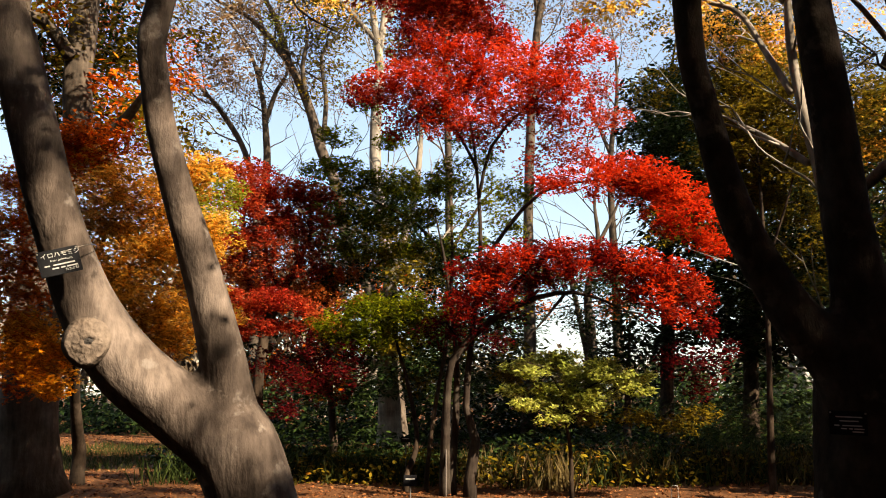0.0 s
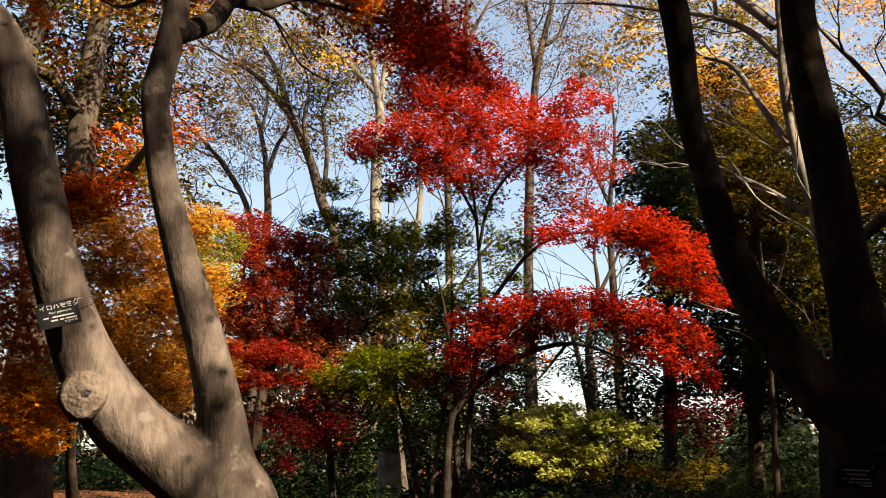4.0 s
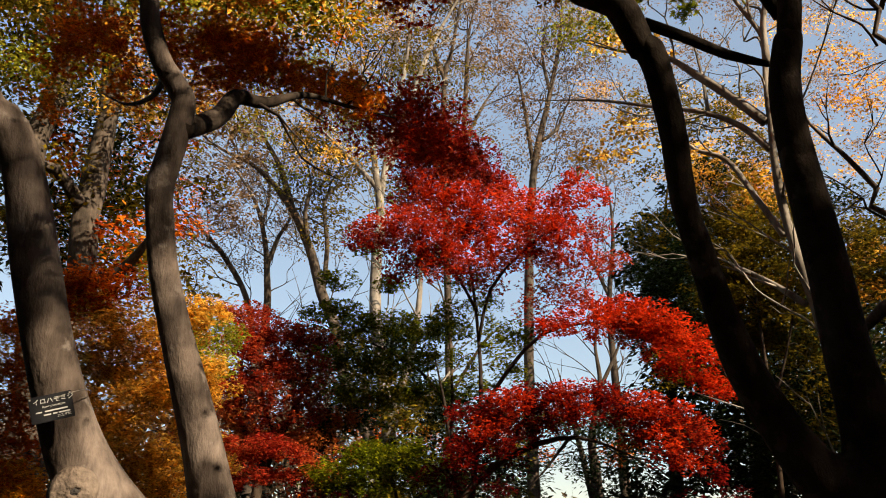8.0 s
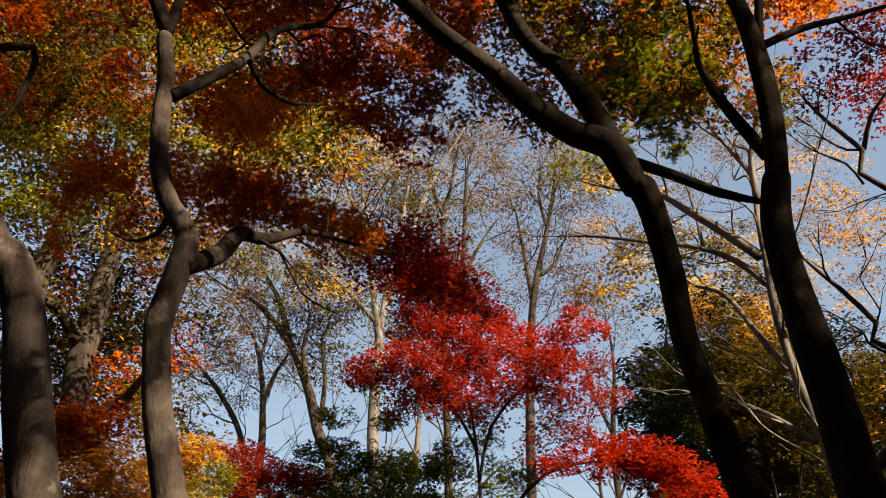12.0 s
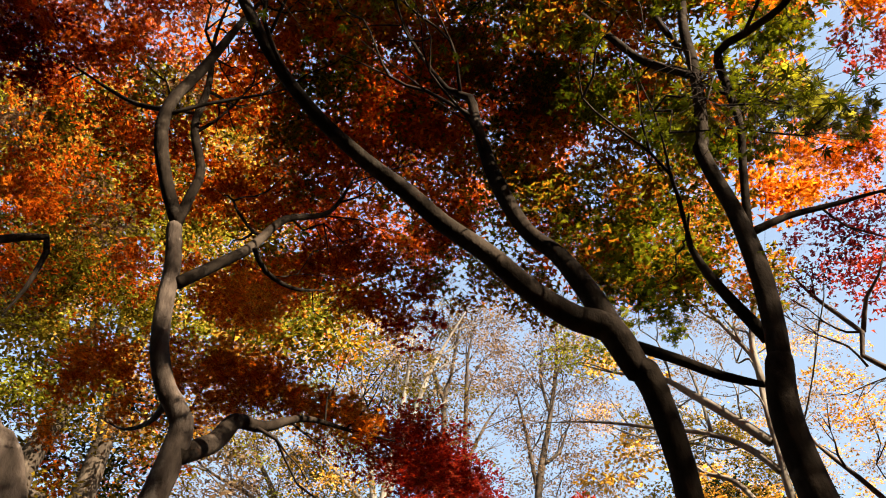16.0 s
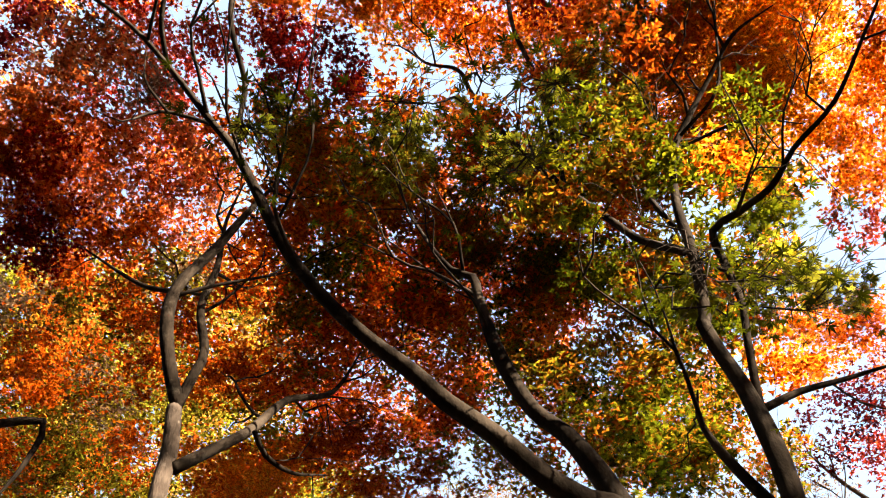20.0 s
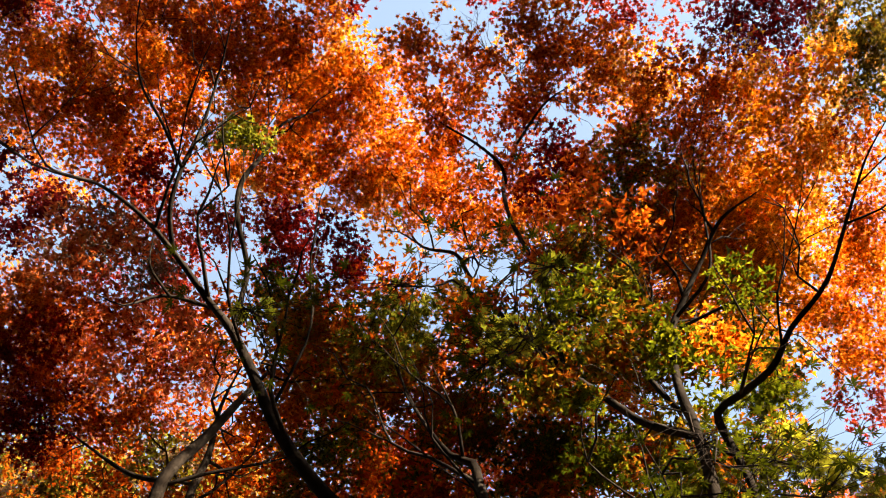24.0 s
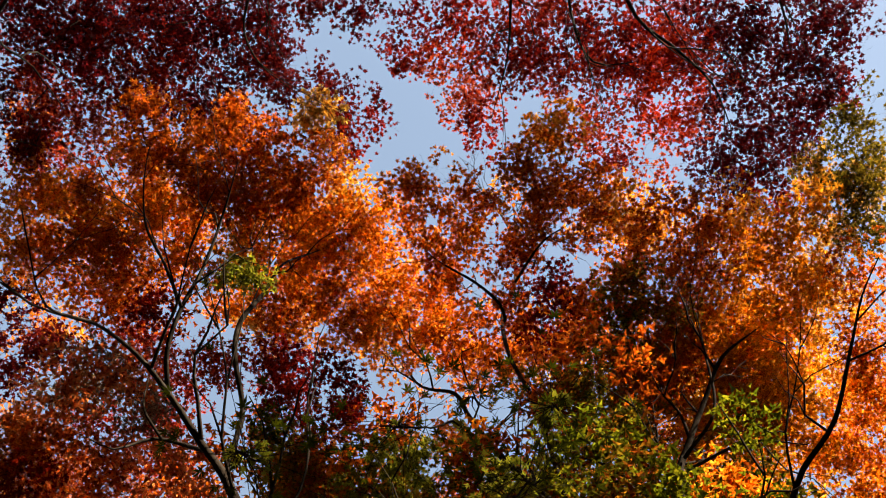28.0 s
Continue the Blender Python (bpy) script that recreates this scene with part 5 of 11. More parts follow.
bough(maple_b, sk_b, [(2.47, 1.74, 8.36, 0.270), (3.18, 1.94, 8.44, 0.249), (3.12, 2.26, 8.28, 0.269), (2.36, 0.98, 8.13, 0.184), (2.83, 2.03, 8.22, 0.251), (3.82, 1.79, 8.02, 0.246), (3.83, 2.49, 7.96, 0.251), (2.89, 1.30, 8.44, 0.219), (2.81, 3.13, 8.05, 0.280), (2.38, 3.40, 8.02, 0.200), (3.68, 2.39, 7.90, 0.257), (3.89, 2.92, 7.92, 0.267), (4.07, 3.47, 7.98, 0.278), (3.61, 3.42, 7.68, 0.206), (3.66, 2.85, 8.02, 0.253), (3.69, 5.11, 7.78, 0.320), (4.00, 5.12, 7.69, 0.297), (3.45, 5.34, 7.78, 0.257), (3.47, 3.13, 8.01, 0.196)], "orange", "orange leaves at the side", 317, 2.6, 0.056, "star")
bough(maple_b, sk_b, [(3.91, 0.01, 8.47, 0.219), (3.70, 0.45, 8.41, 0.271), (4.06, 0.42, 8.62, 0.224), (3.75, 0.90, 8.37, 0.283), (4.09, 1.09, 8.59, 0.261), (3.53, 0.56, 8.56, 0.216), (3.83, 0.64, 8.26, 0.247), (3.61, 0.15, 8.28, 0.166)], "olive", "olive-gold leaves", 318, 2.0, 0.056, "star")
bough(maple_b, sk_b, [(3.49, 0.55, 8.50, 0.203), (3.64, 0.71, 8.47, 0.205), (3.86, 1.09, 8.64, 0.236), (3.52, 1.17, 8.48, 0.250), (4.05, 0.72, 8.56, 0.212), (3.62, 1.57, 8.42, 0.229)], "gold", "yellow leaves in the light", 319, 1.7, 0.056, "star")
bough(maple_b, sk_b, [(-1.31, 0.95, 6.41, 0.097), (-1.10, 0.91, 6.13, 0.091), (-0.98, 0.94, 6.18, 0.070), (-1.37, 0.94, 6.24, 0.051)], "lime", "yellow-green sprays", 320, 2.2, 0.056, "star")
bough(maple_t, sk_t, [(-3.94, 1.78, 8.80, 0.275), (-3.69, 2.04, 8.56, 0.266), (-4.06, 2.28, 8.81, 0.262), (-3.45, 1.98, 8.60, 0.164), (-3.87, 1.52, 8.62, 0.178)], "crimson", "dark red leaves beside the crown", 321, 2.0, 0.056, "star")
bough(maple_b, sk_b, [(-3.01, 2.20, 8.01, 0.292), (-2.69, 1.92, 7.76, 0.204), (-3.20, 2.35, 7.97, 0.240), (-2.56, 2.20, 7.84, 0.248), (-2.36, 2.40, 7.75, 0.225)], "dry", "faded tan leaves", 322, 1.5, 0.056, "star")
bough(maple_b, sk_b, [(-2.42, 2.08, 8.15, 0.244), (-2.06, 1.87, 7.84, 0.259), (-1.88, 2.07, 7.99, 0.203), (-2.17, 2.26, 8.11, 0.242), (-2.45, 1.82, 8.03, 0.207), (-2.52, 2.03, 7.91, 0.186), (-1.70, 2.14, 8.01, 0.183), (-1.50, 2.05, 8.03, 0.212)], "pink", "faded pink leaves", 323, 1.5, 0.056, "star")
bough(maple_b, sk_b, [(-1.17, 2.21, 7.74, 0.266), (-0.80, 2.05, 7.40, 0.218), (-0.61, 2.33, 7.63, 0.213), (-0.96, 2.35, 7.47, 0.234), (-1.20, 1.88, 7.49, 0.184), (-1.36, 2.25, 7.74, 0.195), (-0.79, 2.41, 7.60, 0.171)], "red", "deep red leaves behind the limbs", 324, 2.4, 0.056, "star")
bough(maple_a, sk_a, [(-3.41, 2.40, 7.63, 0.277), (-3.25, 2.85, 7.73, 0.306), (-3.25, 3.28, 7.81, 0.309), (-3.08, 3.55, 7.57, 0.265), (-2.63, 2.78, 7.66, 0.271), (-2.60, 3.18, 7.60, 0.265), (-2.49, 3.56, 7.61, 0.248), (-2.06, 3.30, 7.70, 0.200), (-3.63, 3.20, 7.58, 0.252), (-2.92, 3.24, 7.62, 0.216)], "salmon", "salmon-red leaves in the light", 325, 2.6, 0.056, "star")
bough(maple_a, sk_a, [(-3.44, 2.69, 7.39, 0.295), (-3.56, 3.23, 7.62, 0.314), (-3.27, 3.99, 7.50, 0.262), (-2.90, 4.06, 7.59, 0.204), (-3.62, 4.13, 7.62, 0.272), (-2.76, 3.47, 7.28, 0.241), (-3.73, 3.57, 7.43, 0.260), (-2.90, 2.60, 7.62, 0.209), (-3.33, 2.52, 7.57, 0.233), (-3.12, 3.29, 7.22, 0.210)], "rust", "rust-red leaves of the left crown", 326, 2.6, 0.056, "star")
bough(maple_a, sk_a, [(-3.53, 3.38, 7.21, 0.249), (-3.29, 3.49, 7.37, 0.273), (-3.52, 3.71, 7.19, 0.231), (-3.49, 2.88, 7.27, 0.190), (-3.13, 2.70, 7.19, 0.202)], "red", "red leaves of the left crown", 327, 2.6, 0.056, "star")
bough(maple_b, sk_b, [(-2.62, 2.50, 7.98, 0.246), (-2.36, 2.58, 8.04, 0.214), (-2.47, 3.04, 8.10, 0.287), (-2.25, 3.20, 7.73, 0.265), (-2.15, 2.84, 8.01, 0.192), (-2.96, 2.49, 7.98, 0.196), (-2.48, 3.14, 7.72, 0.234)], "pink", "faded rose leaves", 328, 1.7, 0.056, "star")
bough(maple_a, sk_a, [(-3.54, 4.47, 6.59, 0.253), (-3.59, 4.26, 6.63, 0.229), (-2.13, 3.70, 6.26, 0.221), (-2.05, 3.93, 6.63, 0.195), (-1.89, 4.42, 6.35, 0.226), (-1.65, 4.35, 6.39, 0.194), (-2.85, 5.37, 6.64, 0.206), (-2.35, 5.30, 6.57, 0.188), (-1.94, 5.45, 6.23, 0.296), (-1.58, 5.54, 6.37, 0.250), (-2.43, 4.28, 6.41, 0.150), (-3.53, 4.35, 6.32, 0.160)], "rust", "rust leaves hanging low", 329, 2.0, 0.056, "star")
bough(maple_a, sk_a, [(-4.37, 5.06, 8.25, 0.376), (-4.01, 5.19, 8.31, 0.374), (-3.65, 5.20, 8.51, 0.313), (-3.28, 5.17, 8.16, 0.260), (-3.23, 4.84, 8.43, 0.234), (-2.68, 4.59, 8.37, 0.225), (-2.10, 4.53, 8.16, 0.300), (-2.12, 5.24, 8.32, 0.293), (-2.49, 5.84, 8.46, 0.312), (-1.91, 5.01, 8.41, 0.227), (-2.50, 4.83, 8.18, 0.248), (-4.49, 5.77, 8.64, 0.331)], "gold", "pale golden leaves behind", 330, 1.4, 0.06, "star")
bough(maple_a, sk_a, [(-4.46, 6.03, 8.54, 0.407), (-4.05, 6.12, 8.64, 0.339), (-4.43, 5.33, 8.20, 0.305), (-4.51, 4.85, 8.28, 0.273), (-4.04, 6.22, 8.17, 0.359), (-3.86, 6.58, 8.54, 0.299), (-4.57, 7.06, 8.29, 0.420), (-5.05, 7.36, 8.21, 0.434), (-4.34, 7.65, 8.36, 0.401), (-2.15, 5.97, 8.61, 0.274), (-2.12, 6.83, 8.56, 0.289)], "olive", "olive leaves behind", 331, 1.4, 0.06, "star")
bough(maple_b, sk_b, [(-1.02, 2.27, 6.58, 0.212), (-0.75, 2.43, 6.52, 0.211), (-1.04, 2.80, 6.91, 0.231), (-0.16, 2.63, 6.74, 0.211), (-0.97, 3.09, 6.80, 0.224), (-0.42, 2.92, 6.49, 0.217), (-0.16, 2.82, 6.48, 0.214), (0.09, 2.86, 6.79, 0.225), (0.17, 3.04, 6.66, 0.216), (0.66, 2.71, 6.49, 0.185), (-0.67, 3.66, 6.92, 0.236), (0.18, 3.46, 6.77, 0.209), (0.45, 3.47, 6.85, 0.230), (0.65, 3.56, 6.49, 0.222), (0.67, 4.32, 6.88, 0.249), (-1.06, 4.32, 6.48, 0.221), (0.18, 4.43, 6.88, 0.231), (0.86, 4.60, 6.68, 0.231)], "mixed", "half-turned green and brown leaves", 332, 2.6, 0.052, "star")
bough(maple_b, sk_b, [(-0.77, 3.45, 7.22, 0.252), (-0.41, 3.82, 7.33, 0.261), (-0.67, 4.58, 7.51, 0.273), (-0.45, 4.74, 7.18, 0.267), (-0.13, 4.75, 7.11, 0.265), (0.40, 4.14, 7.31, 0.237), (-0.89, 5.06, 7.17, 0.286), (-0.48, 5.45, 7.10, 0.282), (-0.15, 5.80, 7.13, 0.262), (-0.81, 5.57, 7.08, 0.285), (1.01, 4.41, 7.15, 0.235), (-1.45, 6.17, 7.21, 0.282), (-1.09, 6.01, 7.20, 0.331), (-0.11, 3.83, 7.43, 0.244), (0.24, 5.26, 7.19, 0.246), (-1.07, 4.48, 7.30, 0.213), (1.39, 4.04, 7.14, 0.204), (-0.22, 4.31, 7.22, 0.227)], "rust", "rust leaves behind the limbs", 333, 2.6, 0.056, "star")
# the deep red here stands for shade
bough(maple_b, sk_b, [(-0.11, 3.79, 7.36, 0.251), (-0.34, 4.43, 7.48, 0.268), (-0.02, 4.42, 7.36, 0.264), (-0.56, 4.40, 7.72, 0.220), (-1.23, 5.78, 7.63, 0.245), (0.20, 4.42, 7.44, 0.192), (-0.81, 4.99, 7.59, 0.251)], "red", "red leaves toned deep for shade", 334, 2.6, 0.056, "star")
bough(maple_b, sk_b, [(-0.76, 2.85, 6.72, 0.216), (0.32, 2.47, 6.30, 0.179), (-1.16, 2.09, 6.66, 0.147), (-0.91, 3.29, 6.47, 0.217), (-1.09, 3.74, 6.50, 0.205), (-0.84, 3.82, 6.67, 0.205), (0.71, 3.12, 6.45, 0.187), (0.90, 3.36, 6.50, 0.193), (0.42, 2.95, 6.59, 0.195), (-1.17, 3.36, 6.74, 0.182), (1.13, 2.68, 6.42, 0.140), (1.31, 3.22, 6.67, 0.197), (0.94, 2.50, 6.60, 0.158), (1.40, 2.27, 6.57, 0.140), (1.56, 3.45, 6.45, 0.197)], "green", "green leaves in the shade", 335, 2.2, 0.052, "star")
bough(maple_b, sk_b, [(-0.41, 2.07, 6.02, 0.165), (-0.19, 1.94, 5.88, 0.179), (-0.35, 2.26, 5.91, 0.150), (0.01, 2.05, 5.89, 0.132), (-0.14, 2.25, 6.22, 0.136), (-0.57, 2.28, 5.98, 0.109)], "lime", "yellow-green sprays in the sun", 336, 2.2, 0.052, "star")
bough(maple_b, sk_b, [(0.11, 2.71, 7.73, 0.157), (-0.40, 3.33, 7.69, 0.228), (-0.66, 3.97, 8.07, 0.222), (0.01, 3.50, 8.09, 0.215), (0.32, 3.05, 7.99, 0.176), (-0.13, 4.88, 7.79, 0.229), (1.03, 5.34, 7.77, 0.275), (0.33, 5.58, 7.80, 0.267), (1.24, 4.70, 7.88, 0.231), (-1.07, 3.00, 7.73, 0.151), (-0.79, 4.37, 7.87, 0.252), (-0.45, 4.45, 7.78, 0.222), (0.72, 5.64, 8.13, 0.226)], "orange", "orange leaves showing through", 337, 2.6, 0.056, "star")
bough(maple_b, sk_b, [(0.30, 1.50, 4.54, 0.088), (0.18, 1.36, 4.32, 0.059), (0.34, 1.24, 4.17, 0.060), (0.47, 1.18, 4.53, 0.057), (0.22, 1.39, 4.20, 0.066), (0.40, 1.09, 4.23, 0.038), (0.43, 0.97, 4.05, 0.028), (0.09, 1.13, 4.24, 0.030), (-0.67, 1.26, 4.29, 0.059), (-0.76, 1.25, 4.30, 0.041), (0.32, 1.34, 4.15, 0.047)], "lime", "bright green leaves close overhead", 338, 1.3, 0.052, "palm")
bough(maple_b, sk_b, [(0.99, 1.83, 6.50, 0.179), (1.19, 2.01, 6.25, 0.171), (1.31, 2.53, 6.38, 0.171), (1.46, 2.62, 6.29, 0.171), (1.52, 3.88, 6.45, 0.210), (1.76, 3.97, 6.27, 0.186), (1.41, 4.07, 6.26, 0.185), (1.04, 2.11, 6.40, 0.157), (1.58, 4.60, 6.37, 0.218), (0.71, 4.80, 6.54, 0.202), (1.07, 4.40, 6.51, 0.195), (1.97, 4.85, 6.63, 0.190), (1.11, 4.85, 6.58, 0.184)], "mixed", "brown-green leaves round the boughs", 339, 2.3, 0.052, "star")
bough(maple_b, sk_b, [(1.29, 2.71, 5.11, 0.152), (1.38, 2.53, 5.19, 0.121), (0.90, 3.43, 4.94, 0.160), (1.11, 3.55, 4.91, 0.167), (1.44, 4.11, 5.24, 0.190), (0.67, 2.00, 4.82, 0.096), (1.76, 2.16, 5.11, 0.131), (1.84, 2.07, 5.07, 0.111), (1.56, 2.19, 4.77, 0.122), (1.64, 2.97, 5.17, 0.130), (1.17, 4.17, 5.20, 0.164), (1.45, 3.66, 5.06, 0.138), (1.62, 2.23, 5.12, 0.118)], "green", "green leaves below the fork", 340, 2.0, 0.052, "palm")
bough(maple_b, sk_b, [(1.79, 2.46, 4.86, 0.157), (1.81, 2.25, 4.52, 0.132), (2.06, 2.36, 4.71, 0.110), (1.55, 2.42, 4.70, 0.130), (1.79, 2.19, 4.87, 0.127), (1.35, 2.56, 4.85, 0.115), (1.92, 2.36, 4.86, 0.117), (1.68, 2.56, 4.74, 0.109), (2.26, 2.58, 4.90, 0.083)], "lime", "yellow-green leaves in the light", 341, 1.8, 0.052, "palm")
bough(maple_b, sk_b, [(2.44, 2.30, 7.99, 0.284), (2.72, 2.26, 8.00, 0.293), (2.95, 2.38, 7.76, 0.285), (2.24, 2.57, 7.67, 0.223), (2.54, 2.55, 7.72, 0.284), (2.91, 2.76, 7.83, 0.291), (3.13, 2.66, 7.70, 0.246), (2.50, 3.07, 8.07, 0.248), (2.67, 3.41, 7.93, 0.251), (3.73, 3.22, 7.96, 0.269), (2.94, 3.38, 7.96, 0.226), (4.11, 5.77, 7.99, 0.277), (3.04, 5.82, 7.89, 0.264), (2.72, 5.83, 7.65, 0.231)], "amber", "golden leaves in the sun", 342, 2.6, 0.056, "star")
bough(maple_b, sk_b, [(1.63, 2.04, 7.55, 0.237), (1.90, 2.23, 7.82, 0.251), (1.98, 2.58, 7.94, 0.249), (2.02, 2.00, 7.70, 0.226), (4.25, 4.87, 7.64, 0.270), (1.80, 2.78, 7.69, 0.182), (2.13, 2.83, 7.79, 0.177), (4.56, 5.64, 7.83, 0.250), (3.78, 5.56, 7.76, 0.225), (1.68, 2.40, 7.77, 0.219)], "rust", "rust leaves of the right crown", 343, 2.6, 0.056, "star")
bough(maple_b, sk_b, [(3.97, 3.78, 7.69, 0.226), (3.66, 3.74, 7.72, 0.140), (3.99, 4.09, 7.78, 0.147), (1.62, 3.17, 8.02, 0.214), (1.48, 3.26, 7.80, 0.157), (1.75, 3.11, 7.93, 0.159)], "pink", "pinkish leaves at the side", 344, 1.5, 0.056, "star")
bough(maple_b, sk_b, [(3.53, 4.83, 6.56, 0.214), (3.85, 5.20, 6.58, 0.201), (3.40, 5.29, 6.68, 0.176), (3.98, 5.15, 6.89, 0.182), (3.72, 5.37, 6.90, 0.159), (3.36, 5.20, 6.89, 0.130)], "crimson", "dark sparse leaves", 345, 0.9, 0.056, "star")
bough(maple_b, sk_b, [(-0.65, 4.99, 5.70, 0.217), (-0.39, 5.28, 5.81, 0.246), (-0.70, 4.40, 5.78, 0.222), (-0.99, 4.59, 5.78, 0.206), (-0.18, 4.89, 5.61, 0.184), (-0.47, 4.90, 6.00, 0.211), (-0.09, 4.66, 5.65, 0.162)], "rust", "rust leaves hanging behind the limb", 346, 2.6, 0.056, "star")
bough(maple_b, sk_b, [(-0.21, 5.15, 5.44, 0.140), (-0.27, 4.87, 5.42, 0.153), (-0.08, 4.30, 4.96, 0.095)], "scarlet", "scarlet tips hanging down", 347, 1.8, 0.056, "star")
bough(maple_b, sk_b, [(0.09, 4.24, 5.38, 0.186), (0.44, 4.57, 5.56, 0.185), (0.26, 4.26, 5.63, 0.188), (0.58, 4.18, 5.37, 0.148), (0.78, 3.80, 5.28, 0.156), (1.10, 3.94, 5.25, 0.144), (0.18, 4.84, 5.62, 0.137)], "mixed", "thin brown-green leaves", 348, 1.6, 0.052, "star")
bough(maple_b, sk_b, [(1.00, 3.01, 4.06, 0.117), (0.88, 3.01, 4.24, 0.114), (1.15, 3.11, 4.02, 0.102), (1.08, 2.98, 4.21, 0.102), (1.07, 3.66, 4.43, 0.097), (1.10, 2.84, 4.02, 0.085), (1.40, 3.69, 4.36, 0.077)], "green", "dark green leaves beside the fork", 349, 1.5, 0.052, "palm")
bough(maple_b, sk_b, [(1.67, 6.73, 6.50, 0.172), (1.33, 6.68, 6.69, 0.222), (1.86, 7.07, 6.60, 0.128), (1.00, 6.07, 6.37, 0.147), (1.45, 7.20, 6.70, 0.117)], "lime", "thin yellow-green leaves", 350, 0.7, 0.052, "star")
bough(maple_a, sk_a, [(-3.22, 4.14, 6.19, 0.233), (-2.33, 4.07, 5.96, 0.168), (-1.88, 5.27, 5.95, 0.206), (-1.75, 5.73, 6.20, 0.197), (-3.44, 4.37, 6.18, 0.188), (-2.08, 5.14, 6.10, 0.176), (-1.40, 5.28, 6.02, 0.184), (-3.10, 4.26, 6.12, 0.151), (-1.76, 5.00, 6.11, 0.152)], "rust", "rust patches of the low crown", 351, 1.6, 0.056, "star")
bough(maple_b, sk_b, [(-0.72, 2.27, 7.09, 0.232), (-1.36, 2.59, 7.13, 0.361), (-0.93, 2.68, 7.27, 0.268), (-0.47, 2.43, 6.40, 0.229), (0.38, 2.25, 6.23, 0.208), (-1.05, 2.84, 6.29, 0.302), (0.59, 2.80, 6.73, 0.304), (-1.32, 3.68, 6.92, 0.279), (-0.78, 3.65, 7.23, 0.315), (-0.52, 3.78, 6.97, 0.374), (0.12, 3.52, 6.88, 0.305), (0.43, 3.56, 7.02, 0.265), (-1.06, 4.24, 6.65, 0.384), (-0.58, 3.98, 6.76, 0.248), (-0.09, 3.54, 6.15, 0.240), (0.76, 4.52, 7.04, 0.321), (-1.41, 4.37, 6.38, 0.289), (-1.23, 5.48, 7.20, 0.305), (-0.45, 5.12, 6.87, 0.300), (-0.05, 4.50, 6.46, 0.304), (-0.67, 5.14, 6.25, 0.385), (0.07, 4.90, 6.40, 0.304), (0.97, 1.52, 6.64, 0.278), (1.36, 1.67, 6.50, 0.200)], "rust", "rust leaves of the crown behind", 352, 1.5, 0.06999999999999999, "trident")
bough(maple_b, sk_b, [(0.78, 1.94, 6.50, 0.195), (1.65, 2.50, 7.13, 0.321), (0.90, 2.91, 6.99, 0.213), (1.13, 2.93, 6.73, 0.294), (1.27, 2.88, 6.65, 0.291), (0.94, 3.99, 7.13, 0.351), (1.68, 3.92, 7.25, 0.258)], "rust", "rust leaves of the crown behind", 353, 1.5, 0.06999999999999999, "trident")
bough(maple_b, sk_b, [(-0.32, 2.57, 7.52, 0.316), (0.29, 2.31, 6.80, 0.208), (0.88, 2.40, 6.62, 0.284), (-0.87, 3.07, 7.52, 0.383), (0.23, 3.11, 7.30, 0.332), (0.80, 2.74, 6.44, 0.316), (-1.59, 3.61, 7.20, 0.309), (-0.01, 3.65, 6.85, 0.299), (0.65, 3.43, 6.85, 0.340), (0.88, 3.65, 6.80, 0.271), (-0.87, 3.87, 6.60, 0.288), (0.91, 3.75, 6.40, 0.350), (-1.64, 4.63, 6.74, 0.315)], "orange", "orange leaves of the crown behind", 354, 1.5, 0.06999999999999999, "trident")
bough(maple_b, sk_b, [(-1.04, 2.80, 7.09, 0.324), (-0.66, 2.67, 6.22, 0.263), (-0.27, 2.41, 6.00, 0.202), (0.78, 2.63, 6.02, 0.175), (-1.09, 3.43, 6.50, 0.204), (-0.93, 3.69, 6.75, 0.243), (0.85, 3.53, 6.44, 0.273), (-1.11, 3.62, 6.18, 0.225), (-0.61, 4.15, 6.40, 0.288), (0.30, 4.11, 6.64, 0.337), (-1.57, 4.89, 6.71, 0.305), (-0.03, 5.23, 6.80, 0.359), (-1.72, 5.97, 6.92, 0.392), (-1.07, 6.06, 6.70, 0.301), (-0.41, 5.17, 6.05, 0.268)], "mixed", "brown-green leaves of the crown behind", 355, 1.5, 0.06999999999999999, "trident")
bough(maple_a, sk_a, [(-2.93, 2.08, 7.54, 0.349), (-2.46, 1.96, 7.31, 0.247), (-3.93, 2.77, 7.93, 0.445), (-3.60, 3.07, 8.13, 0.393), (-1.99, 2.63, 7.13, 0.338), (-3.42, 3.15, 7.72, 0.296), (-2.08, 3.32, 7.74, 0.387)], "salmon", "salmon leaves of the crown behind", 356, 1.5, 0.06999999999999999, "trident")
bough(maple_a, sk_a, [(-3.68, 2.57, 7.54, 0.276), (-3.16, 2.97, 7.79, 0.275), (-2.32, 2.61, 6.99, 0.234), (-2.08, 3.05, 7.74, 0.313), (-3.76, 3.13, 7.07, 0.320), (-2.69, 3.45, 7.29, 0.292), (-2.20, 3.95, 7.82, 0.296), (-3.73, 4.71, 7.80, 0.451), (-2.72, 4.06, 7.02, 0.265), (-1.71, 3.92, 7.06, 0.338), (-4.03, 4.91, 7.28, 0.303), (-3.64, 5.18, 7.42, 0.437), (-2.75, 4.86, 7.26, 0.341), (-2.14, 4.71, 6.95, 0.378), (-4.51, 5.98, 7.10, 0.478), (-4.43, 6.73, 7.67, 0.519), (-3.77, 6.96, 7.88, 0.403)], "rust", "rust leaves of the crown behind", 357, 1.4, 0.06999999999999999, "trident")
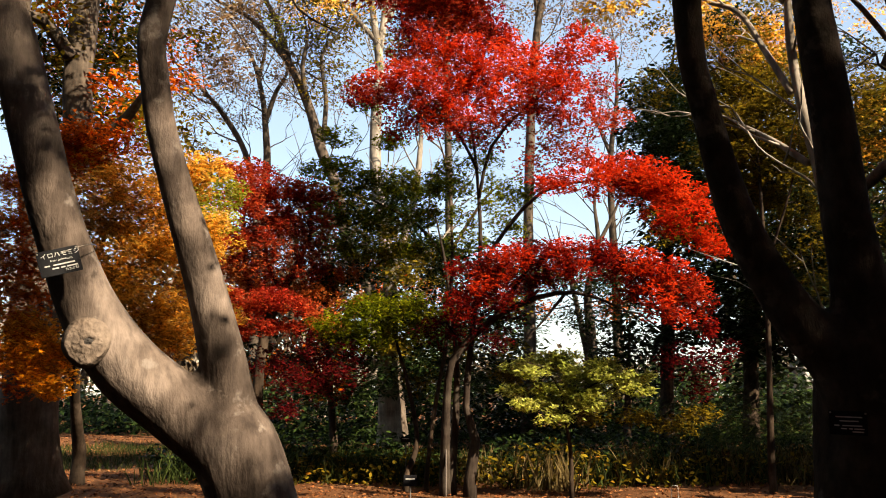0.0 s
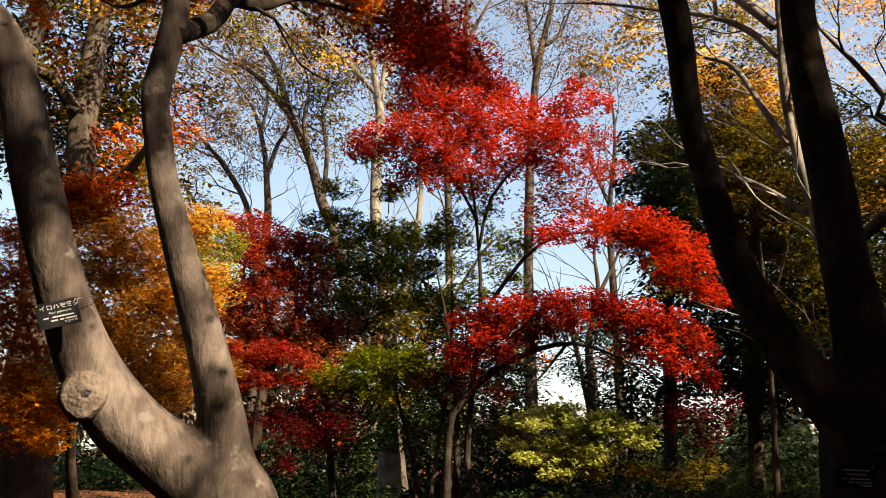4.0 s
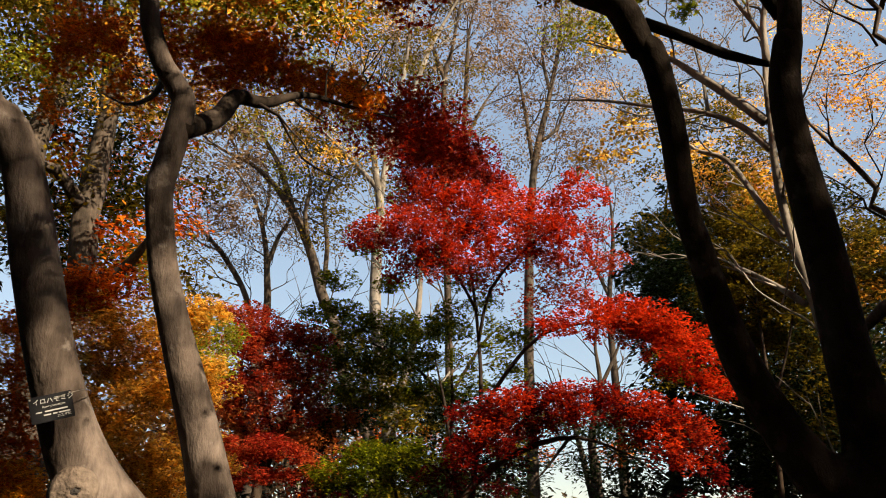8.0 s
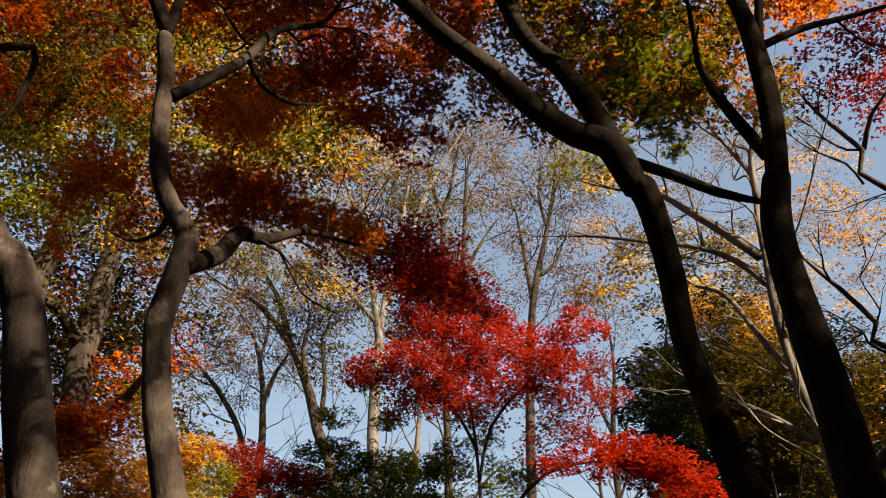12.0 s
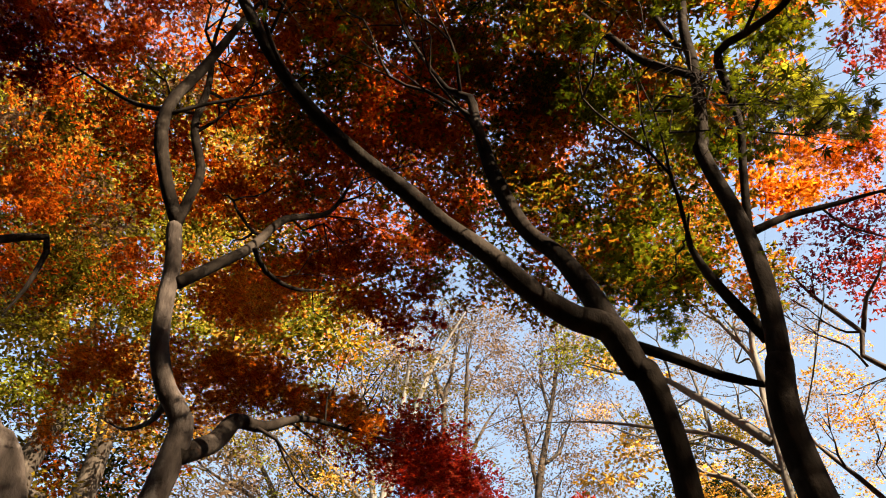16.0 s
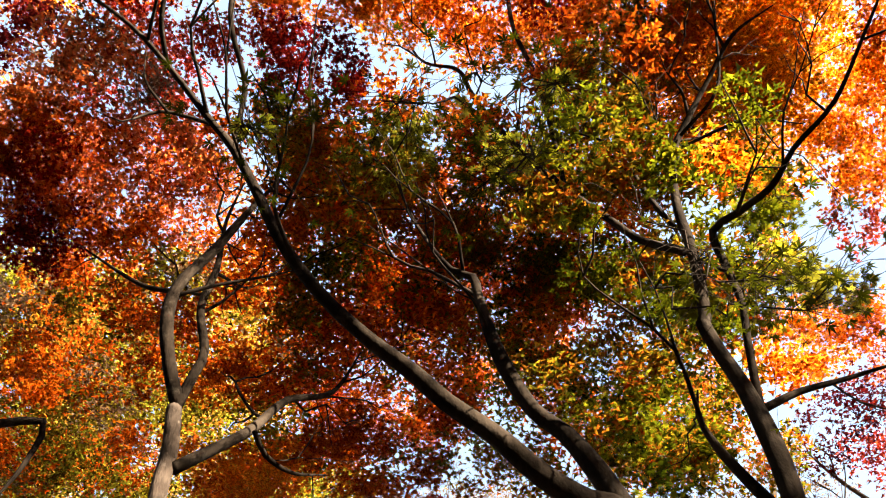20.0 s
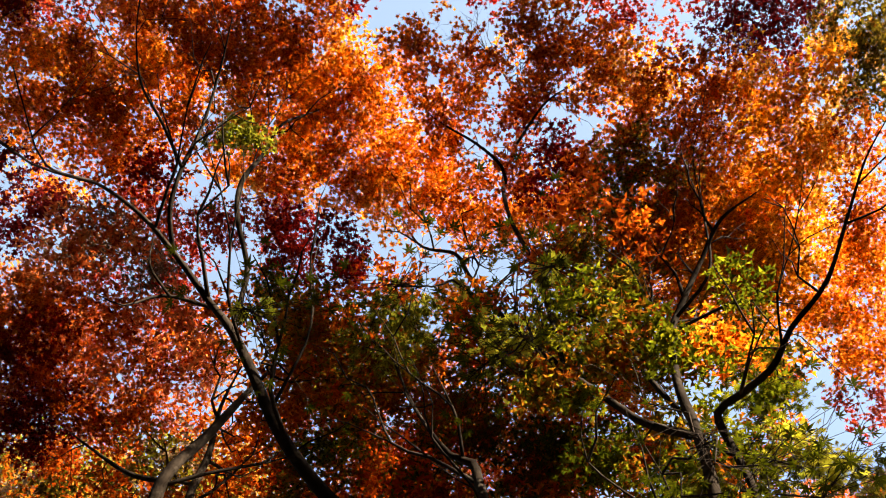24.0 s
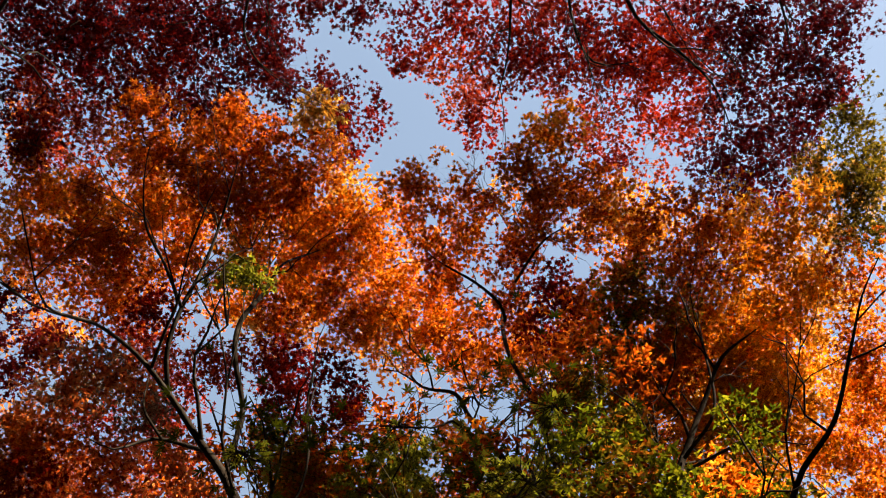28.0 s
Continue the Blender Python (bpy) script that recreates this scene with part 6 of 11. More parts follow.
bough(maple_a, sk_a, [(-4.63, 4.75, 8.30, 0.314), (-2.73, 4.03, 7.40, 0.341), (-2.49, 4.57, 8.15, 0.340), (-3.34, 5.52, 8.32, 0.345), (-3.70, 5.25, 7.28, 0.298), (-2.60, 5.91, 7.62, 0.295), (-5.37, 7.71, 8.11, 0.488), (-4.08, 6.54, 7.39, 0.496), (-3.76, 8.19, 8.28, 0.527), (-1.66, 6.87, 7.53, 0.475)], "lime", "yellow-green leaves of the crown behind", 358, 1.2, 0.06999999999999999, "trident")
bough(maple_a, sk_a, [(-3.62, 4.26, 7.82, 0.310), (-3.09, 4.19, 8.27, 0.283), (-2.32, 3.99, 7.36, 0.338), (-3.99, 4.29, 7.47, 0.355), (-2.98, 5.00, 7.98, 0.382), (-1.34, 4.49, 7.23, 0.298), (-3.39, 5.22, 7.20, 0.334), (-1.62, 5.28, 7.63, 0.398), (-4.73, 6.61, 7.33, 0.439), (-3.64, 6.17, 7.63, 0.332)], "dry", "tan leaves of the crown behind", 359, 1.2, 0.06999999999999999, "trident")
bough(maple_b, sk_b, [(-1.28, 2.95, 7.43, 0.253), (0.42, 2.79, 7.36, 0.239), (0.83, 3.13, 7.44, 0.331), (1.18, 2.76, 7.48, 0.308), (2.09, 2.58, 6.68, 0.323), (-0.64, 3.23, 7.31, 0.293), (-0.37, 3.09, 7.04, 0.311), (0.28, 3.87, 7.58, 0.260), (0.87, 3.66, 7.58, 0.329), (1.87, 3.62, 7.67, 0.255), (-0.15, 3.80, 6.68, 0.273), (1.25, 4.23, 7.64, 0.261), (2.21, 4.57, 7.70, 0.404), (-1.61, 5.12, 7.73, 0.403), (-0.26, 4.62, 6.73, 0.266), (0.67, 4.34, 6.85, 0.334), (2.52, 4.34, 6.73, 0.277), (0.68, 5.93, 6.64, 0.278), (2.08, 6.67, 7.62, 0.481), (2.82, 6.59, 7.57, 0.325)], "mixed", "half-turned leaves over the limbs", 360, 1.5, 0.066, "trident")
bough(maple_b, sk_b, [(0.26, 2.42, 6.55, 0.246), (0.90, 2.78, 6.95, 0.192), (1.56, 3.20, 7.46, 0.255), (2.12, 2.70, 6.69, 0.282), (-0.64, 3.17, 6.63, 0.266), (-0.00, 3.32, 6.76, 0.210), (1.21, 3.44, 7.24, 0.206), (1.87, 4.03, 7.41, 0.224), (-0.11, 3.75, 6.59, 0.286), (0.64, 3.73, 6.59, 0.215), (2.17, 3.74, 6.70, 0.302), (0.43, 4.69, 6.79, 0.326), (1.31, 4.68, 7.03, 0.249), (1.83, 4.62, 6.59, 0.266), (-1.46, 5.59, 6.79, 0.344), (0.39, 5.20, 6.63, 0.332), (2.81, 6.74, 7.57, 0.390)], "green", "green leaves over the limbs", 361, 1.5, 0.066, "trident")
bough(maple_b, sk_b, [(0.92, 1.61, 5.02, 0.163), (0.50, 1.97, 4.92, 0.140), (0.79, 1.81, 4.87, 0.163), (1.95, 2.28, 5.49, 0.180), (1.15, 2.94, 5.73, 0.220), (1.31, 2.46, 5.23, 0.178), (0.58, 2.99, 4.86, 0.160), (1.21, 3.65, 5.56, 0.258), (1.28, 3.13, 5.07, 0.227), (1.60, 3.11, 4.85, 0.181), (0.95, 3.43, 4.76, 0.167), (1.45, 4.17, 5.53, 0.314), (1.83, 4.14, 5.57, 0.272), (0.83, 4.55, 5.36, 0.265), (1.22, 4.07, 5.16, 0.266), (1.57, 4.16, 5.27, 0.311), (1.56, 3.78, 4.87, 0.221), (2.53, 4.86, 5.76, 0.330)], "mixed", "half-turned leaves round the right stem", 362, 1.6, 0.060000000000000005, "trident")
bough(maple_b, sk_b, [(0.79, 1.94, 5.81, 0.217), (0.89, 1.63, 5.25, 0.136), (1.61, 1.59, 5.30, 0.163), (0.77, 2.20, 5.95, 0.152), (1.09, 1.71, 4.89, 0.154), (1.76, 2.17, 5.56, 0.181), (1.55, 2.63, 5.56, 0.227), (1.55, 2.09, 4.83, 0.128), (0.91, 2.94, 5.53, 0.175), (1.04, 2.86, 5.62, 0.228), (1.55, 3.33, 5.92, 0.256), (1.81, 2.70, 5.20, 0.220), (1.00, 4.29, 5.98, 0.276), (1.32, 3.77, 5.41, 0.197), (1.46, 3.72, 5.38, 0.172), (2.09, 4.20, 5.88, 0.254), (1.52, 3.66, 4.84, 0.209)], "green", "green leaves round the right stem", 363, 1.5, 0.060000000000000005, "trident")
bough(maple_b, sk_b, [(1.75, 2.65, 6.68, 0.254), (1.85, 2.28, 6.05, 0.222), (2.22, 2.53, 6.14, 0.219), (1.35, 3.23, 6.97, 0.276), (0.84, 3.57, 6.69, 0.279), (2.50, 4.15, 7.10, 0.320), (2.46, 3.38, 6.54, 0.235), (2.55, 4.11, 6.02, 0.300), (1.06, 5.04, 6.46, 0.257), (1.66, 5.77, 6.71, 0.360), (2.37, 6.17, 7.13, 0.375), (2.67, 6.00, 7.18, 0.337), (3.08, 5.67, 6.57, 0.272)], "orange", "orange leaves beyond the right stem", 364, 1.7, 0.06999999999999999, "trident")
bough(maple_b, sk_b, [(-1.31, 3.29, 6.69, 0.235), (-0.77, 2.80, 6.33, 0.268), (0.01, 3.26, 7.02, 0.328), (0.13, 3.53, 6.97, 0.248), (1.14, 3.49, 6.82, 0.307), (-1.27, 4.24, 7.10, 0.303), (-0.01, 3.76, 6.42, 0.209), (0.33, 3.57, 6.10, 0.206), (0.90, 3.69, 6.66, 0.328), (1.21, 4.01, 6.96, 0.312), (1.74, 3.40, 6.24, 0.302), (2.54, 4.14, 6.90, 0.303), (-1.30, 5.14, 7.12, 0.378), (-0.76, 3.92, 6.28, 0.332), (0.93, 4.86, 6.73, 0.363), (1.99, 4.91, 6.81, 0.308), (0.10, 5.00, 6.56, 0.297), (0.97, 5.08, 6.25, 0.243)], "rust", "rust leaves over the limbs", 365, 1.6, 0.06999999999999999, "trident")
bough(maple_a, sk_a, [(-4.69, 5.11, 8.39, 0.401), (-3.48, 4.43, 7.47, 0.301), (-2.79, 4.34, 7.25, 0.328), (-2.41, 4.17, 7.51, 0.277), (-1.86, 4.35, 7.62, 0.334), (-4.87, 5.43, 8.28, 0.330), (-3.86, 5.78, 8.29, 0.462), (-2.87, 5.54, 8.20, 0.389), (-2.22, 5.15, 7.26, 0.393), (-5.03, 6.26, 8.14, 0.495), (-4.20, 6.56, 8.05, 0.491), (-3.21, 6.10, 7.98, 0.340), (-2.75, 6.78, 8.38, 0.499), (-4.60, 6.75, 7.27, 0.338), (-4.16, 6.30, 7.37, 0.489), (-3.98, 7.54, 8.11, 0.551), (-3.43, 7.65, 8.33, 0.381)], "olive", "olive leaves of the crown behind", 366, 1.4, 0.06999999999999999, "trident")
bough(maple_b, sk_b, [(2.32, 2.68, 9.64, 0.415), (2.70, 2.29, 8.92, 0.284), (3.29, 2.34, 9.09, 0.303), (3.73, 2.49, 8.79, 0.308), (2.49, 2.89, 8.93, 0.420), (4.47, 3.12, 9.61, 0.492), (3.04, 3.68, 9.00, 0.429), (3.66, 3.49, 8.80, 0.326), (4.65, 3.94, 9.19, 0.346)], "amber", "amber leaves of the crown behind", 367, 1.4, 0.06999999999999999, "trident")
bough(maple_b, sk_b, [(2.17, 3.53, 6.40, 0.226), (2.14, 4.14, 6.65, 0.295), (1.46, 5.44, 6.91, 0.281), (2.37, 4.71, 6.21, 0.244)], "orange", "orange leaves beyond the right stem", 368, 1.3, 0.06999999999999999, "trident")
bough(maple_b, sk_b, [(-3.12, 0.84, 8.72, 0.364), (-1.20, 1.05, 8.90, 0.354), (-4.11, 2.12, 9.58, 0.389), (-1.05, 1.56, 8.64, 0.266), (-0.50, 0.92, 9.31, 0.312), (0.91, 0.93, 9.75, 0.276), (1.81, 1.05, 9.22, 0.403), (-0.40, 2.01, 8.92, 0.349), (0.20, 2.46, 9.16, 0.359), (0.89, 2.23, 9.24, 0.414), (1.37, 2.22, 8.78, 0.267)], "orange", "orange leaves high in the crown", 369, 1.2, 0.065, "trident")
bough(maple_b, sk_b, [(-3.98, 0.05, 9.57, 0.291), (-4.05, 1.04, 9.70, 0.305), (-3.50, 0.91, 9.58, 0.338), (-2.85, 0.73, 9.62, 0.379), (-1.22, 0.98, 8.66, 0.259), (-2.80, 1.76, 9.22, 0.357), (-1.96, 1.87, 9.75, 0.338), (-1.57, 1.67, 9.72, 0.436)], "rust", "rust leaves high in the crown", 370, 1.2, 0.065, "trident")
bough(maple_b, sk_b, [(2.26, 1.13, 9.21, 0.327), (2.94, 1.02, 9.06, 0.353), (2.65, 2.67, 9.30, 0.374), (3.50, 2.35, 8.61, 0.304)], "amber", "amber leaves high in the crown", 371, 1.2, 0.065, "trident")
# orange, scarlet and rose tones stand in for sunlight the boughs above block
bough(maple_a, sk_a, [(-1.66, 4.18, 4.52, 0.204), (-1.44, 4.31, 4.56, 0.228), (-1.17, 4.21, 4.40, 0.208), (-0.99, 4.40, 4.43, 0.213), (-0.82, 4.60, 4.42, 0.207), (-0.60, 4.40, 4.29, 0.175), (-2.25, 4.21, 4.63, 0.202), (-2.30, 4.03, 4.36, 0.182), (-2.08, 4.23, 4.50, 0.186), (-1.84, 4.08, 4.10, 0.151), (-2.28, 3.96, 3.95, 0.151), (-1.45, 4.46, 4.39, 0.149), (-1.54, 4.25, 4.12, 0.142), (-1.45, 4.10, 5.02, 0.210), (-1.38, 4.56, 5.25, 0.228), (-1.29, 4.56, 5.58, 0.209), (-1.78, 4.12, 4.70, 0.150)], "orange", "orange-brown leaves in flat sprays", 400, 3.3, 0.044, "star", 0.61)
bough(maple_a, sk_a, [(-1.28, 4.02, 4.39, 0.160), (-1.07, 4.41, 4.49, 0.170), (-0.82, 4.37, 4.32, 0.154), (-1.41, 3.98, 4.41, 0.139), (-0.65, 4.25, 4.16, 0.127), (-0.50, 4.22, 4.09, 0.125), (-1.18, 4.36, 4.54, 0.136), (-1.66, 3.95, 4.30, 0.118)], "orange", "orange leaves toned bright as if sunlit", 401, 3.2, 0.044, "star", 0.61)
bough(maple_a, sk_a, [(-0.43, 5.05, 4.60, 0.211), (-0.17, 5.00, 4.52, 0.207), (0.04, 4.73, 4.27, 0.160), (-0.53, 4.95, 4.30, 0.191), (-0.28, 4.85, 4.20, 0.186), (-0.04, 5.00, 4.19, 0.178), (0.16, 5.03, 4.11, 0.142), (-0.72, 4.76, 4.33, 0.163), (-0.32, 4.73, 4.29, 0.161), (-0.09, 5.08, 4.37, 0.158)], "scarlet", "red leaves on drooping twigs", 402, 2.9, 0.044, "star", 0.79)
bough(maple_a, sk_a, [(-0.04, 4.88, 4.08, 0.138), (0.16, 4.98, 4.04, 0.117), (-0.16, 4.94, 4.16, 0.129), (0.25, 4.94, 3.91, 0.080), (0.04, 4.97, 3.99, 0.104)], "pink", "crimson tips toned bright as if sunlit", 403, 3.2, 0.044, "star", 0.79)

# ---------------------------------------------------------------- the big trees on the far side of the path
zelkova_d = thing("tree", -5.56, 10.97, 0, "big old tree with rough dark bark and turning yellow leaves", "tree")
limbs = []
limbs.append(("trunk", [(-5.56, 10.97, 0.15, 0.512), (-5.59, 10.95, 0.44, 0.419), (-5.64, 10.89, 1.49, 0.378), (-5.65, 10.85, 2.64, 0.313), (-5.55, 10.87, 3.85, 0.248), (-5.37, 10.94, 4.87, 0.213), (-5.35, 10.93, 5.72, 0.199), (-5.38, 10.91, 6.06, 0.195), (-5.36, 10.90, 6.80, 0.200), (-5.31, 10.90, 7.60, 0.178), (-5.30, 10.90, 7.90, 0.171), (-5.36, 10.85, 8.73, 0.149), (-5.51, 10.76, 9.83, 0.127), (-5.62, 10.68, 10.93, 0.112), (-5.95, 10.47, 12.63, 0.093), (-6.32, 10.22, 14.42, 0.071), (-6.79, 9.90, 15.83, 0.044)]))
limbs.append(("limb", [(-5.60, 10.84, 2.88, 0.196), (-5.70, 10.72, 3.66, 0.177), (-5.89, 10.45, 5.87, 0.171), (-6.02, 10.29, 7.07, 0.175), (-5.86, 10.32, 7.95, 0.163), (-5.81, 10.28, 9.05, 0.133), (-5.77, 10.28, 8.78, 0.118), (-5.78, 10.21, 9.89, 0.085), (-6.12, 9.93, 11.20, 0.060), (-6.91, 9.30, 12.62, 0.052), (-7.33, 8.93, 12.68, 0.041), (-7.96, 8.30, 13.41, 0.026)]))
limbs.append(("limb", [(-5.16, 10.83, 5.13, 0.122), (-4.70, 10.69, 5.21, 0.089), (-4.31, 10.45, 5.46, 0.071), (-4.06, 10.22, 5.70, 0.047)]))
limbs.append(("limb", [(-5.31, 10.76, 8.66, 0.120), (-5.15, 10.73, 9.81, 0.098), (-5.06, 10.69, 10.80, 0.081), (-4.85, 10.66, 12.35, 0.065), (-4.67, 10.63, 14.12, 0.059), (-4.81, 10.45, 16.10, 0.039)]))
limbs.append(("limb", [(-5.42, 10.71, 6.34, 0.110), (-5.66, 10.34, 6.72, 0.091), (-5.87, 10.09, 6.73, 0.065), (-6.07, 9.77, 6.97, 0.040)]))
sk_d = wood(zelkova_d, limbs, BARK_GREY, 16, 0.2, 0.05)
crown(zelkova_d, sk_d, [(-6.28, 7.91, 11.19, 1.108), (-5.49, 7.60, 11.90, 1.108), (-5.96, 9.25, 10.16, 1.108), (-6.42, 9.61, 9.41, 0.806), (-3.22, 10.66, 9.98, 0.705), (-2.36, 10.74, 10.16, 0.605), (-5.30, 8.74, 11.06, 1.008), (-4.03, 10.37, 10.00, 0.705), (-6.31, 7.10, 11.79, 1.008), (-4.61, 8.44, 11.67, 0.907), (-3.53, 8.00, 12.43, 1.008), (-4.89, 10.14, 9.83, 0.605), (-6.20, 10.34, 8.61, 0.605)], "lime", shape='broad', size=0.1, cover=0.97, spray=0.4, label='yellow and green leaves', bark_mat=None, seed=180)
crown(zelkova_d, sk_d, [(-2.69, 8.09, 8.13, 0.466), (-2.27, 8.36, 7.95, 0.466), (-1.75, 8.30, 8.19, 0.466), (-1.37, 8.09, 8.52, 0.466), (-2.47, 7.79, 8.56, 0.466), (-1.96, 7.77, 8.74, 0.466), (-2.96, 7.59, 8.59, 0.466), (-1.68, 8.54, 7.89, 0.389), (-1.22, 8.54, 7.99, 0.311)], "mixed", shape='oval', size=0.1, cover=1.23, spray=0.35, label='shaded yellow-brown leaves', seed=181)
crown(zelkova_d, sk_d, [(-6.21, 8.15, 12.46, 1.188), (-3.98, 8.58, 13.14, 0.972), (-4.62, 10.08, 11.60, 1.080), (-6.40, 9.82, 10.86, 0.972), (-3.50, 9.24, 12.78, 0.864), (-3.78, 9.97, 12.05, 0.972), (-6.80, 10.16, 10.19, 0.864), (-3.64, 11.10, 10.91, 0.972), (-2.56, 11.42, 10.89, 0.864), (-6.12, 9.23, 11.62, 0.972)], "gold", shape='broad', size=0.1, cover=0.88, spray=0.4, label='golden and yellow-green leaves', seed=182)
crown(zelkova_d, sk_d, [(-5.72, 12.78, 7.16, 0.761), (-5.74, 12.77, 6.23, 0.745), (-5.24, 12.98, 6.31, 0.533), (-6.71, 12.29, 6.85, 0.647), (-5.50, 12.87, 7.73, 0.772), (-4.55, 13.24, 6.41, 0.534), (-4.44, 13.28, 7.93, 0.554)], "olive", shape='broad', size=0.09, cover=0.61, spray=0.4, label='thin brownish leaves', seed=183)

# ---------------------------------------------------------------- the tall bare trees in the distance
bare_f1 = thing("bare_tree", -1.35, 22.96, 0, "tall leaning grey tree, almost bare", "tree", "tall trees behind")
limbs = []
limbs.append(("trunk", [(-1.35, 22.96, -0.06, 0.443), (-1.35, 22.96, 0.25, 0.372), (-1.54, 22.95, 2.44, 0.262), (-1.97, 22.92, 4.16, 0.182), (-2.40, 22.87, 4.91, 0.166), (-2.83, 22.83, 5.92, 0.167), (-3.20, 22.78, 7.63, 0.186), (-3.69, 22.70, 8.81, 0.170), (-4.06, 22.64, 10.07, 0.171), (-4.64, 22.53, 11.34, 0.155), (-5.24, 22.39, 12.16, 0.129), (-5.92, 22.22, 12.81, 0.103), (-6.73, 21.99, 13.16, 0.077), (-7.49, 21.75, 13.64, 0.053), (-8.04, 21.55, 14.34, 0.036)]))
limbs.append(("limb", [(-4.69, 22.52, 11.44, 0.103), (-5.10, 22.43, 12.73, 0.095), (-5.46, 22.34, 13.44, 0.078), (-5.86, 22.24, 14.12, 0.073), (-6.11, 22.17, 15.13, 0.046)]))
limbs.append(("limb", [(-3.64, 22.71, 8.67, 0.085), (-3.57, 22.72, 10.29, 0.069), (-3.73, 22.70, 11.74, 0.061), (-3.23, 22.77, 12.53, 0.044), (-2.63, 22.85, 13.61, 0.028)]))
limbs.append(("limb", [(-4.10, 22.63, 10.16, 0.077), (-4.23, 22.23, 11.17, 0.068), (-4.04, 21.91, 12.11, 0.051), (-4.26, 21.58, 12.85, 0.034)]))
sk_bare_f1 = wood(bare_f1, limbs, BARK_GREY, 10, 0.3, 0.04)
sk_bare_f1 = np.vstack([sk_bare_f1, ramify(bare_f1, limbs, BARK_GREY, 663, 0.75, 2.4, 0.3, 0.028)])
crown(bare_f1, sk_bare_f1, [(-4.08, 22.64, 13.71, 1.125), (-3.49, 22.73, 12.53, 0.918), (-4.37, 22.58, 12.66, 0.736), (-4.81, 22.49, 14.05, 0.754), (-3.44, 22.74, 11.55, 0.542)], "olive", shape='oval', size=0.15, cover=0.79, spray=0.6, label='last yellow leaves', seed=184)
bare_f2 = thing("bare_tree", -5.93, 25.31, 0, "slim grey tree with bare spreading limbs", "tree", "tall trees behind")
limbs = []
limbs.append(("trunk", [(-5.93, 25.31, -0.06, 0.288), (-5.93, 25.31, 0.25, 0.242), (-6.04, 25.29, 2.90, 0.199), (-6.08, 25.28, 6.39, 0.158), (-5.89, 25.32, 8.71, 0.142), (-5.98, 25.30, 10.28, 0.133), (-6.14, 25.26, 11.47, 0.115), (-6.54, 25.16, 12.86, 0.087), (-7.41, 24.92, 14.19, 0.058), (-8.26, 24.65, 15.04, 0.030)]))
limbs.append(("limb", [(-6.00, 25.30, 10.58, 0.095), (-5.67, 25.37, 11.72, 0.077), (-5.36, 25.44, 12.36, 0.058), (-5.54, 25.40, 13.17, 0.029)]))
limbs.append(("limb", [(-6.09, 25.28, 6.58, 0.111), (-6.47, 25.18, 9.06, 0.103), (-7.24, 24.97, 10.56, 0.094), (-8.16, 24.69, 11.64, 0.075), (-8.87, 24.44, 12.33, 0.056), (-9.26, 24.30, 13.26, 0.037)]))
limbs.append(("limb", [(-6.27, 25.23, 12.07, 0.058), (-6.10, 25.27, 13.32, 0.049), (-6.34, 25.22, 14.55, 0.029)]))
limbs.append(("limb", [(-7.48, 24.90, 8.39, 0.083), (-8.12, 24.70, 9.30, 0.074), (-8.58, 24.54, 10.02, 0.055)]))
sk_bare_f2 = wood(bare_f2, limbs, BARK_GREY, 10, 0.3, 0.04)
sk_bare_f2 = np.vstack([sk_bare_f2, ramify(bare_f2, limbs, BARK_GREY, 664, 0.75, 2.4, 0.3, 0.028)])
crown(bare_f2, sk_bare_f2, [(-7.72, 24.83, 13.32, 1.439), (-8.15, 24.69, 11.44, 1.202), (-6.67, 25.13, 13.67, 1.240), (-8.39, 24.61, 9.65, 1.177), (-5.13, 25.49, 11.97, 1.009), (-6.95, 25.06, 11.79, 1.208)], "dry", shape='oval', size=0.12, cover=0.28, spray=0.7, label='sparse tan leaves', twigs=1.0, seed=185)
bare_f3 = thing("bare_tree", -1.25, 18.96, 0, "pale-barked tall tree with many upright limbs", "tree", "tall trees behind")
limbs = []
limbs.append(("trunk", [(-1.25, 18.96, -0.06, 0.366), (-1.25, 18.96, 0.25, 0.307), (-1.25, 18.96, 0.57, 0.292), (-1.29, 18.96, 1.61, 0.255), (-1.33, 18.95, 2.82, 0.231), (-1.29, 18.96, 4.19, 0.179), (-1.54, 18.94, 5.88, 0.161), (-1.68, 18.93, 7.03, 0.162), (-1.70, 18.92, 8.22, 0.164), (-1.62, 18.93, 9.74, 0.145), (-1.72, 18.92, 10.51, 0.135), (-1.87, 18.91, 11.69, 0.107), (-1.95, 18.90, 12.52, 0.078), (-2.28, 18.86, 14.38, 0.049)]))
limbs.append(("limb", [(-1.32, 18.95, 4.19, 0.124), (-1.00, 18.97, 5.17, 0.104), (-0.69, 18.99, 6.47, 0.092), (-0.56, 18.99, 7.94, 0.071), (-0.64, 18.99, 9.30, 0.043)]))
limbs.append(("limb", [(-1.65, 18.93, 10.02, 0.089), (-1.43, 19.10, 11.96, 0.078), (-1.08, 19.28, 14.26, 0.073), (-0.87, 19.43, 16.54, 0.051), (-0.78, 19.48, 17.42, 0.036)]))
limbs.append(("limb", [(-1.77, 18.92, 10.51, 0.075), (-2.31, 18.86, 11.15, 0.061), (-2.93, 18.77, 11.79, 0.046), (-3.40, 18.69, 12.27, 0.031)]))
limbs.append(("limb", [(-1.48, 19.95, 11.53, 0.096), (-0.70, 19.99, 14.54, 0.084), (-0.11, 20.00, 16.15, 0.069), (0.98, 19.98, 18.29, 0.038)]))
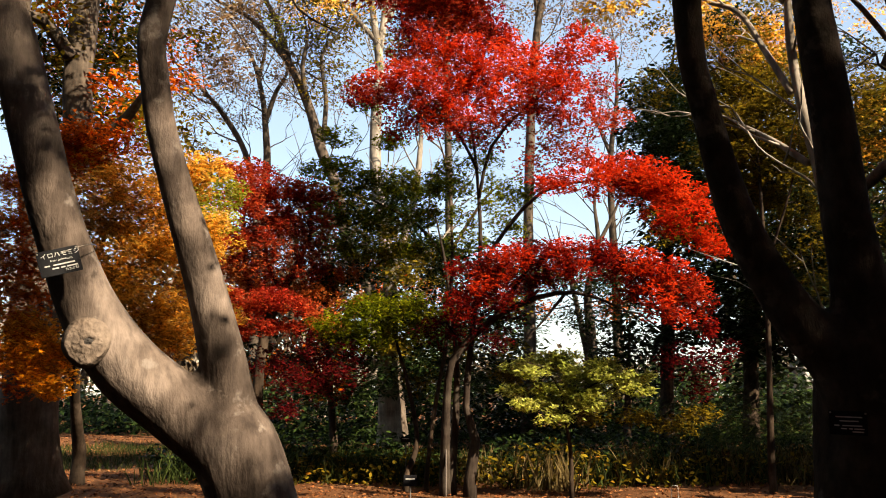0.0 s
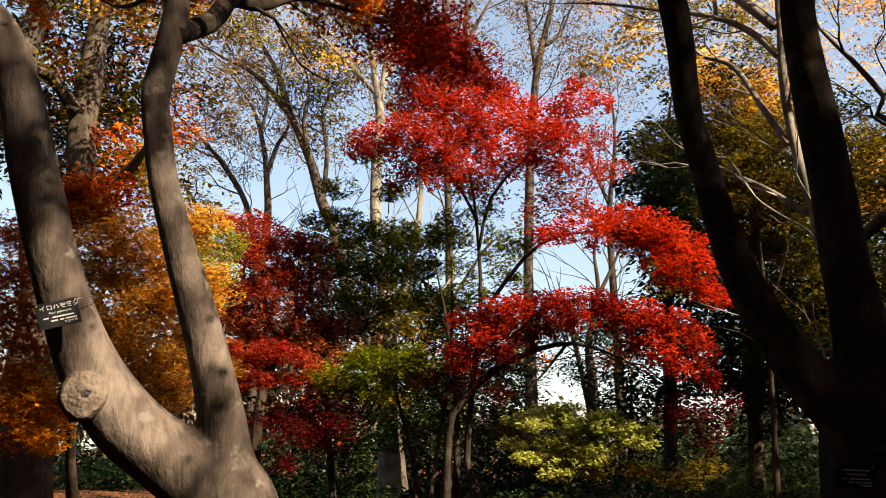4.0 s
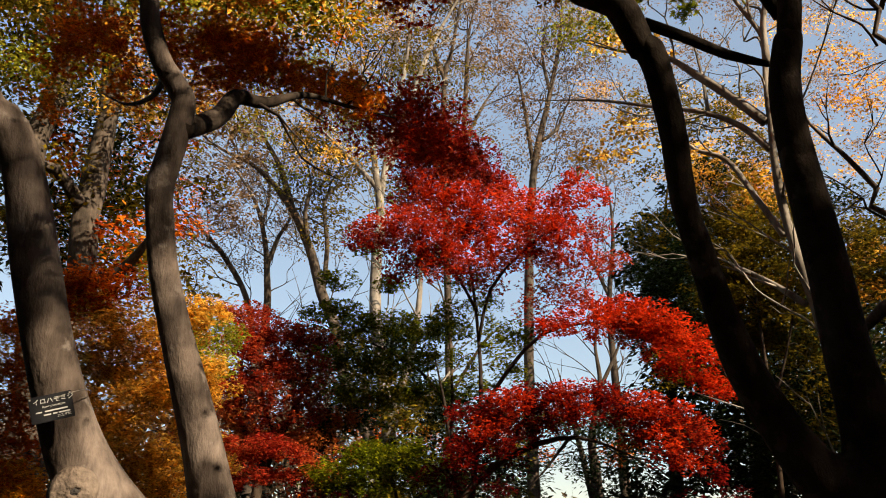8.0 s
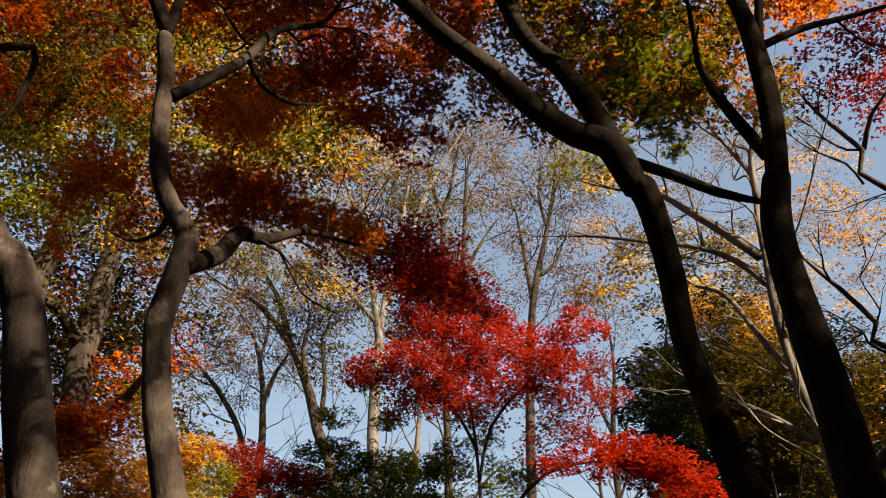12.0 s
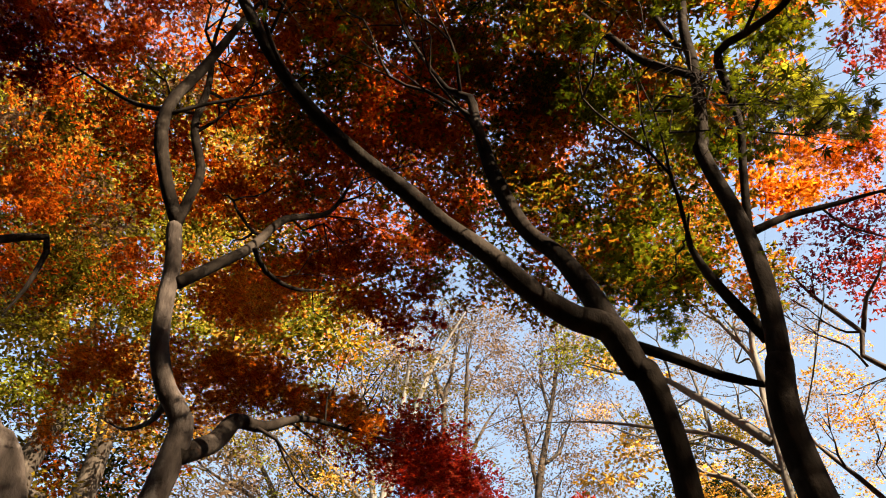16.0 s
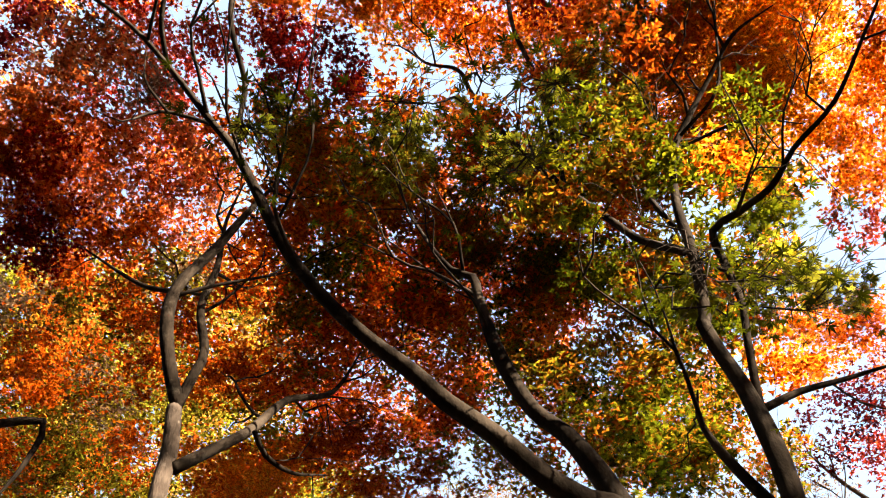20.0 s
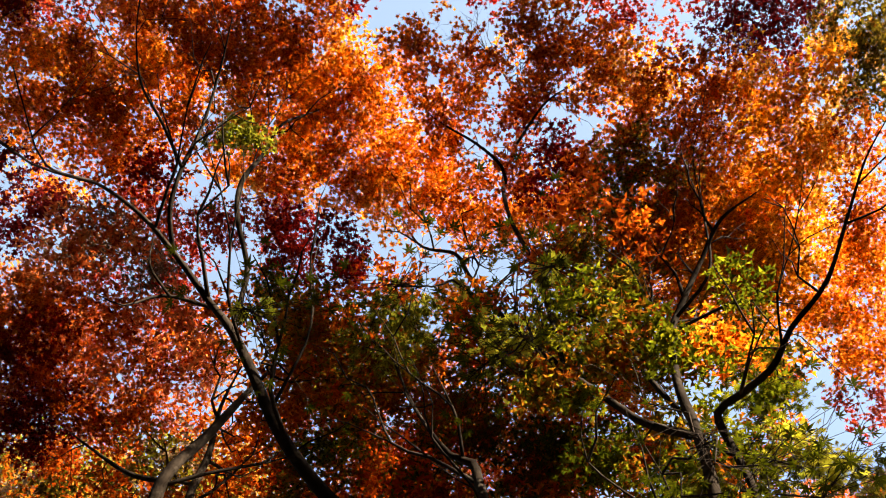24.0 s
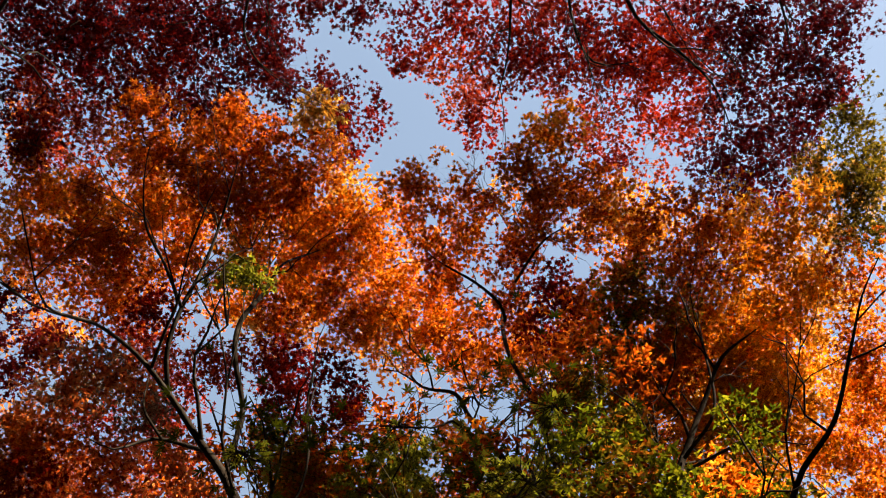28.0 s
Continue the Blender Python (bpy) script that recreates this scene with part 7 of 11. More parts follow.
limbs.append(("limb", [(-1.29, 18.96, 4.19, 0.103), (-0.61, 18.99, 4.75, 0.090), (-0.19, 19.00, 5.04, 0.070), (0.22, 19.00, 5.60, 0.049)]))
sk_bare_f3 = wood(bare_f3, limbs, BARK_PALE, 10, 0.3, 0.04)
sk_bare_f3 = np.vstack([sk_bare_f3, ramify(bare_f3, limbs, BARK_PALE, 665, 0.75, 2.4, 0.3, 0.028)])
crown(bare_f3, sk_bare_f3, [(-2.02, 19.39, 15.71, 1.042), (-2.69, 19.31, 15.86, 1.046), (-1.50, 19.44, 14.57, 0.845), (-2.21, 19.37, 11.24, 0.785), (-2.89, 19.28, 12.97, 0.651), (-1.43, 19.45, 10.76, 0.777), (-0.69, 19.49, 15.38, 0.861), (-2.79, 19.30, 14.29, 0.839)], "olive", shape='oval', size=0.13, cover=0.53, spray=0.5, label='sparse yellowing leaves', seed=186)
bare_f4 = thing("bare_tree", 2.63, 24.86, 0, "tall slim tree nearly out of leaf", "tree", "tall trees behind")
limbs = []
limbs.append(("trunk", [(2.63, 24.86, -0.06, 0.283), (2.63, 24.86, 0.25, 0.238), (2.74, 24.85, 3.23, 0.196), (2.75, 24.85, 6.49, 0.164), (2.93, 24.83, 10.70, 0.160), (3.13, 24.80, 13.10, 0.153), (3.36, 24.77, 14.60, 0.150), (3.86, 24.70, 16.63, 0.123), (4.33, 24.62, 18.76, 0.105), (4.58, 24.58, 20.50, 0.086), (4.55, 24.58, 19.82, 0.066), (4.61, 24.57, 21.52, 0.034)]))
limbs.append(("limb", [(3.48, 24.76, 15.04, 0.081), (4.09, 24.66, 15.44, 0.060), (4.55, 24.58, 16.55, 0.041)]))
limbs.append(("limb", [(3.23, 24.79, 13.94, 0.079), (3.03, 24.82, 16.23, 0.072), (2.80, 24.84, 18.17, 0.052)]))
limbs.append(("limb", [(3.97, 24.68, 16.86, 0.072), (3.75, 24.72, 18.58, 0.053), (3.93, 24.69, 20.07, 0.032)]))
sk_bare_f4 = wood(bare_f4, limbs, BARK_GREY, 10, 0.3, 0.04)
sk_bare_f4 = np.vstack([sk_bare_f4, ramify(bare_f4, limbs, BARK_GREY, 666, 0.75, 2.4, 0.3, 0.028)])
crown(bare_f4, sk_bare_f4, [(4.61, 24.57, 19.22, 1.323), (3.73, 24.72, 18.09, 1.296), (2.83, 24.84, 16.25, 1.254), (4.43, 24.61, 16.10, 1.250), (3.55, 24.75, 14.36, 1.214), (2.49, 24.88, 18.20, 1.298), (4.70, 24.55, 14.26, 1.010), (1.66, 24.94, 18.75, 1.312), (2.14, 24.91, 20.51, 1.356)], "dry", shape='oval', size=0.13, cover=0.25, spray=0.8, label='sparse tan leaves', seed=187)
crown(bare_f4, sk_bare_f4, [(5.44, 24.40, 19.14, 0.881), (6.12, 24.24, 19.55, 0.888), (4.40, 24.61, 19.30, 0.884), (4.90, 24.51, 20.04, 0.672)], "lime", shape='oval', size=0.16, cover=0.61, spray=0.5, label='a few yellow-green leaves', seed=188)
bare_f5 = thing("bare_tree", 0.09, 21.00, 0, "thin dark tree, nearly bare", "tree", "tall trees behind")
limbs = []
limbs.append(("trunk", [(0.09, 21.00, -0.06, 0.166), (0.09, 21.00, 0.25, 0.139), (0.09, 21.00, 0.46, 0.133), (0.17, 21.00, 6.04, 0.108), (0.06, 21.00, 14.38, 0.105), (0.33, 21.00, 16.23, 0.098), (0.62, 20.99, 17.97, 0.083), (0.93, 20.98, 19.13, 0.049)]))
limbs.append(("limb", [(0.67, 21.99, 13.34, 0.080), (0.80, 21.99, 15.62, 0.074), (0.92, 21.98, 17.59, 0.066), (1.20, 21.97, 18.91, 0.040)]))
limbs.append(("limb", [(0.15, 21.00, 14.99, 0.070), (-0.39, 21.00, 16.88, 0.054), (-0.20, 21.00, 18.20, 0.037)]))
limbs.append(("limb", [(0.71, 21.99, 13.54, 0.063), (1.42, 21.95, 14.96, 0.046), (1.99, 21.91, 15.78, 0.028)]))
sk_bare_f5 = wood(bare_f5, limbs, BARK_GREY, 10, 0.3, 0.04)
sk_bare_f5 = np.vstack([sk_bare_f5, ramify(bare_f5, limbs, BARK_GREY, 667, 0.75, 2.4, 0.3, 0.028)])
crown(bare_f5, sk_bare_f5, [(1.00, 20.98, 18.37, 1.357), (-0.35, 21.00, 16.27, 1.109), (0.36, 21.00, 14.53, 1.067), (1.67, 20.93, 16.20, 1.107), (-1.10, 20.97, 17.18, 0.943)], "dry", shape='oval', size=0.12, cover=0.35, spray=0.6, label='sparse tan leaves', seed=189)
bare_f6 = thing("bare_tree", 4.95, 26.54, 0, "distant tree with a double stem", "tree", "tall trees behind")
limbs = []
limbs.append(("trunk", [(4.95, 26.54, -0.06, 0.306), (4.95, 26.54, 0.25, 0.257), (4.95, 26.54, 1.66, 0.244), (4.98, 26.54, 3.72, 0.181), (4.92, 26.55, 4.88, 0.144), (5.32, 26.47, 6.62, 0.107), (5.26, 26.48, 8.22, 0.078), (5.65, 26.40, 9.63, 0.040)]))
limbs.append(("limb", [(4.89, 26.55, 2.59, 0.114), (4.57, 26.61, 4.40, 0.096), (4.34, 26.65, 5.47, 0.068), (3.95, 26.71, 7.27, 0.039)]))
limbs.append(("limb", [(5.15, 26.50, 6.23, 0.078), (5.86, 26.36, 7.59, 0.058), (6.36, 26.24, 8.77, 0.029)]))
sk_bare_f6 = wood(bare_f6, limbs, BARK_GREY, 10, 0.3, 0.04)
sk_bare_f6 = np.vstack([sk_bare_f6, ramify(bare_f6, limbs, BARK_GREY, 668, 0.75, 2.4, 0.3, 0.028)])
bare_f7 = thing("bare_tree", 6.08, 27.33, 0, "distant bare tree with fine twigs", "tree", "tall trees behind")
limbs = []
limbs.append(("trunk", [(6.08, 27.33, -0.06, 0.265), (6.08, 27.33, 0.25, 0.222), (6.08, 27.33, 0.71, 0.212), (6.07, 27.33, 5.37, 0.159), (6.04, 27.34, 9.49, 0.122), (6.38, 27.26, 12.35, 0.095), (6.34, 27.27, 14.45, 0.054), (6.12, 27.32, 15.69, 0.033)]))
limbs.append(("limb", [(6.21, 27.30, 8.85, 0.081), (6.67, 27.19, 10.72, 0.051), (6.91, 27.13, 11.99, 0.031)]))
limbs.append(("limb", [(6.11, 27.32, 9.91, 0.072), (5.52, 27.45, 11.68, 0.042), (5.36, 27.48, 12.79, 0.031)]))
sk_bare_f7 = wood(bare_f7, limbs, BARK_GREY, 10, 0.3, 0.04)
sk_bare_f7 = np.vstack([sk_bare_f7, ramify(bare_f7, limbs, BARK_GREY, 669, 0.75, 2.4, 0.3, 0.028)])
crown(bare_f7, sk_bare_f7, [(5.78, 27.40, 13.42, 1.533), (6.51, 27.23, 11.60, 1.500), (5.42, 27.47, 14.80, 1.339), (6.63, 27.20, 14.67, 1.114)], "dry", shape='oval', size=0.1, cover=0.18, spray=0.9, label='bare twigs with a few leaves', seed=190)

# ---------------------------------------------------------------- the pale tree and its neighbour to the east
pale_w = thing("pale_tree", 3.37, 6.70, 0, "pale-barked tree with bare crooked branches", "tree", "tall trees behind")
limbs = []
limbs.append(("trunk", [(3.37, 6.70, -0.06, 0.088), (3.37, 6.70, 0.25, 0.074), (3.37, 6.70, 1.17, 0.071), (3.41, 6.68, 2.45, 0.063), (3.35, 6.71, 3.31, 0.055), (3.23, 6.77, 4.28, 0.049), (3.21, 6.78, 4.93, 0.046), (3.23, 6.77, 5.35, 0.044), (3.26, 6.76, 5.94, 0.041), (3.29, 6.74, 6.36, 0.036), (3.15, 6.81, 6.79, 0.031), (2.99, 6.88, 7.26, 0.026), (2.90, 6.92, 7.91, 0.017)]))
limbs.append(("limb", [(3.19, 6.79, 5.42, 0.050), (2.99, 6.97, 5.80, 0.047), (2.72, 7.19, 6.23, 0.040), (2.46, 7.38, 6.59, 0.032), (2.02, 7.62, 6.84, 0.020), (1.54, 7.85, 7.18, 0.010)]))
limbs.append(("limb", [(3.19, 6.79, 5.11, 0.038), (3.02, 6.94, 5.45, 0.034), (2.73, 7.15, 5.74, 0.027), (2.29, 7.41, 5.97, 0.022), (1.74, 7.67, 6.21, 0.016), (1.07, 7.93, 6.37, 0.010)]))
limbs.append(("limb", [(3.18, 6.79, 4.21, 0.035), (3.08, 6.95, 4.61, 0.032), (2.92, 7.19, 5.20, 0.029), (2.67, 7.39, 5.44, 0.024), (2.52, 7.52, 5.75, 0.015), (2.33, 7.65, 5.94, 0.009)]))
limbs.append(("limb", [(3.28, 6.74, 6.07, 0.041), (3.33, 6.72, 6.64, 0.034), (3.51, 6.63, 7.20, 0.025), (3.62, 6.57, 7.84, 0.016)]))
limbs.append(("branch", [(3.26, 6.75, 3.53, 0.030), (3.10, 7.04, 3.83, 0.026), (2.90, 7.32, 4.10, 0.022), (2.76, 7.51, 4.28, 0.014)]))
limbs.append(("branch", [(2.79, 7.17, 5.72, 0.024), (2.83, 7.31, 6.31, 0.019), (2.83, 7.48, 7.06, 0.013)]))
sk_pale_w = wood(pale_w, limbs, BARK_PALE, 10, 0.1, 0.07)
sk_pale_w = np.vstack([sk_pale_w, ramify(pale_w, limbs, BARK_PALE, 671, 0.42, 1.3, 0.12, 0.016)])
crown(pale_w, sk_pale_w, [(1.89, 7.77, 5.82, 0.327), (2.19, 7.69, 5.85, 0.262), (1.69, 7.82, 5.63, 0.194), (1.98, 7.75, 5.52, 0.258), (2.40, 7.63, 6.84, 0.277), (2.67, 7.54, 5.48, 0.193), (1.86, 7.78, 7.19, 0.283)], "gold", shape='broad', size=0.06, cover=0.51, spray=0.25, label='last golden leaves', seed=191)
maple_r = thing("maple_tree", 7.60, 6.40, 0, "maple at the side with yellow and pink leaves", "tree", "tall trees behind")
limbs = []
limbs.append(("trunk", [(7.60, 6.40, -0.06, 0.375), (7.60, 6.40, 0.25, 0.315), (7.50, 6.40, 1.20, 0.220), (7.30, 6.30, 3.50, 0.190), (7.00, 6.20, 6.00, 0.150), (6.70, 6.20, 8.00, 0.100)]))
limbs.append(("limb", [(7.20, 6.35, 3.70, 0.100), (3.79, 5.88, 3.93, 0.038), (3.59, 5.88, 4.26, 0.036), (3.38, 5.88, 4.57, 0.035), (3.14, 5.88, 4.87, 0.027), (3.05, 5.85, 5.11, 0.015)]))
limbs.append(("limb", [(6.95, 6.25, 6.20, 0.080), (3.99, 5.75, 5.51, 0.040), (3.85, 5.70, 5.91, 0.036), (3.61, 5.71, 6.27, 0.032), (3.43, 5.70, 6.62, 0.019), (3.41, 5.65, 6.80, 0.011)]))
limbs.append(("limb", [(3.87, 5.71, 5.92, 0.026), (3.93, 5.53, 6.18, 0.021), (4.02, 5.35, 6.30, 0.016), (4.09, 5.18, 6.49, 0.010)]))
limbs.append(("limb", [(3.24, 5.05, 3.13, 0.057), (3.11, 5.31, 3.07, 0.052), (3.01, 5.51, 2.94, 0.041), (2.97, 5.67, 2.77, 0.029)]))
sk_maple_r = wood(maple_r, limbs, BARK_MAPLE, 10, 0.15, 0.05)
sk_maple_r = np.vstack([sk_maple_r, ramify(maple_r, limbs, BARK_THIN, 672, 0.4, 0.9, 0.45, 0.013)])
crown(maple_r, sk_maple_r, [(4.08, 5.69, 6.60, 0.312), (4.27, 5.54, 6.69, 0.314), (4.09, 5.68, 6.31, 0.183), (3.99, 5.75, 6.74, 0.189)], "pink", size=0.065, cover=0.84, spray=0.22, label='pinkish red leaves', seed=192, shape='trident')
crown(maple_r, sk_maple_r, [(3.81, 6.46, 5.48, 0.306), (4.01, 6.34, 5.28, 0.302), (3.95, 6.38, 5.68, 0.247), (4.18, 6.23, 5.58, 0.246), (3.79, 6.47, 5.95, 0.251), (3.88, 6.42, 4.96, 0.178)], "gold", shape='trident', size=0.048, cover=0.51, spray=0.25, label='sparse golden leaves', seed=193)
crown(maple_r, sk_maple_r, [(3.42, 5.53, 6.40, 0.234), (3.23, 5.64, 6.35, 0.175), (3.78, 5.29, 6.82, 0.363), (4.03, 5.10, 6.85, 0.303), (3.54, 5.45, 6.54, 0.237)], "crimson", size=0.06, cover=0.51, spray=0.2, label='dark sparse leaves', seed=194, shape='trident')
crown(maple_r, sk_maple_r, [(3.94, 6.96, 4.25, 0.304), (4.04, 6.90, 3.95, 0.301), (3.90, 6.98, 3.70, 0.239), (3.53, 7.18, 2.52, 0.290), (4.03, 6.91, 4.34, 0.244)], "olive", size=0.07, cover=1.4, spray=0.26, label='olive-green leaves', seed=195)

# ---------------------------------------------------------------- the scarlet maple on the edge of the bed
scarlet_maple = thing("maple_tree", 0.03, 12.50, 0, "scarlet maple with slender dark stems and layered sprays", "tree", "tall trees behind")
limbs = []
limbs.append(("stem", [(0.03, 12.50, -0.06, 0.097), (0.03, 12.50, 0.25, 0.082), (0.05, 12.30, 1.32, 0.065), (0.14, 12.19, 2.00, 0.061), (0.42, 12.11, 2.36, 0.056), (0.83, 12.00, 2.68, 0.052), (1.42, 11.84, 2.94, 0.047), (1.99, 11.66, 3.00, 0.038), (2.60, 11.42, 2.74, 0.025), (3.10, 11.18, 2.36, 0.012)]))
limbs.append(("stem", [(0.41, 12.39, -0.06, 0.107), (0.41, 12.39, 0.25, 0.090), (0.50, 12.41, 0.80, 0.078), (0.36, 12.44, 1.31, 0.057), (0.43, 12.46, 2.19, 0.049), (0.56, 12.49, 3.27, 0.041), (0.61, 12.52, 4.20, 0.037), (0.51, 12.56, 5.66, 0.033), (0.34, 12.60, 6.57, 0.019)]))
limbs.append(("stem", [(0.14, 12.60, -0.06, 0.076), (0.14, 12.60, 0.25, 0.064), (0.22, 12.73, 1.49, 0.054), (0.19, 12.81, 2.39, 0.046), (0.06, 12.91, 3.52, 0.038), (-0.13, 13.00, 4.50, 0.024)]))
limbs.append(("limb", [(0.56, 12.49, 3.45, 0.036), (1.05, 12.27, 4.15, 0.032), (1.57, 12.05, 4.65, 0.027), (2.25, 11.79, 4.76, 0.022), (3.10, 11.39, 4.57, 0.013)]))
limbs.append(("limb", [(0.59, 12.49, 4.67, 0.028), (0.79, 12.31, 5.48, 0.028), (1.34, 12.10, 6.08, 0.023), (2.04, 11.83, 6.55, 0.014)]))
limbs.append(("limb", [(0.57, 12.49, 5.15, 0.028), (0.15, 12.50, 5.94, 0.024), (-0.42, 12.49, 6.43, 0.019), (-0.89, 12.47, 6.62, 0.014)]))
limbs.append(("limb", [(0.89, 12.17, 2.69, 0.035), (1.36, 11.96, 3.46, 0.031), (2.11, 11.70, 3.68, 0.026), (2.87, 11.37, 3.36, 0.017), (3.35, 11.11, 2.91, 0.012)]))
limbs.append(("limb", [(1.86, 11.86, 3.01, 0.026), (1.49, 11.79, 2.57, 0.017), (1.23, 11.74, 2.31, 0.013)]))
limbs.append(("limb", [(0.36, 12.39, 2.18, 0.031), (0.05, 12.16, 2.61, 0.022), (-0.29, 12.00, 2.50, 0.013)]))
sk_scarlet_maple = wood(scarlet_maple, limbs, BARK_THIN, 8, 0.3, 0.04)
scarlet_maple["group"] = "maples round the bed"

# ---------------------------------------------------------------- maples and shrubs behind the bed
amber_maple = thing("maple_tree", -6.15, 13.68, 0, "amber maple with golden leaves over the path", "tree", "maples round the bed")
limbs = []
limbs.append(("trunk", [(-6.15, 13.68, -0.06, 0.143), (-6.15, 13.68, 0.25, 0.120), (-6.15, 13.68, 0.55, 0.115), (-5.88, 12.75, 1.49, 0.081), (-5.48, 11.87, 2.32, 0.064), (-4.88, 10.83, 3.19, 0.047), (-4.29, 9.94, 3.80, 0.029), (-3.88, 9.22, 4.19, 0.014)]))
limbs.append(("stem", [(-5.86, 12.72, 1.66, 0.054), (-5.56, 11.14, 2.43, 0.040), (-5.16, 9.65, 3.01, 0.025), (-4.67, 8.28, 3.41, 0.012)]))
limbs.append(("stem", [(-5.66, 12.26, 2.35, 0.044), (-4.45, 10.90, 2.81, 0.032), (-3.55, 9.88, 2.90, 0.018)]))
sk_amber_maple = wood(amber_maple, limbs, BARK_DARK, 8, 0.15, 0.04)
rose_maple = thing("maple_tree", -3.40, 14.61, 0, "rose-red maple with a short crooked trunk", "tree", "maples round the bed")
limbs = []
limbs.append(("trunk", [(-3.40, 14.61, -0.06, 0.154), (-3.40, 14.61, 0.25, 0.129), (-3.40, 14.61, 0.78, 0.123), (-3.34, 14.48, 2.09, 0.103), (-3.16, 14.42, 2.92, 0.094), (-2.77, 14.40, 3.75, 0.079), (-2.47, 14.37, 4.50, 0.053), (-2.53, 14.28, 5.23, 0.026)]))
limbs.append(("stem", [(-3.18, 14.45, 2.81, 0.062), (-3.57, 14.28, 3.52, 0.047), (-3.68, 14.14, 4.55, 0.036), (-3.51, 14.07, 5.61, 0.021)]))
limbs.append(("stem", [(-2.98, 14.50, 3.34, 0.047), (-3.28, 14.28, 4.05, 0.042), (-3.08, 14.17, 4.88, 0.021)]))
sk_rose_maple = wood(rose_maple, limbs, BARK_DARK, 8, 0.15, 0.04)
green_maple = thing("maple_tree", -0.57, 12.79, 0, "still green maple with a broad layered crown", "tree", "maples round the bed")
limbs = []
limbs.append(("trunk", [(-0.57, 12.79, -0.06, 0.055), (-0.57, 12.79, 0.25, 0.047), (-0.42, 13.07, 0.77, 0.041), (-0.59, 13.41, 1.67, 0.038), (-0.82, 13.69, 2.45, 0.034), (-0.95, 13.97, 3.28, 0.025)]))
limbs.append(("stem", [(-0.26, 13.00, -0.06, 0.045), (-0.26, 13.00, 0.25, 0.038), (-0.13, 13.38, 1.30, 0.038), (0.06, 13.75, 2.45, 0.035), (0.17, 14.22, 4.04, 0.031), (0.07, 14.68, 5.79, 0.027), (-0.27, 15.00, 7.06, 0.017)]))
limbs.append(("stem", [(0.17, 14.50, 4.20, 0.032), (0.83, 14.82, 5.26, 0.027), (1.29, 14.94, 5.64, 0.017)]))
limbs.append(("stem", [(0.12, 14.50, 3.88, 0.032), (-0.48, 14.67, 4.67, 0.027), (-1.47, 14.82, 5.26, 0.022), (-2.03, 14.86, 5.50, 0.017)]))
sk_green_maple = wood(green_maple, limbs, BARK_DARK, 8, 0.15, 0.04)
lime_maple = thing("maple_tree", 1.95, 12.35, 0, "low yellow-green maple arching over the bed", "tree", "maples round the bed")
limbs = []
limbs.append(("trunk", [(1.95, 12.35, -0.06, 0.065), (1.95, 12.35, 0.25, 0.054), (1.95, 12.35, 0.64, 0.052), (1.84, 12.08, 1.15, 0.043), (1.73, 11.86, 1.57, 0.034), (1.46, 11.66, 1.90, 0.021), (1.20, 11.54, 1.97, 0.012)]))
limbs.append(("stem", [(1.85, 12.16, 1.23, 0.034), (2.25, 11.93, 1.65, 0.025), (2.71, 11.69, 1.73, 0.012)]))
sk_lime_maple = wood(lime_maple, limbs, BARK_DARK, 8, 0.15, 0.04, slim=0.6)
camellia = thing("evergreen_bush", -2.15, 15.85, 0, "dark glossy evergreen bush", "tree", "evergreens")
limbs = []
limbs.append(("trunk", [(-2.15, 15.85, -0.06, 0.097), (-2.15, 15.85, 0.25, 0.082), (-2.15, 15.85, 0.61, 0.078), (-2.23, 15.84, 1.48, 0.067), (-2.32, 15.83, 2.60, 0.051), (-2.40, 15.82, 3.63, 0.029)]))
sk_camellia = wood(camellia, limbs, BARK_DARK, 8, 0.15, 0.04)
crown(camellia, sk_camellia, [(-2.27, 15.33, 3.45, 0.450), (-2.06, 15.36, 3.79, 0.395), (-2.47, 15.30, 3.00, 0.448), (-2.13, 15.35, 2.57, 0.447), (-1.58, 15.42, 2.13, 0.447), (-2.66, 15.27, 2.13, 0.447), (-3.08, 15.19, 2.12, 0.391), (-2.43, 15.31, 1.70, 0.502), (-1.79, 15.40, 1.48, 0.446), (-0.49, 15.49, 2.14, 0.447), (-0.04, 15.50, 2.58, 0.447), (0.07, 15.50, 1.59, 0.390)], "evergreen", shape='broad', size=0.085, cover=1.76, spray=0.26, label='glossy dark leaves', seed=217)
olive_maple = thing("maple_tree", 5.11, 12.60, 0, "olive-yellow maple in front of the dark conifers", "tree", "maples round the bed")
limbs = []
limbs.append(("trunk", [(5.11, 12.60, -0.06, 0.143), (5.11, 12.60, 0.25, 0.120), (5.11, 12.60, 0.62, 0.114), (5.19, 12.57, 2.37, 0.090), (5.23, 12.55, 4.21, 0.074), (5.23, 12.55, 6.15, 0.047), (5.22, 12.56, 7.37, 0.024)]))
limbs.append(("stem", [(5.22, 12.56, 3.46, 0.046), (5.66, 12.37, 4.83, 0.037), (5.88, 12.26, 5.85, 0.018)]))
limbs.append(("stem", [(5.25, 12.55, 5.17, 0.042), (4.85, 12.71, 6.01, 0.034), (4.64, 12.79, 6.75, 0.019)]))
sk_olive_maple = wood(olive_maple, limbs, BARK_DARK, 8, 0.15, 0.04, slim=0.5)
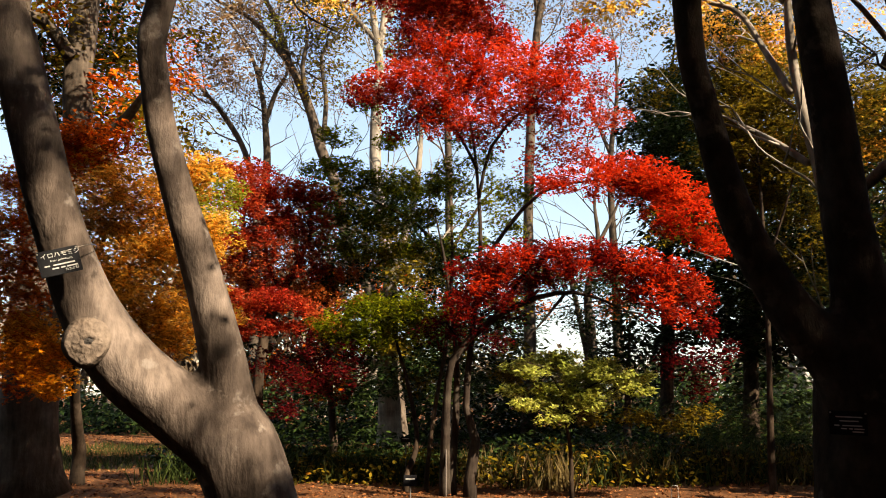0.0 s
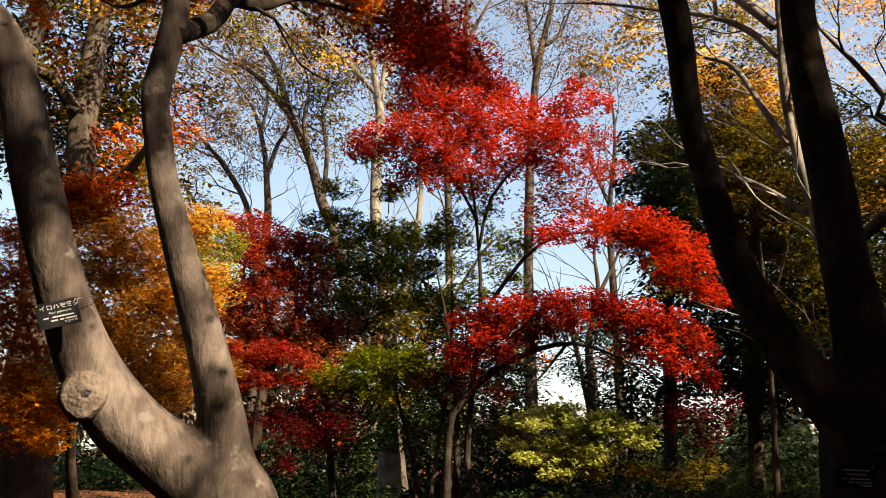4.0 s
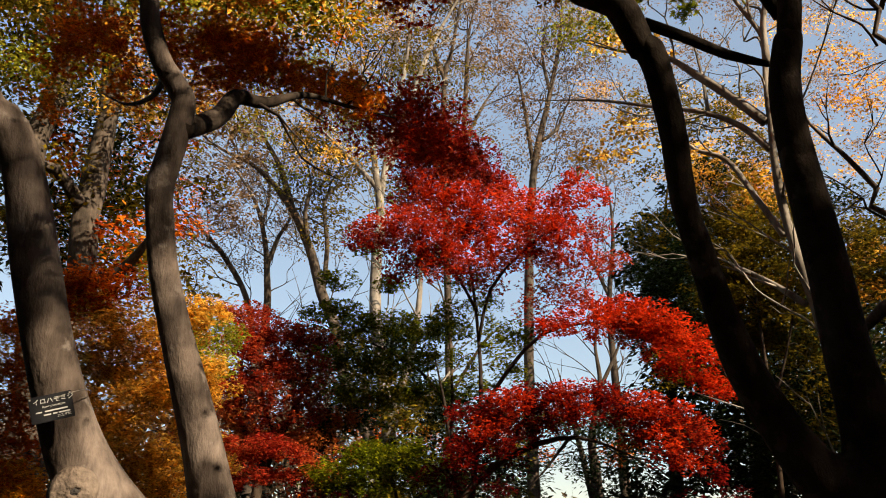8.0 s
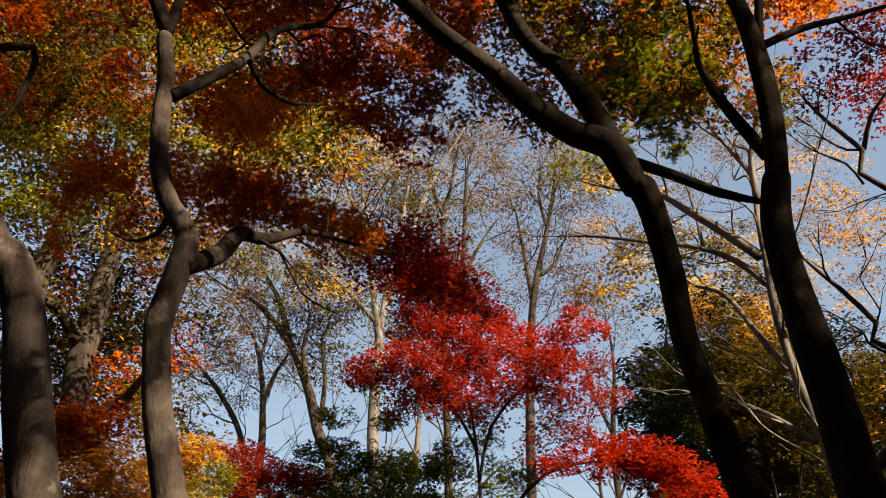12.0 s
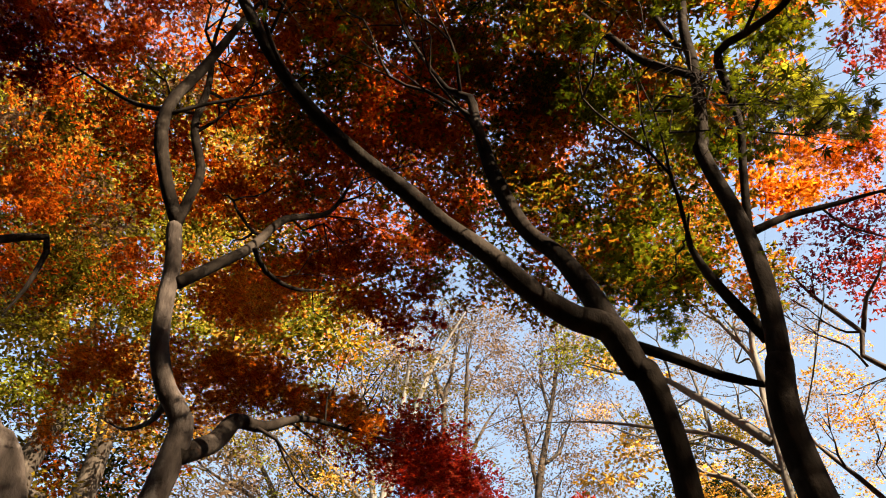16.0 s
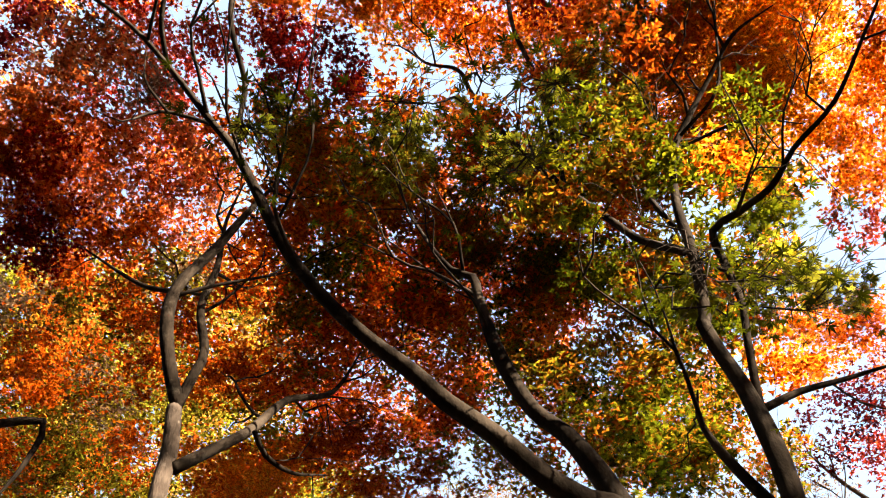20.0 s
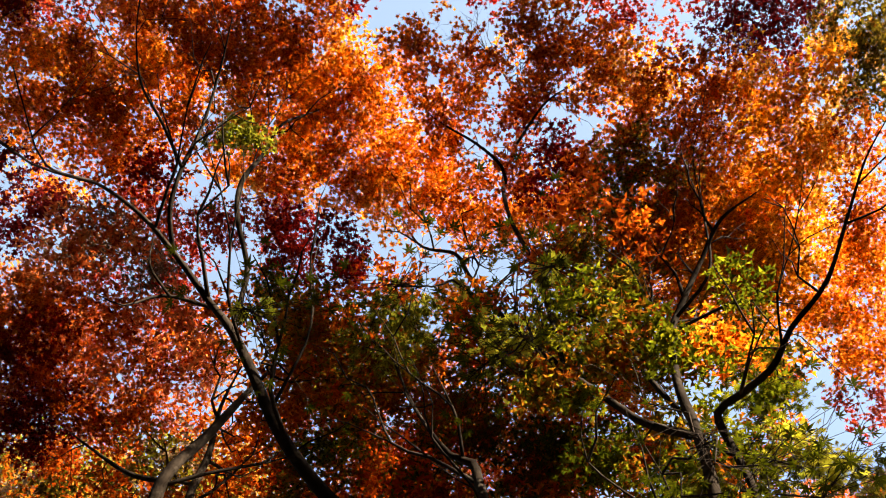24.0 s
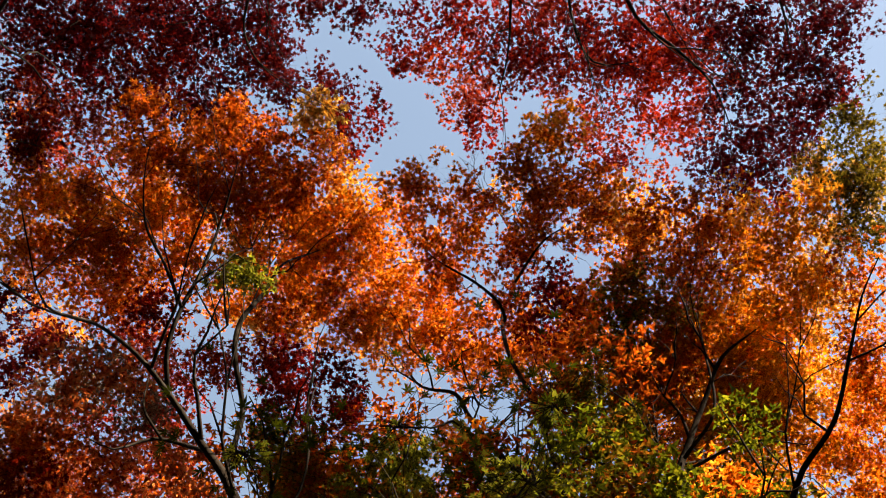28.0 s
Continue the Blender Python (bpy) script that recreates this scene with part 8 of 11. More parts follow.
crown(olive_maple, sk_olive_maple, [(4.91, 12.68, 7.02, 0.634), (5.35, 12.50, 6.14, 0.621), (4.85, 12.71, 6.01, 0.567), (5.72, 12.34, 5.68, 0.512), (5.19, 12.57, 7.48, 0.588), (4.57, 12.81, 5.54, 0.460), (5.53, 12.43, 5.13, 0.507), (5.94, 12.23, 6.72, 0.419), (5.22, 12.56, 6.66, 0.471), (4.98, 12.66, 5.40, 0.458), (4.70, 12.76, 6.43, 0.417), (5.83, 12.29, 5.09, 0.405)], "olive", size=0.085, cover=1.58, spray=0.3, label='olive-yellow leaves', seed=218)
cedar_a = thing("conifer_tree", 5.63, 20.23, 0, "tall dark conifer behind the scarlet maple", "tree", "evergreens")
limbs = []
limbs.append(("trunk", [(5.63, 20.23, -0.06, 0.231), (5.63, 20.23, 0.25, 0.194), (5.63, 20.23, 0.64, 0.185), (5.83, 20.17, 4.36, 0.161), (5.99, 20.13, 8.17, 0.106), (6.14, 20.08, 9.82, 0.070), (6.59, 19.94, 12.21, 0.032)]))
sk_cedar_a = wood(cedar_a, limbs, BARK_DARK, 8, 0.15, 0.04)
crown(cedar_a, sk_cedar_a, [(5.99, 20.13, 8.17, 0.952), (5.62, 20.23, 9.32, 0.645), (6.35, 20.02, 7.20, 0.940), (5.65, 20.23, 6.95, 0.781), (6.01, 20.12, 5.85, 0.926), (6.53, 19.96, 5.51, 0.769), (5.58, 20.24, 5.42, 0.692), (5.30, 20.32, 8.71, 0.479), (6.36, 20.01, 10.04, 0.816), (6.68, 19.91, 10.97, 0.580), (5.42, 20.29, 4.82, 0.536), (6.58, 19.94, 8.89, 0.641), (5.93, 20.15, 4.06, 0.761), (5.60, 20.24, 2.91, 0.909)], "conifer", shape='oval', size=0.24, cover=1.41, spray=0.5, hang=1.2, label='dark needles', twigs=0.3, seed=219)
cedar_b = thing("conifer_tree", 6.80, 17.74, 0, "dark conifer by the pole", "tree", "evergreens")
limbs = []
limbs.append(("trunk", [(6.80, 17.74, -0.06, 0.234), (6.80, 17.74, 0.25, 0.196), (6.80, 17.74, 0.75, 0.187), (7.00, 17.66, 4.00, 0.154), (7.22, 17.57, 6.64, 0.092), (7.38, 17.51, 8.27, 0.040)]))
sk_cedar_b = wood(cedar_b, limbs, BARK_DARK, 8, 0.15, 0.04)
crown(cedar_b, sk_cedar_b, [(6.92, 17.70, 6.26, 0.775), (6.50, 17.85, 5.09, 0.835), (7.18, 17.59, 5.04, 0.835), (7.82, 17.32, 4.85, 0.833), (7.57, 17.43, 5.93, 0.702), (6.67, 17.79, 4.02, 0.828), (7.53, 17.44, 3.72, 0.826), (8.17, 17.15, 3.93, 0.827), (6.94, 17.69, 2.98, 0.823), (7.89, 17.28, 2.82, 0.823), (6.09, 18.00, 4.05, 0.552), (6.15, 17.98, 3.01, 0.686), (7.31, 17.54, 7.17, 0.571), (8.64, 16.92, 4.90, 0.834), (9.24, 16.60, 5.09, 0.974), (9.13, 16.66, 3.62, 0.963)], "conifer", shape='oval', size=0.24, cover=1.41, spray=0.5, hang=1.2, label='dark needles', twigs=0.3, seed=220)
bush_c = thing("conifer_tree", 5.36, 23.39, 0, "dark rounded conifer in the gap", "tree", "evergreens")
limbs = []
limbs.append(("trunk", [(5.36, 23.39, -0.06, 0.144), (5.36, 23.39, 0.25, 0.121), (5.36, 23.39, 0.51, 0.115), (5.46, 23.37, 2.29, 0.083), (5.57, 23.35, 3.79, 0.042)]))
sk_bush_c = wood(bush_c, limbs, BARK_DARK, 8, 0.15, 0.04)
crown(bush_c, sk_bush_c, [(5.47, 23.37, 3.29, 0.658), (5.13, 23.45, 2.79, 0.657), (5.91, 23.26, 2.62, 0.692), (5.65, 23.33, 3.79, 0.434), (4.80, 23.52, 2.46, 0.519), (5.25, 23.42, 1.80, 0.777), (6.19, 23.19, 1.80, 0.691), (3.95, 23.67, 1.48, 0.691), (3.30, 23.77, 1.48, 0.691)], "conifer", shape='oval', size=0.24, cover=1.41, spray=0.5, hang=1.2, label='dark needles', twigs=0.3, seed=221)
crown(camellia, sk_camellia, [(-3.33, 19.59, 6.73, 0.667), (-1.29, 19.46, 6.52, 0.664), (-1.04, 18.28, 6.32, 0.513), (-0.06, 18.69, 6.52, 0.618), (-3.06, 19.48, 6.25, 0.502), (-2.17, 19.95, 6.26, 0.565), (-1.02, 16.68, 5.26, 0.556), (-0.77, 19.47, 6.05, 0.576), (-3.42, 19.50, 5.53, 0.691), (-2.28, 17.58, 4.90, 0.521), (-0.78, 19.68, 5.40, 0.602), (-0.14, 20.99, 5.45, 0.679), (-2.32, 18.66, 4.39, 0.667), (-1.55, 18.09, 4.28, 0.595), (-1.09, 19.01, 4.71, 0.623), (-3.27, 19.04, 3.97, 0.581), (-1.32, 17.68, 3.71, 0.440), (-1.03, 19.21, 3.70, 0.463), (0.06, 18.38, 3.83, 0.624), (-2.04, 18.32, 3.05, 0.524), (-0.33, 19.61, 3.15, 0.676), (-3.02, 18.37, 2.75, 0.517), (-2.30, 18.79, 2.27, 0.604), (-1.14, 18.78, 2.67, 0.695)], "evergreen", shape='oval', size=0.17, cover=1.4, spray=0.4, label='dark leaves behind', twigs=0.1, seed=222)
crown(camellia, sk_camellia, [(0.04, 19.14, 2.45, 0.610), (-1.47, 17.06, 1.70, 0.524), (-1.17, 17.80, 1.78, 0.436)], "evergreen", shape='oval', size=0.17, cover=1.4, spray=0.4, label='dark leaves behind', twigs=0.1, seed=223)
crown(camellia, sk_camellia, [(-2.17, 17.80, 6.16, 0.468), (-1.48, 18.00, 5.14, 0.586), (-0.26, 17.12, 4.29, 0.614), (-2.04, 17.06, 3.50, 0.410), (-2.72, 19.58, 2.92, 0.484), (-1.35, 18.62, 2.85, 0.489), (-0.89, 21.06, 2.35, 0.644), (-2.87, 20.16, 1.78, 0.676), (-0.61, 18.81, 1.96, 0.597)], "olive", shape='oval', size=0.17, cover=1.4, spray=0.4, label='dark leaves behind', twigs=0.1, seed=224)
crown(camellia, sk_camellia, [(-4.50, 16.70, 3.51, 0.491), (-2.51, 16.51, 3.63, 0.419), (-4.14, 16.91, 3.10, 0.399), (-3.72, 17.00, 2.96, 0.413), (-2.65, 20.44, 3.69, 0.600), (-4.48, 16.53, 2.59, 0.605), (-3.95, 16.69, 2.16, 0.453), (-3.06, 18.12, 1.89, 0.629)], "evergreen", shape='oval', size=0.17, cover=1.23, spray=0.4, label='dark leaves behind the red maple', twigs=0.1, seed=225)
crown(camellia, sk_camellia, [(-4.14, 16.34, 3.33, 0.550), (-3.47, 17.18, 3.63, 0.555), (-2.63, 17.54, 2.98, 0.416), (-2.95, 16.20, 2.23, 0.493), (-2.81, 18.15, 2.31, 0.493), (-4.17, 16.95, 1.88, 0.493), (-3.96, 18.04, 2.11, 0.649), (-2.18, 15.56, 1.82, 0.362)], "rust", shape='oval', size=0.17, cover=1.23, spray=0.4, label='dark leaves behind the red maple', twigs=0.1, seed=226)
crown(camellia, sk_camellia, [(-0.99, 16.28, 4.64, 0.426), (-0.33, 17.92, 4.63, 0.556), (-0.77, 16.45, 4.00, 0.554), (-0.51, 18.92, 4.26, 0.532), (1.75, 16.43, 4.06, 0.537), (-0.83, 17.33, 3.37, 0.461), (0.36, 16.86, 3.68, 0.457), (1.65, 19.66, 3.66, 0.461), (0.70, 18.46, 3.09, 0.468), (-1.05, 16.35, 2.50, 0.466), (0.46, 19.80, 2.73, 0.574), (1.55, 18.09, 2.54, 0.387), (-0.81, 18.02, 1.92, 0.406)], "olive", shape='oval', size=0.15, cover=1.23, spray=0.35, label='dark green and olive leaves', twigs=0.15, seed=227)
crown(camellia, sk_camellia, [(0.21, 16.77, 4.54, 0.500), (0.85, 16.20, 4.48, 0.507), (1.88, 17.58, 4.66, 0.385), (0.49, 18.27, 4.49, 0.550), (0.99, 15.09, 3.79, 0.421), (-0.63, 18.43, 3.37, 0.463), (0.57, 18.07, 3.47, 0.459), (-0.66, 19.10, 3.13, 0.639), (0.05, 17.77, 2.81, 0.597), (1.41, 17.86, 3.21, 0.523), (-0.34, 18.69, 2.45, 0.516), (0.89, 17.46, 2.34, 0.502), (-0.02, 18.29, 1.89, 0.422), (0.57, 16.01, 1.82, 0.410), (1.12, 15.95, 1.93, 0.475), (1.99, 16.45, 1.66, 0.401)], "evergreen", shape='oval', size=0.15, cover=1.23, spray=0.35, label='dark green and olive leaves', twigs=0.15, seed=228)
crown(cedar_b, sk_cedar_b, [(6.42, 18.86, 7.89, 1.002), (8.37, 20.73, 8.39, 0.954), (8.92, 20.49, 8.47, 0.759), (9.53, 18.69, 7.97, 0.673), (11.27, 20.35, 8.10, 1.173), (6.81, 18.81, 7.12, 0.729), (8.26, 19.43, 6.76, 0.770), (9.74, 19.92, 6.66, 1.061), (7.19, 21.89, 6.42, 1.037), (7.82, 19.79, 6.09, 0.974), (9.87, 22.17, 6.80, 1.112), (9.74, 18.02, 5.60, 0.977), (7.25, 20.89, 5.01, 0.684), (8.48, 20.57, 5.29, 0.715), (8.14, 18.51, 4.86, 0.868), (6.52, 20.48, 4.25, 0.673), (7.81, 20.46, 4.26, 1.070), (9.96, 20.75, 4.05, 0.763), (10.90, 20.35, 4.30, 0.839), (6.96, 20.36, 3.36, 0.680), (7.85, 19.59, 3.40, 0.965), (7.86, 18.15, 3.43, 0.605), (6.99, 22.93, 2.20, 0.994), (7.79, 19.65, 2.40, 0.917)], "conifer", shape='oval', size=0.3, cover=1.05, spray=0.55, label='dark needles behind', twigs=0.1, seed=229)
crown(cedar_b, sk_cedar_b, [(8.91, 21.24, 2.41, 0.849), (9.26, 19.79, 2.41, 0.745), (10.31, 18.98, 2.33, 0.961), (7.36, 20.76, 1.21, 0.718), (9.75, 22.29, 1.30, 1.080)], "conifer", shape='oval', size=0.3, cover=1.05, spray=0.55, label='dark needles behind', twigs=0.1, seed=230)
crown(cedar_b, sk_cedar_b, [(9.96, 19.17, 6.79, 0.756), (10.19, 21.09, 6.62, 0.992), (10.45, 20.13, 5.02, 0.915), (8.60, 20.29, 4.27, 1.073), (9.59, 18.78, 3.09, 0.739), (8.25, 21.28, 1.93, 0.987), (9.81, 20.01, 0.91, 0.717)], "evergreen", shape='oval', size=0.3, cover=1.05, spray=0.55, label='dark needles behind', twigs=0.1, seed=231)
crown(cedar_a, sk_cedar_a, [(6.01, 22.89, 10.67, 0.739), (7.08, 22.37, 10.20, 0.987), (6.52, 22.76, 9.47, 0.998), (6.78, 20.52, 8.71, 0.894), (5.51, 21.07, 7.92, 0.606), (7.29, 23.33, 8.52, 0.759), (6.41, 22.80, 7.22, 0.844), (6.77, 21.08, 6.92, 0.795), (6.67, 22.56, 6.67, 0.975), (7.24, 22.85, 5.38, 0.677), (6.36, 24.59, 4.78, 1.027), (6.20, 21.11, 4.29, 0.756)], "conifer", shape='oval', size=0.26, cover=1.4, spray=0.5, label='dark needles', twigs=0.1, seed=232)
crown(cedar_a, sk_cedar_a, [(-0.34, 26.10, 3.88, 0.952), (1.26, 24.88, 3.94, 0.733), (1.80, 21.84, 3.56, 0.551), (0.31, 26.43, 3.36, 0.823), (1.15, 23.34, 3.09, 0.671), (2.54, 28.10, 3.30, 1.039), (-0.38, 24.36, 2.28, 0.801), (0.89, 23.63, 2.04, 0.575), (2.41, 26.60, 2.51, 0.650), (3.20, 26.20, 2.31, 0.677)], "evergreen", shape='oval', size=0.28, cover=1.58, spray=0.5, label='dark leaves behind the bed', twigs=0.1, seed=233)
crown(bare_f2, sk_bare_f2, [(-9.95, 25.97, 16.16, 0.856), (-7.91, 23.82, 14.69, 0.949), (-7.91, 27.82, 17.75, 1.229), (-6.10, 29.50, 18.44, 1.203), (-4.04, 25.99, 16.50, 1.138), (-8.79, 26.16, 14.76, 1.158), (-7.22, 25.64, 14.53, 1.149), (-5.87, 27.09, 15.58, 1.225), (-5.56, 28.56, 16.41, 1.124), (-8.52, 22.99, 12.28, 0.815), (-8.63, 28.08, 14.18, 1.203), (-7.10, 26.19, 13.75, 0.813), (-4.84, 24.33, 12.75, 1.053), (-4.03, 24.20, 12.85, 1.085), (-8.54, 24.61, 11.68, 0.883), (-6.98, 25.37, 12.08, 1.123), (-6.11, 27.98, 13.04, 0.826), (-4.62, 25.62, 12.45, 1.030), (-9.58, 27.57, 11.84, 1.071), (-7.44, 24.81, 10.75, 0.956), (-6.56, 24.90, 10.86, 1.006), (-5.59, 27.16, 12.32, 1.059), (-3.36, 23.42, 10.64, 0.979)], "dry", shape='oval', size=0.11, cover=0.28, spray=0.7, label='sparse tan leaves', twigs=1.0, seed=237)
crown(bare_f4, sk_bare_f4, [(2.00, 27.39, 23.40, 1.373), (2.56, 25.38, 21.88, 1.225), (4.78, 26.79, 22.83, 1.079), (5.58, 24.02, 19.93, 0.997), (2.56, 25.80, 20.61, 1.243), (3.73, 25.49, 20.28, 1.304), (5.14, 26.07, 20.58, 1.071), (6.38, 24.55, 19.19, 1.152), (1.68, 27.71, 20.45, 1.102), (3.17, 26.83, 19.85, 0.943), (4.67, 25.94, 18.75, 1.218), (5.80, 25.70, 18.69, 1.140), (2.65, 26.85, 18.11, 1.202), (3.14, 24.81, 16.97, 0.959), (5.15, 27.02, 17.70, 1.150), (5.98, 26.24, 17.85, 1.117), (1.80, 25.21, 15.57, 0.743), (3.00, 24.05, 15.21, 1.086), (4.16, 26.76, 16.52, 0.927), (5.30, 24.96, 15.61, 1.048), (2.36, 25.30, 14.82, 0.733), (3.22, 25.82, 14.72, 0.811), (4.91, 25.38, 14.50, 0.938), (5.41, 23.12, 13.49, 0.826)], "dry", shape='oval', size=0.11, cover=0.28, spray=0.7, label='sparse tan leaves', twigs=1.0, seed=238)
crown(bare_f4, sk_bare_f4, [(1.16, 24.56, 13.34, 1.089), (2.87, 27.00, 13.77, 1.126), (3.79, 25.19, 13.39, 0.752), (5.69, 25.75, 14.13, 0.881)], "dry", shape='oval', size=0.11, cover=0.28, spray=0.7, label='sparse tan leaves', twigs=1.0, seed=239)
crown(bare_f5, sk_bare_f5, [(-2.32, 19.23, 16.63, 0.564), (0.53, 21.53, 18.79, 1.009), (-1.56, 19.19, 15.96, 0.754), (0.23, 22.09, 16.56, 0.830), (-0.97, 24.75, 17.38, 1.044), (-0.36, 23.89, 16.92, 1.026), (0.96, 22.26, 16.13, 0.871), (-2.49, 20.59, 13.27, 0.847), (-1.30, 18.31, 12.49, 0.703), (-0.41, 20.58, 13.44, 0.637), (0.37, 22.04, 13.63, 0.908), (0.87, 19.89, 12.63, 0.834)], "olive", shape='oval', size=0.1, cover=0.35, spray=0.6, label='sparse tan leaves', twigs=1.0, seed=240)
crown(bare_f5, sk_bare_f5, [(-1.50, 23.57, 20.24, 0.800), (-0.31, 20.94, 18.19, 0.716), (-0.89, 19.27, 15.60, 0.807), (0.11, 20.38, 16.56, 0.593), (0.68, 22.57, 18.81, 0.854), (-2.52, 20.25, 15.76, 0.778), (-1.22, 21.21, 16.17, 0.906), (-0.66, 21.87, 16.50, 0.838), (-1.83, 22.16, 16.11, 0.678), (0.57, 21.31, 14.38, 0.838), (-1.97, 23.22, 14.41, 0.888), (-1.13, 21.76, 13.71, 0.747)], "dry", shape='oval', size=0.1, cover=0.35, spray=0.6, label='sparse tan leaves', twigs=1.0, seed=241)
crown(zelkova_d, sk_d, [(-7.71, 11.03, 10.42, 0.564), (-5.74, 12.10, 10.41, 0.479), (-6.63, 10.54, 8.79, 0.484), (-5.51, 11.83, 9.34, 0.610), (-6.93, 12.20, 6.52, 0.463), (-4.80, 10.91, 6.03, 0.492), (-4.76, 11.37, 6.29, 0.522)], "rust", shape='oval', size=0.13, cover=0.53, spray=0.4, label='thin brownish leaves', twigs=0.6, seed=242)
crown(zelkova_d, sk_d, [(-7.31, 10.95, 10.58, 0.636), (-7.33, 11.03, 8.69, 0.658), (-6.09, 10.56, 6.55, 0.430), (-5.15, 11.60, 7.06, 0.413), (-6.21, 12.28, 7.08, 0.629)], "evergreen", shape='oval', size=0.13, cover=0.53, spray=0.4, label='thin brownish leaves', twigs=0.6, seed=243)
crown(zelkova_d, sk_d, [(-6.39, 10.62, 10.05, 0.609), (-5.70, 10.89, 10.25, 0.471), (-6.86, 10.26, 9.01, 0.453), (-6.82, 11.32, 9.63, 0.642), (-6.58, 12.04, 10.55, 0.540), (-6.03, 10.98, 8.89, 0.456), (-6.07, 11.73, 8.80, 0.431), (-4.83, 11.13, 8.13, 0.550), (-5.67, 10.64, 6.90, 0.565), (-6.52, 10.63, 6.20, 0.565), (-5.69, 10.81, 6.24, 0.410), (-6.25, 14.40, 8.06, 0.530), (-6.18, 12.78, 6.73, 0.651)], "olive", shape='oval', size=0.13, cover=0.53, spray=0.4, label='thin brownish leaves', twigs=0.6, seed=244)
crown(zelkova_d, sk_d, [(-7.55, 13.23, 8.90, 0.700), (-6.51, 12.91, 8.50, 0.562), (-3.86, 12.80, 8.63, 0.611), (-5.46, 14.16, 8.45, 0.686), (-4.21, 13.07, 8.09, 0.448), (-4.04, 13.54, 7.64, 0.548), (-6.64, 13.29, 6.46, 0.663)], "dry", shape='oval', size=0.13, cover=0.53, spray=0.45, label='thin brown leaves', twigs=0.6, seed=245)
crown(zelkova_d, sk_d, [(-6.36, 13.65, 9.06, 0.756), (-5.07, 14.12, 9.02, 0.511), (-8.00, 14.62, 8.88, 0.666), (-6.44, 13.77, 8.72, 0.674), (-6.42, 12.20, 6.04, 0.433), (-6.02, 12.34, 6.34, 0.452), (-5.71, 14.04, 7.18, 0.535), (-5.83, 15.30, 7.84, 0.642), (-6.73, 12.60, 5.82, 0.467), (-6.03, 14.10, 6.48, 0.701), (-4.61, 11.92, 5.72, 0.551), (-5.63, 13.84, 5.34, 0.507), (-4.92, 13.96, 5.94, 0.702), (-4.34, 13.76, 5.67, 0.683)], "olive", shape='oval', size=0.13, cover=0.53, spray=0.45, label='thin brown leaves', twigs=0.6, seed=246)
crown(zelkova_d, sk_d, [(-5.01, 12.68, 8.52, 0.458), (-6.38, 14.21, 8.68, 0.692), (-6.85, 12.15, 6.99, 0.525), (-7.10, 13.76, 7.55, 0.584), (-6.70, 14.44, 8.14, 0.691), (-5.23, 13.35, 7.39, 0.572), (-5.10, 13.95, 7.96, 0.509), (-7.33, 14.56, 6.05, 0.730), (-5.96, 13.17, 5.26, 0.615)], "rust", shape='oval', size=0.13, cover=0.53, spray=0.45, label='thin brown leaves', twigs=0.6, seed=247)
crown(bare_f1, sk_bare_f1, [(-8.56, 22.43, 14.32, 0.725), (-7.35, 21.14, 14.23, 0.820), (-6.16, 21.65, 14.03, 0.858), (-6.18, 24.61, 16.19, 0.831), (-7.70, 22.41, 14.12, 0.864), (-6.59, 23.43, 13.84, 0.816), (-5.93, 22.66, 13.76, 0.666), (-7.79, 22.13, 12.78, 0.809), (-6.54, 21.35, 12.59, 0.614), (-6.16, 21.77, 12.77, 0.647), (-5.35, 22.14, 12.71, 0.875), (-7.23, 22.30, 11.46, 0.913), (-6.67, 22.46, 11.68, 0.702), (-5.52, 23.06, 12.53, 0.766), (-7.30, 21.61, 10.39, 0.674), (-7.47, 24.09, 11.99, 0.849), (-5.76, 21.03, 10.19, 0.709), (-5.02, 22.11, 11.10, 0.870)], "dry", shape='oval', size=0.13, cover=0.39, spray=0.5, label='sparse yellow leaves', twigs=0.8, seed=248)
crown(bare_f1, sk_bare_f1, [(-4.61, 23.65, 15.65, 0.636), (-3.44, 23.50, 15.57, 0.828), (-4.45, 22.67, 13.97, 0.773), (-3.73, 23.64, 14.01, 0.813), (-3.91, 22.62, 12.21, 0.713), (-3.43, 21.70, 12.73, 0.656), (-4.65, 23.33, 12.06, 0.827), (-3.87, 22.88, 11.59, 0.678), (-3.65, 21.21, 10.06, 0.723), (-2.69, 21.65, 10.51, 0.838)], "olive", shape='oval', size=0.13, cover=0.39, spray=0.5, label='sparse yellow leaves', twigs=0.8, seed=249)
crown(cedar_a, sk_cedar_a, [(-3.05, 27.90, 5.89, 0.695), (-1.67, 26.13, 5.59, 0.725), (2.78, 26.69, 5.26, 0.696), (3.31, 24.01, 5.22, 0.660), (-2.43, 27.47, 5.08, 0.694), (-0.48, 24.51, 4.62, 0.598), (5.84, 27.06, 4.50, 0.859)], "rust", shape='oval', size=0.17, cover=1.4, spray=0.45, label='shaded leaves behind the bed', twigs=0.1, seed=250)
crown(cedar_a, sk_cedar_a, [(-0.72, 27.18, 5.40, 0.552), (-0.14, 25.67, 5.17, 0.771), (4.80, 28.24, 5.67, 0.594), (1.59, 26.78, 4.80, 0.611), (1.30, 25.15, 2.85, 0.485)], "olive", shape='oval', size=0.17, cover=1.4, spray=0.45, label='shaded leaves behind the bed', twigs=0.1, seed=251)
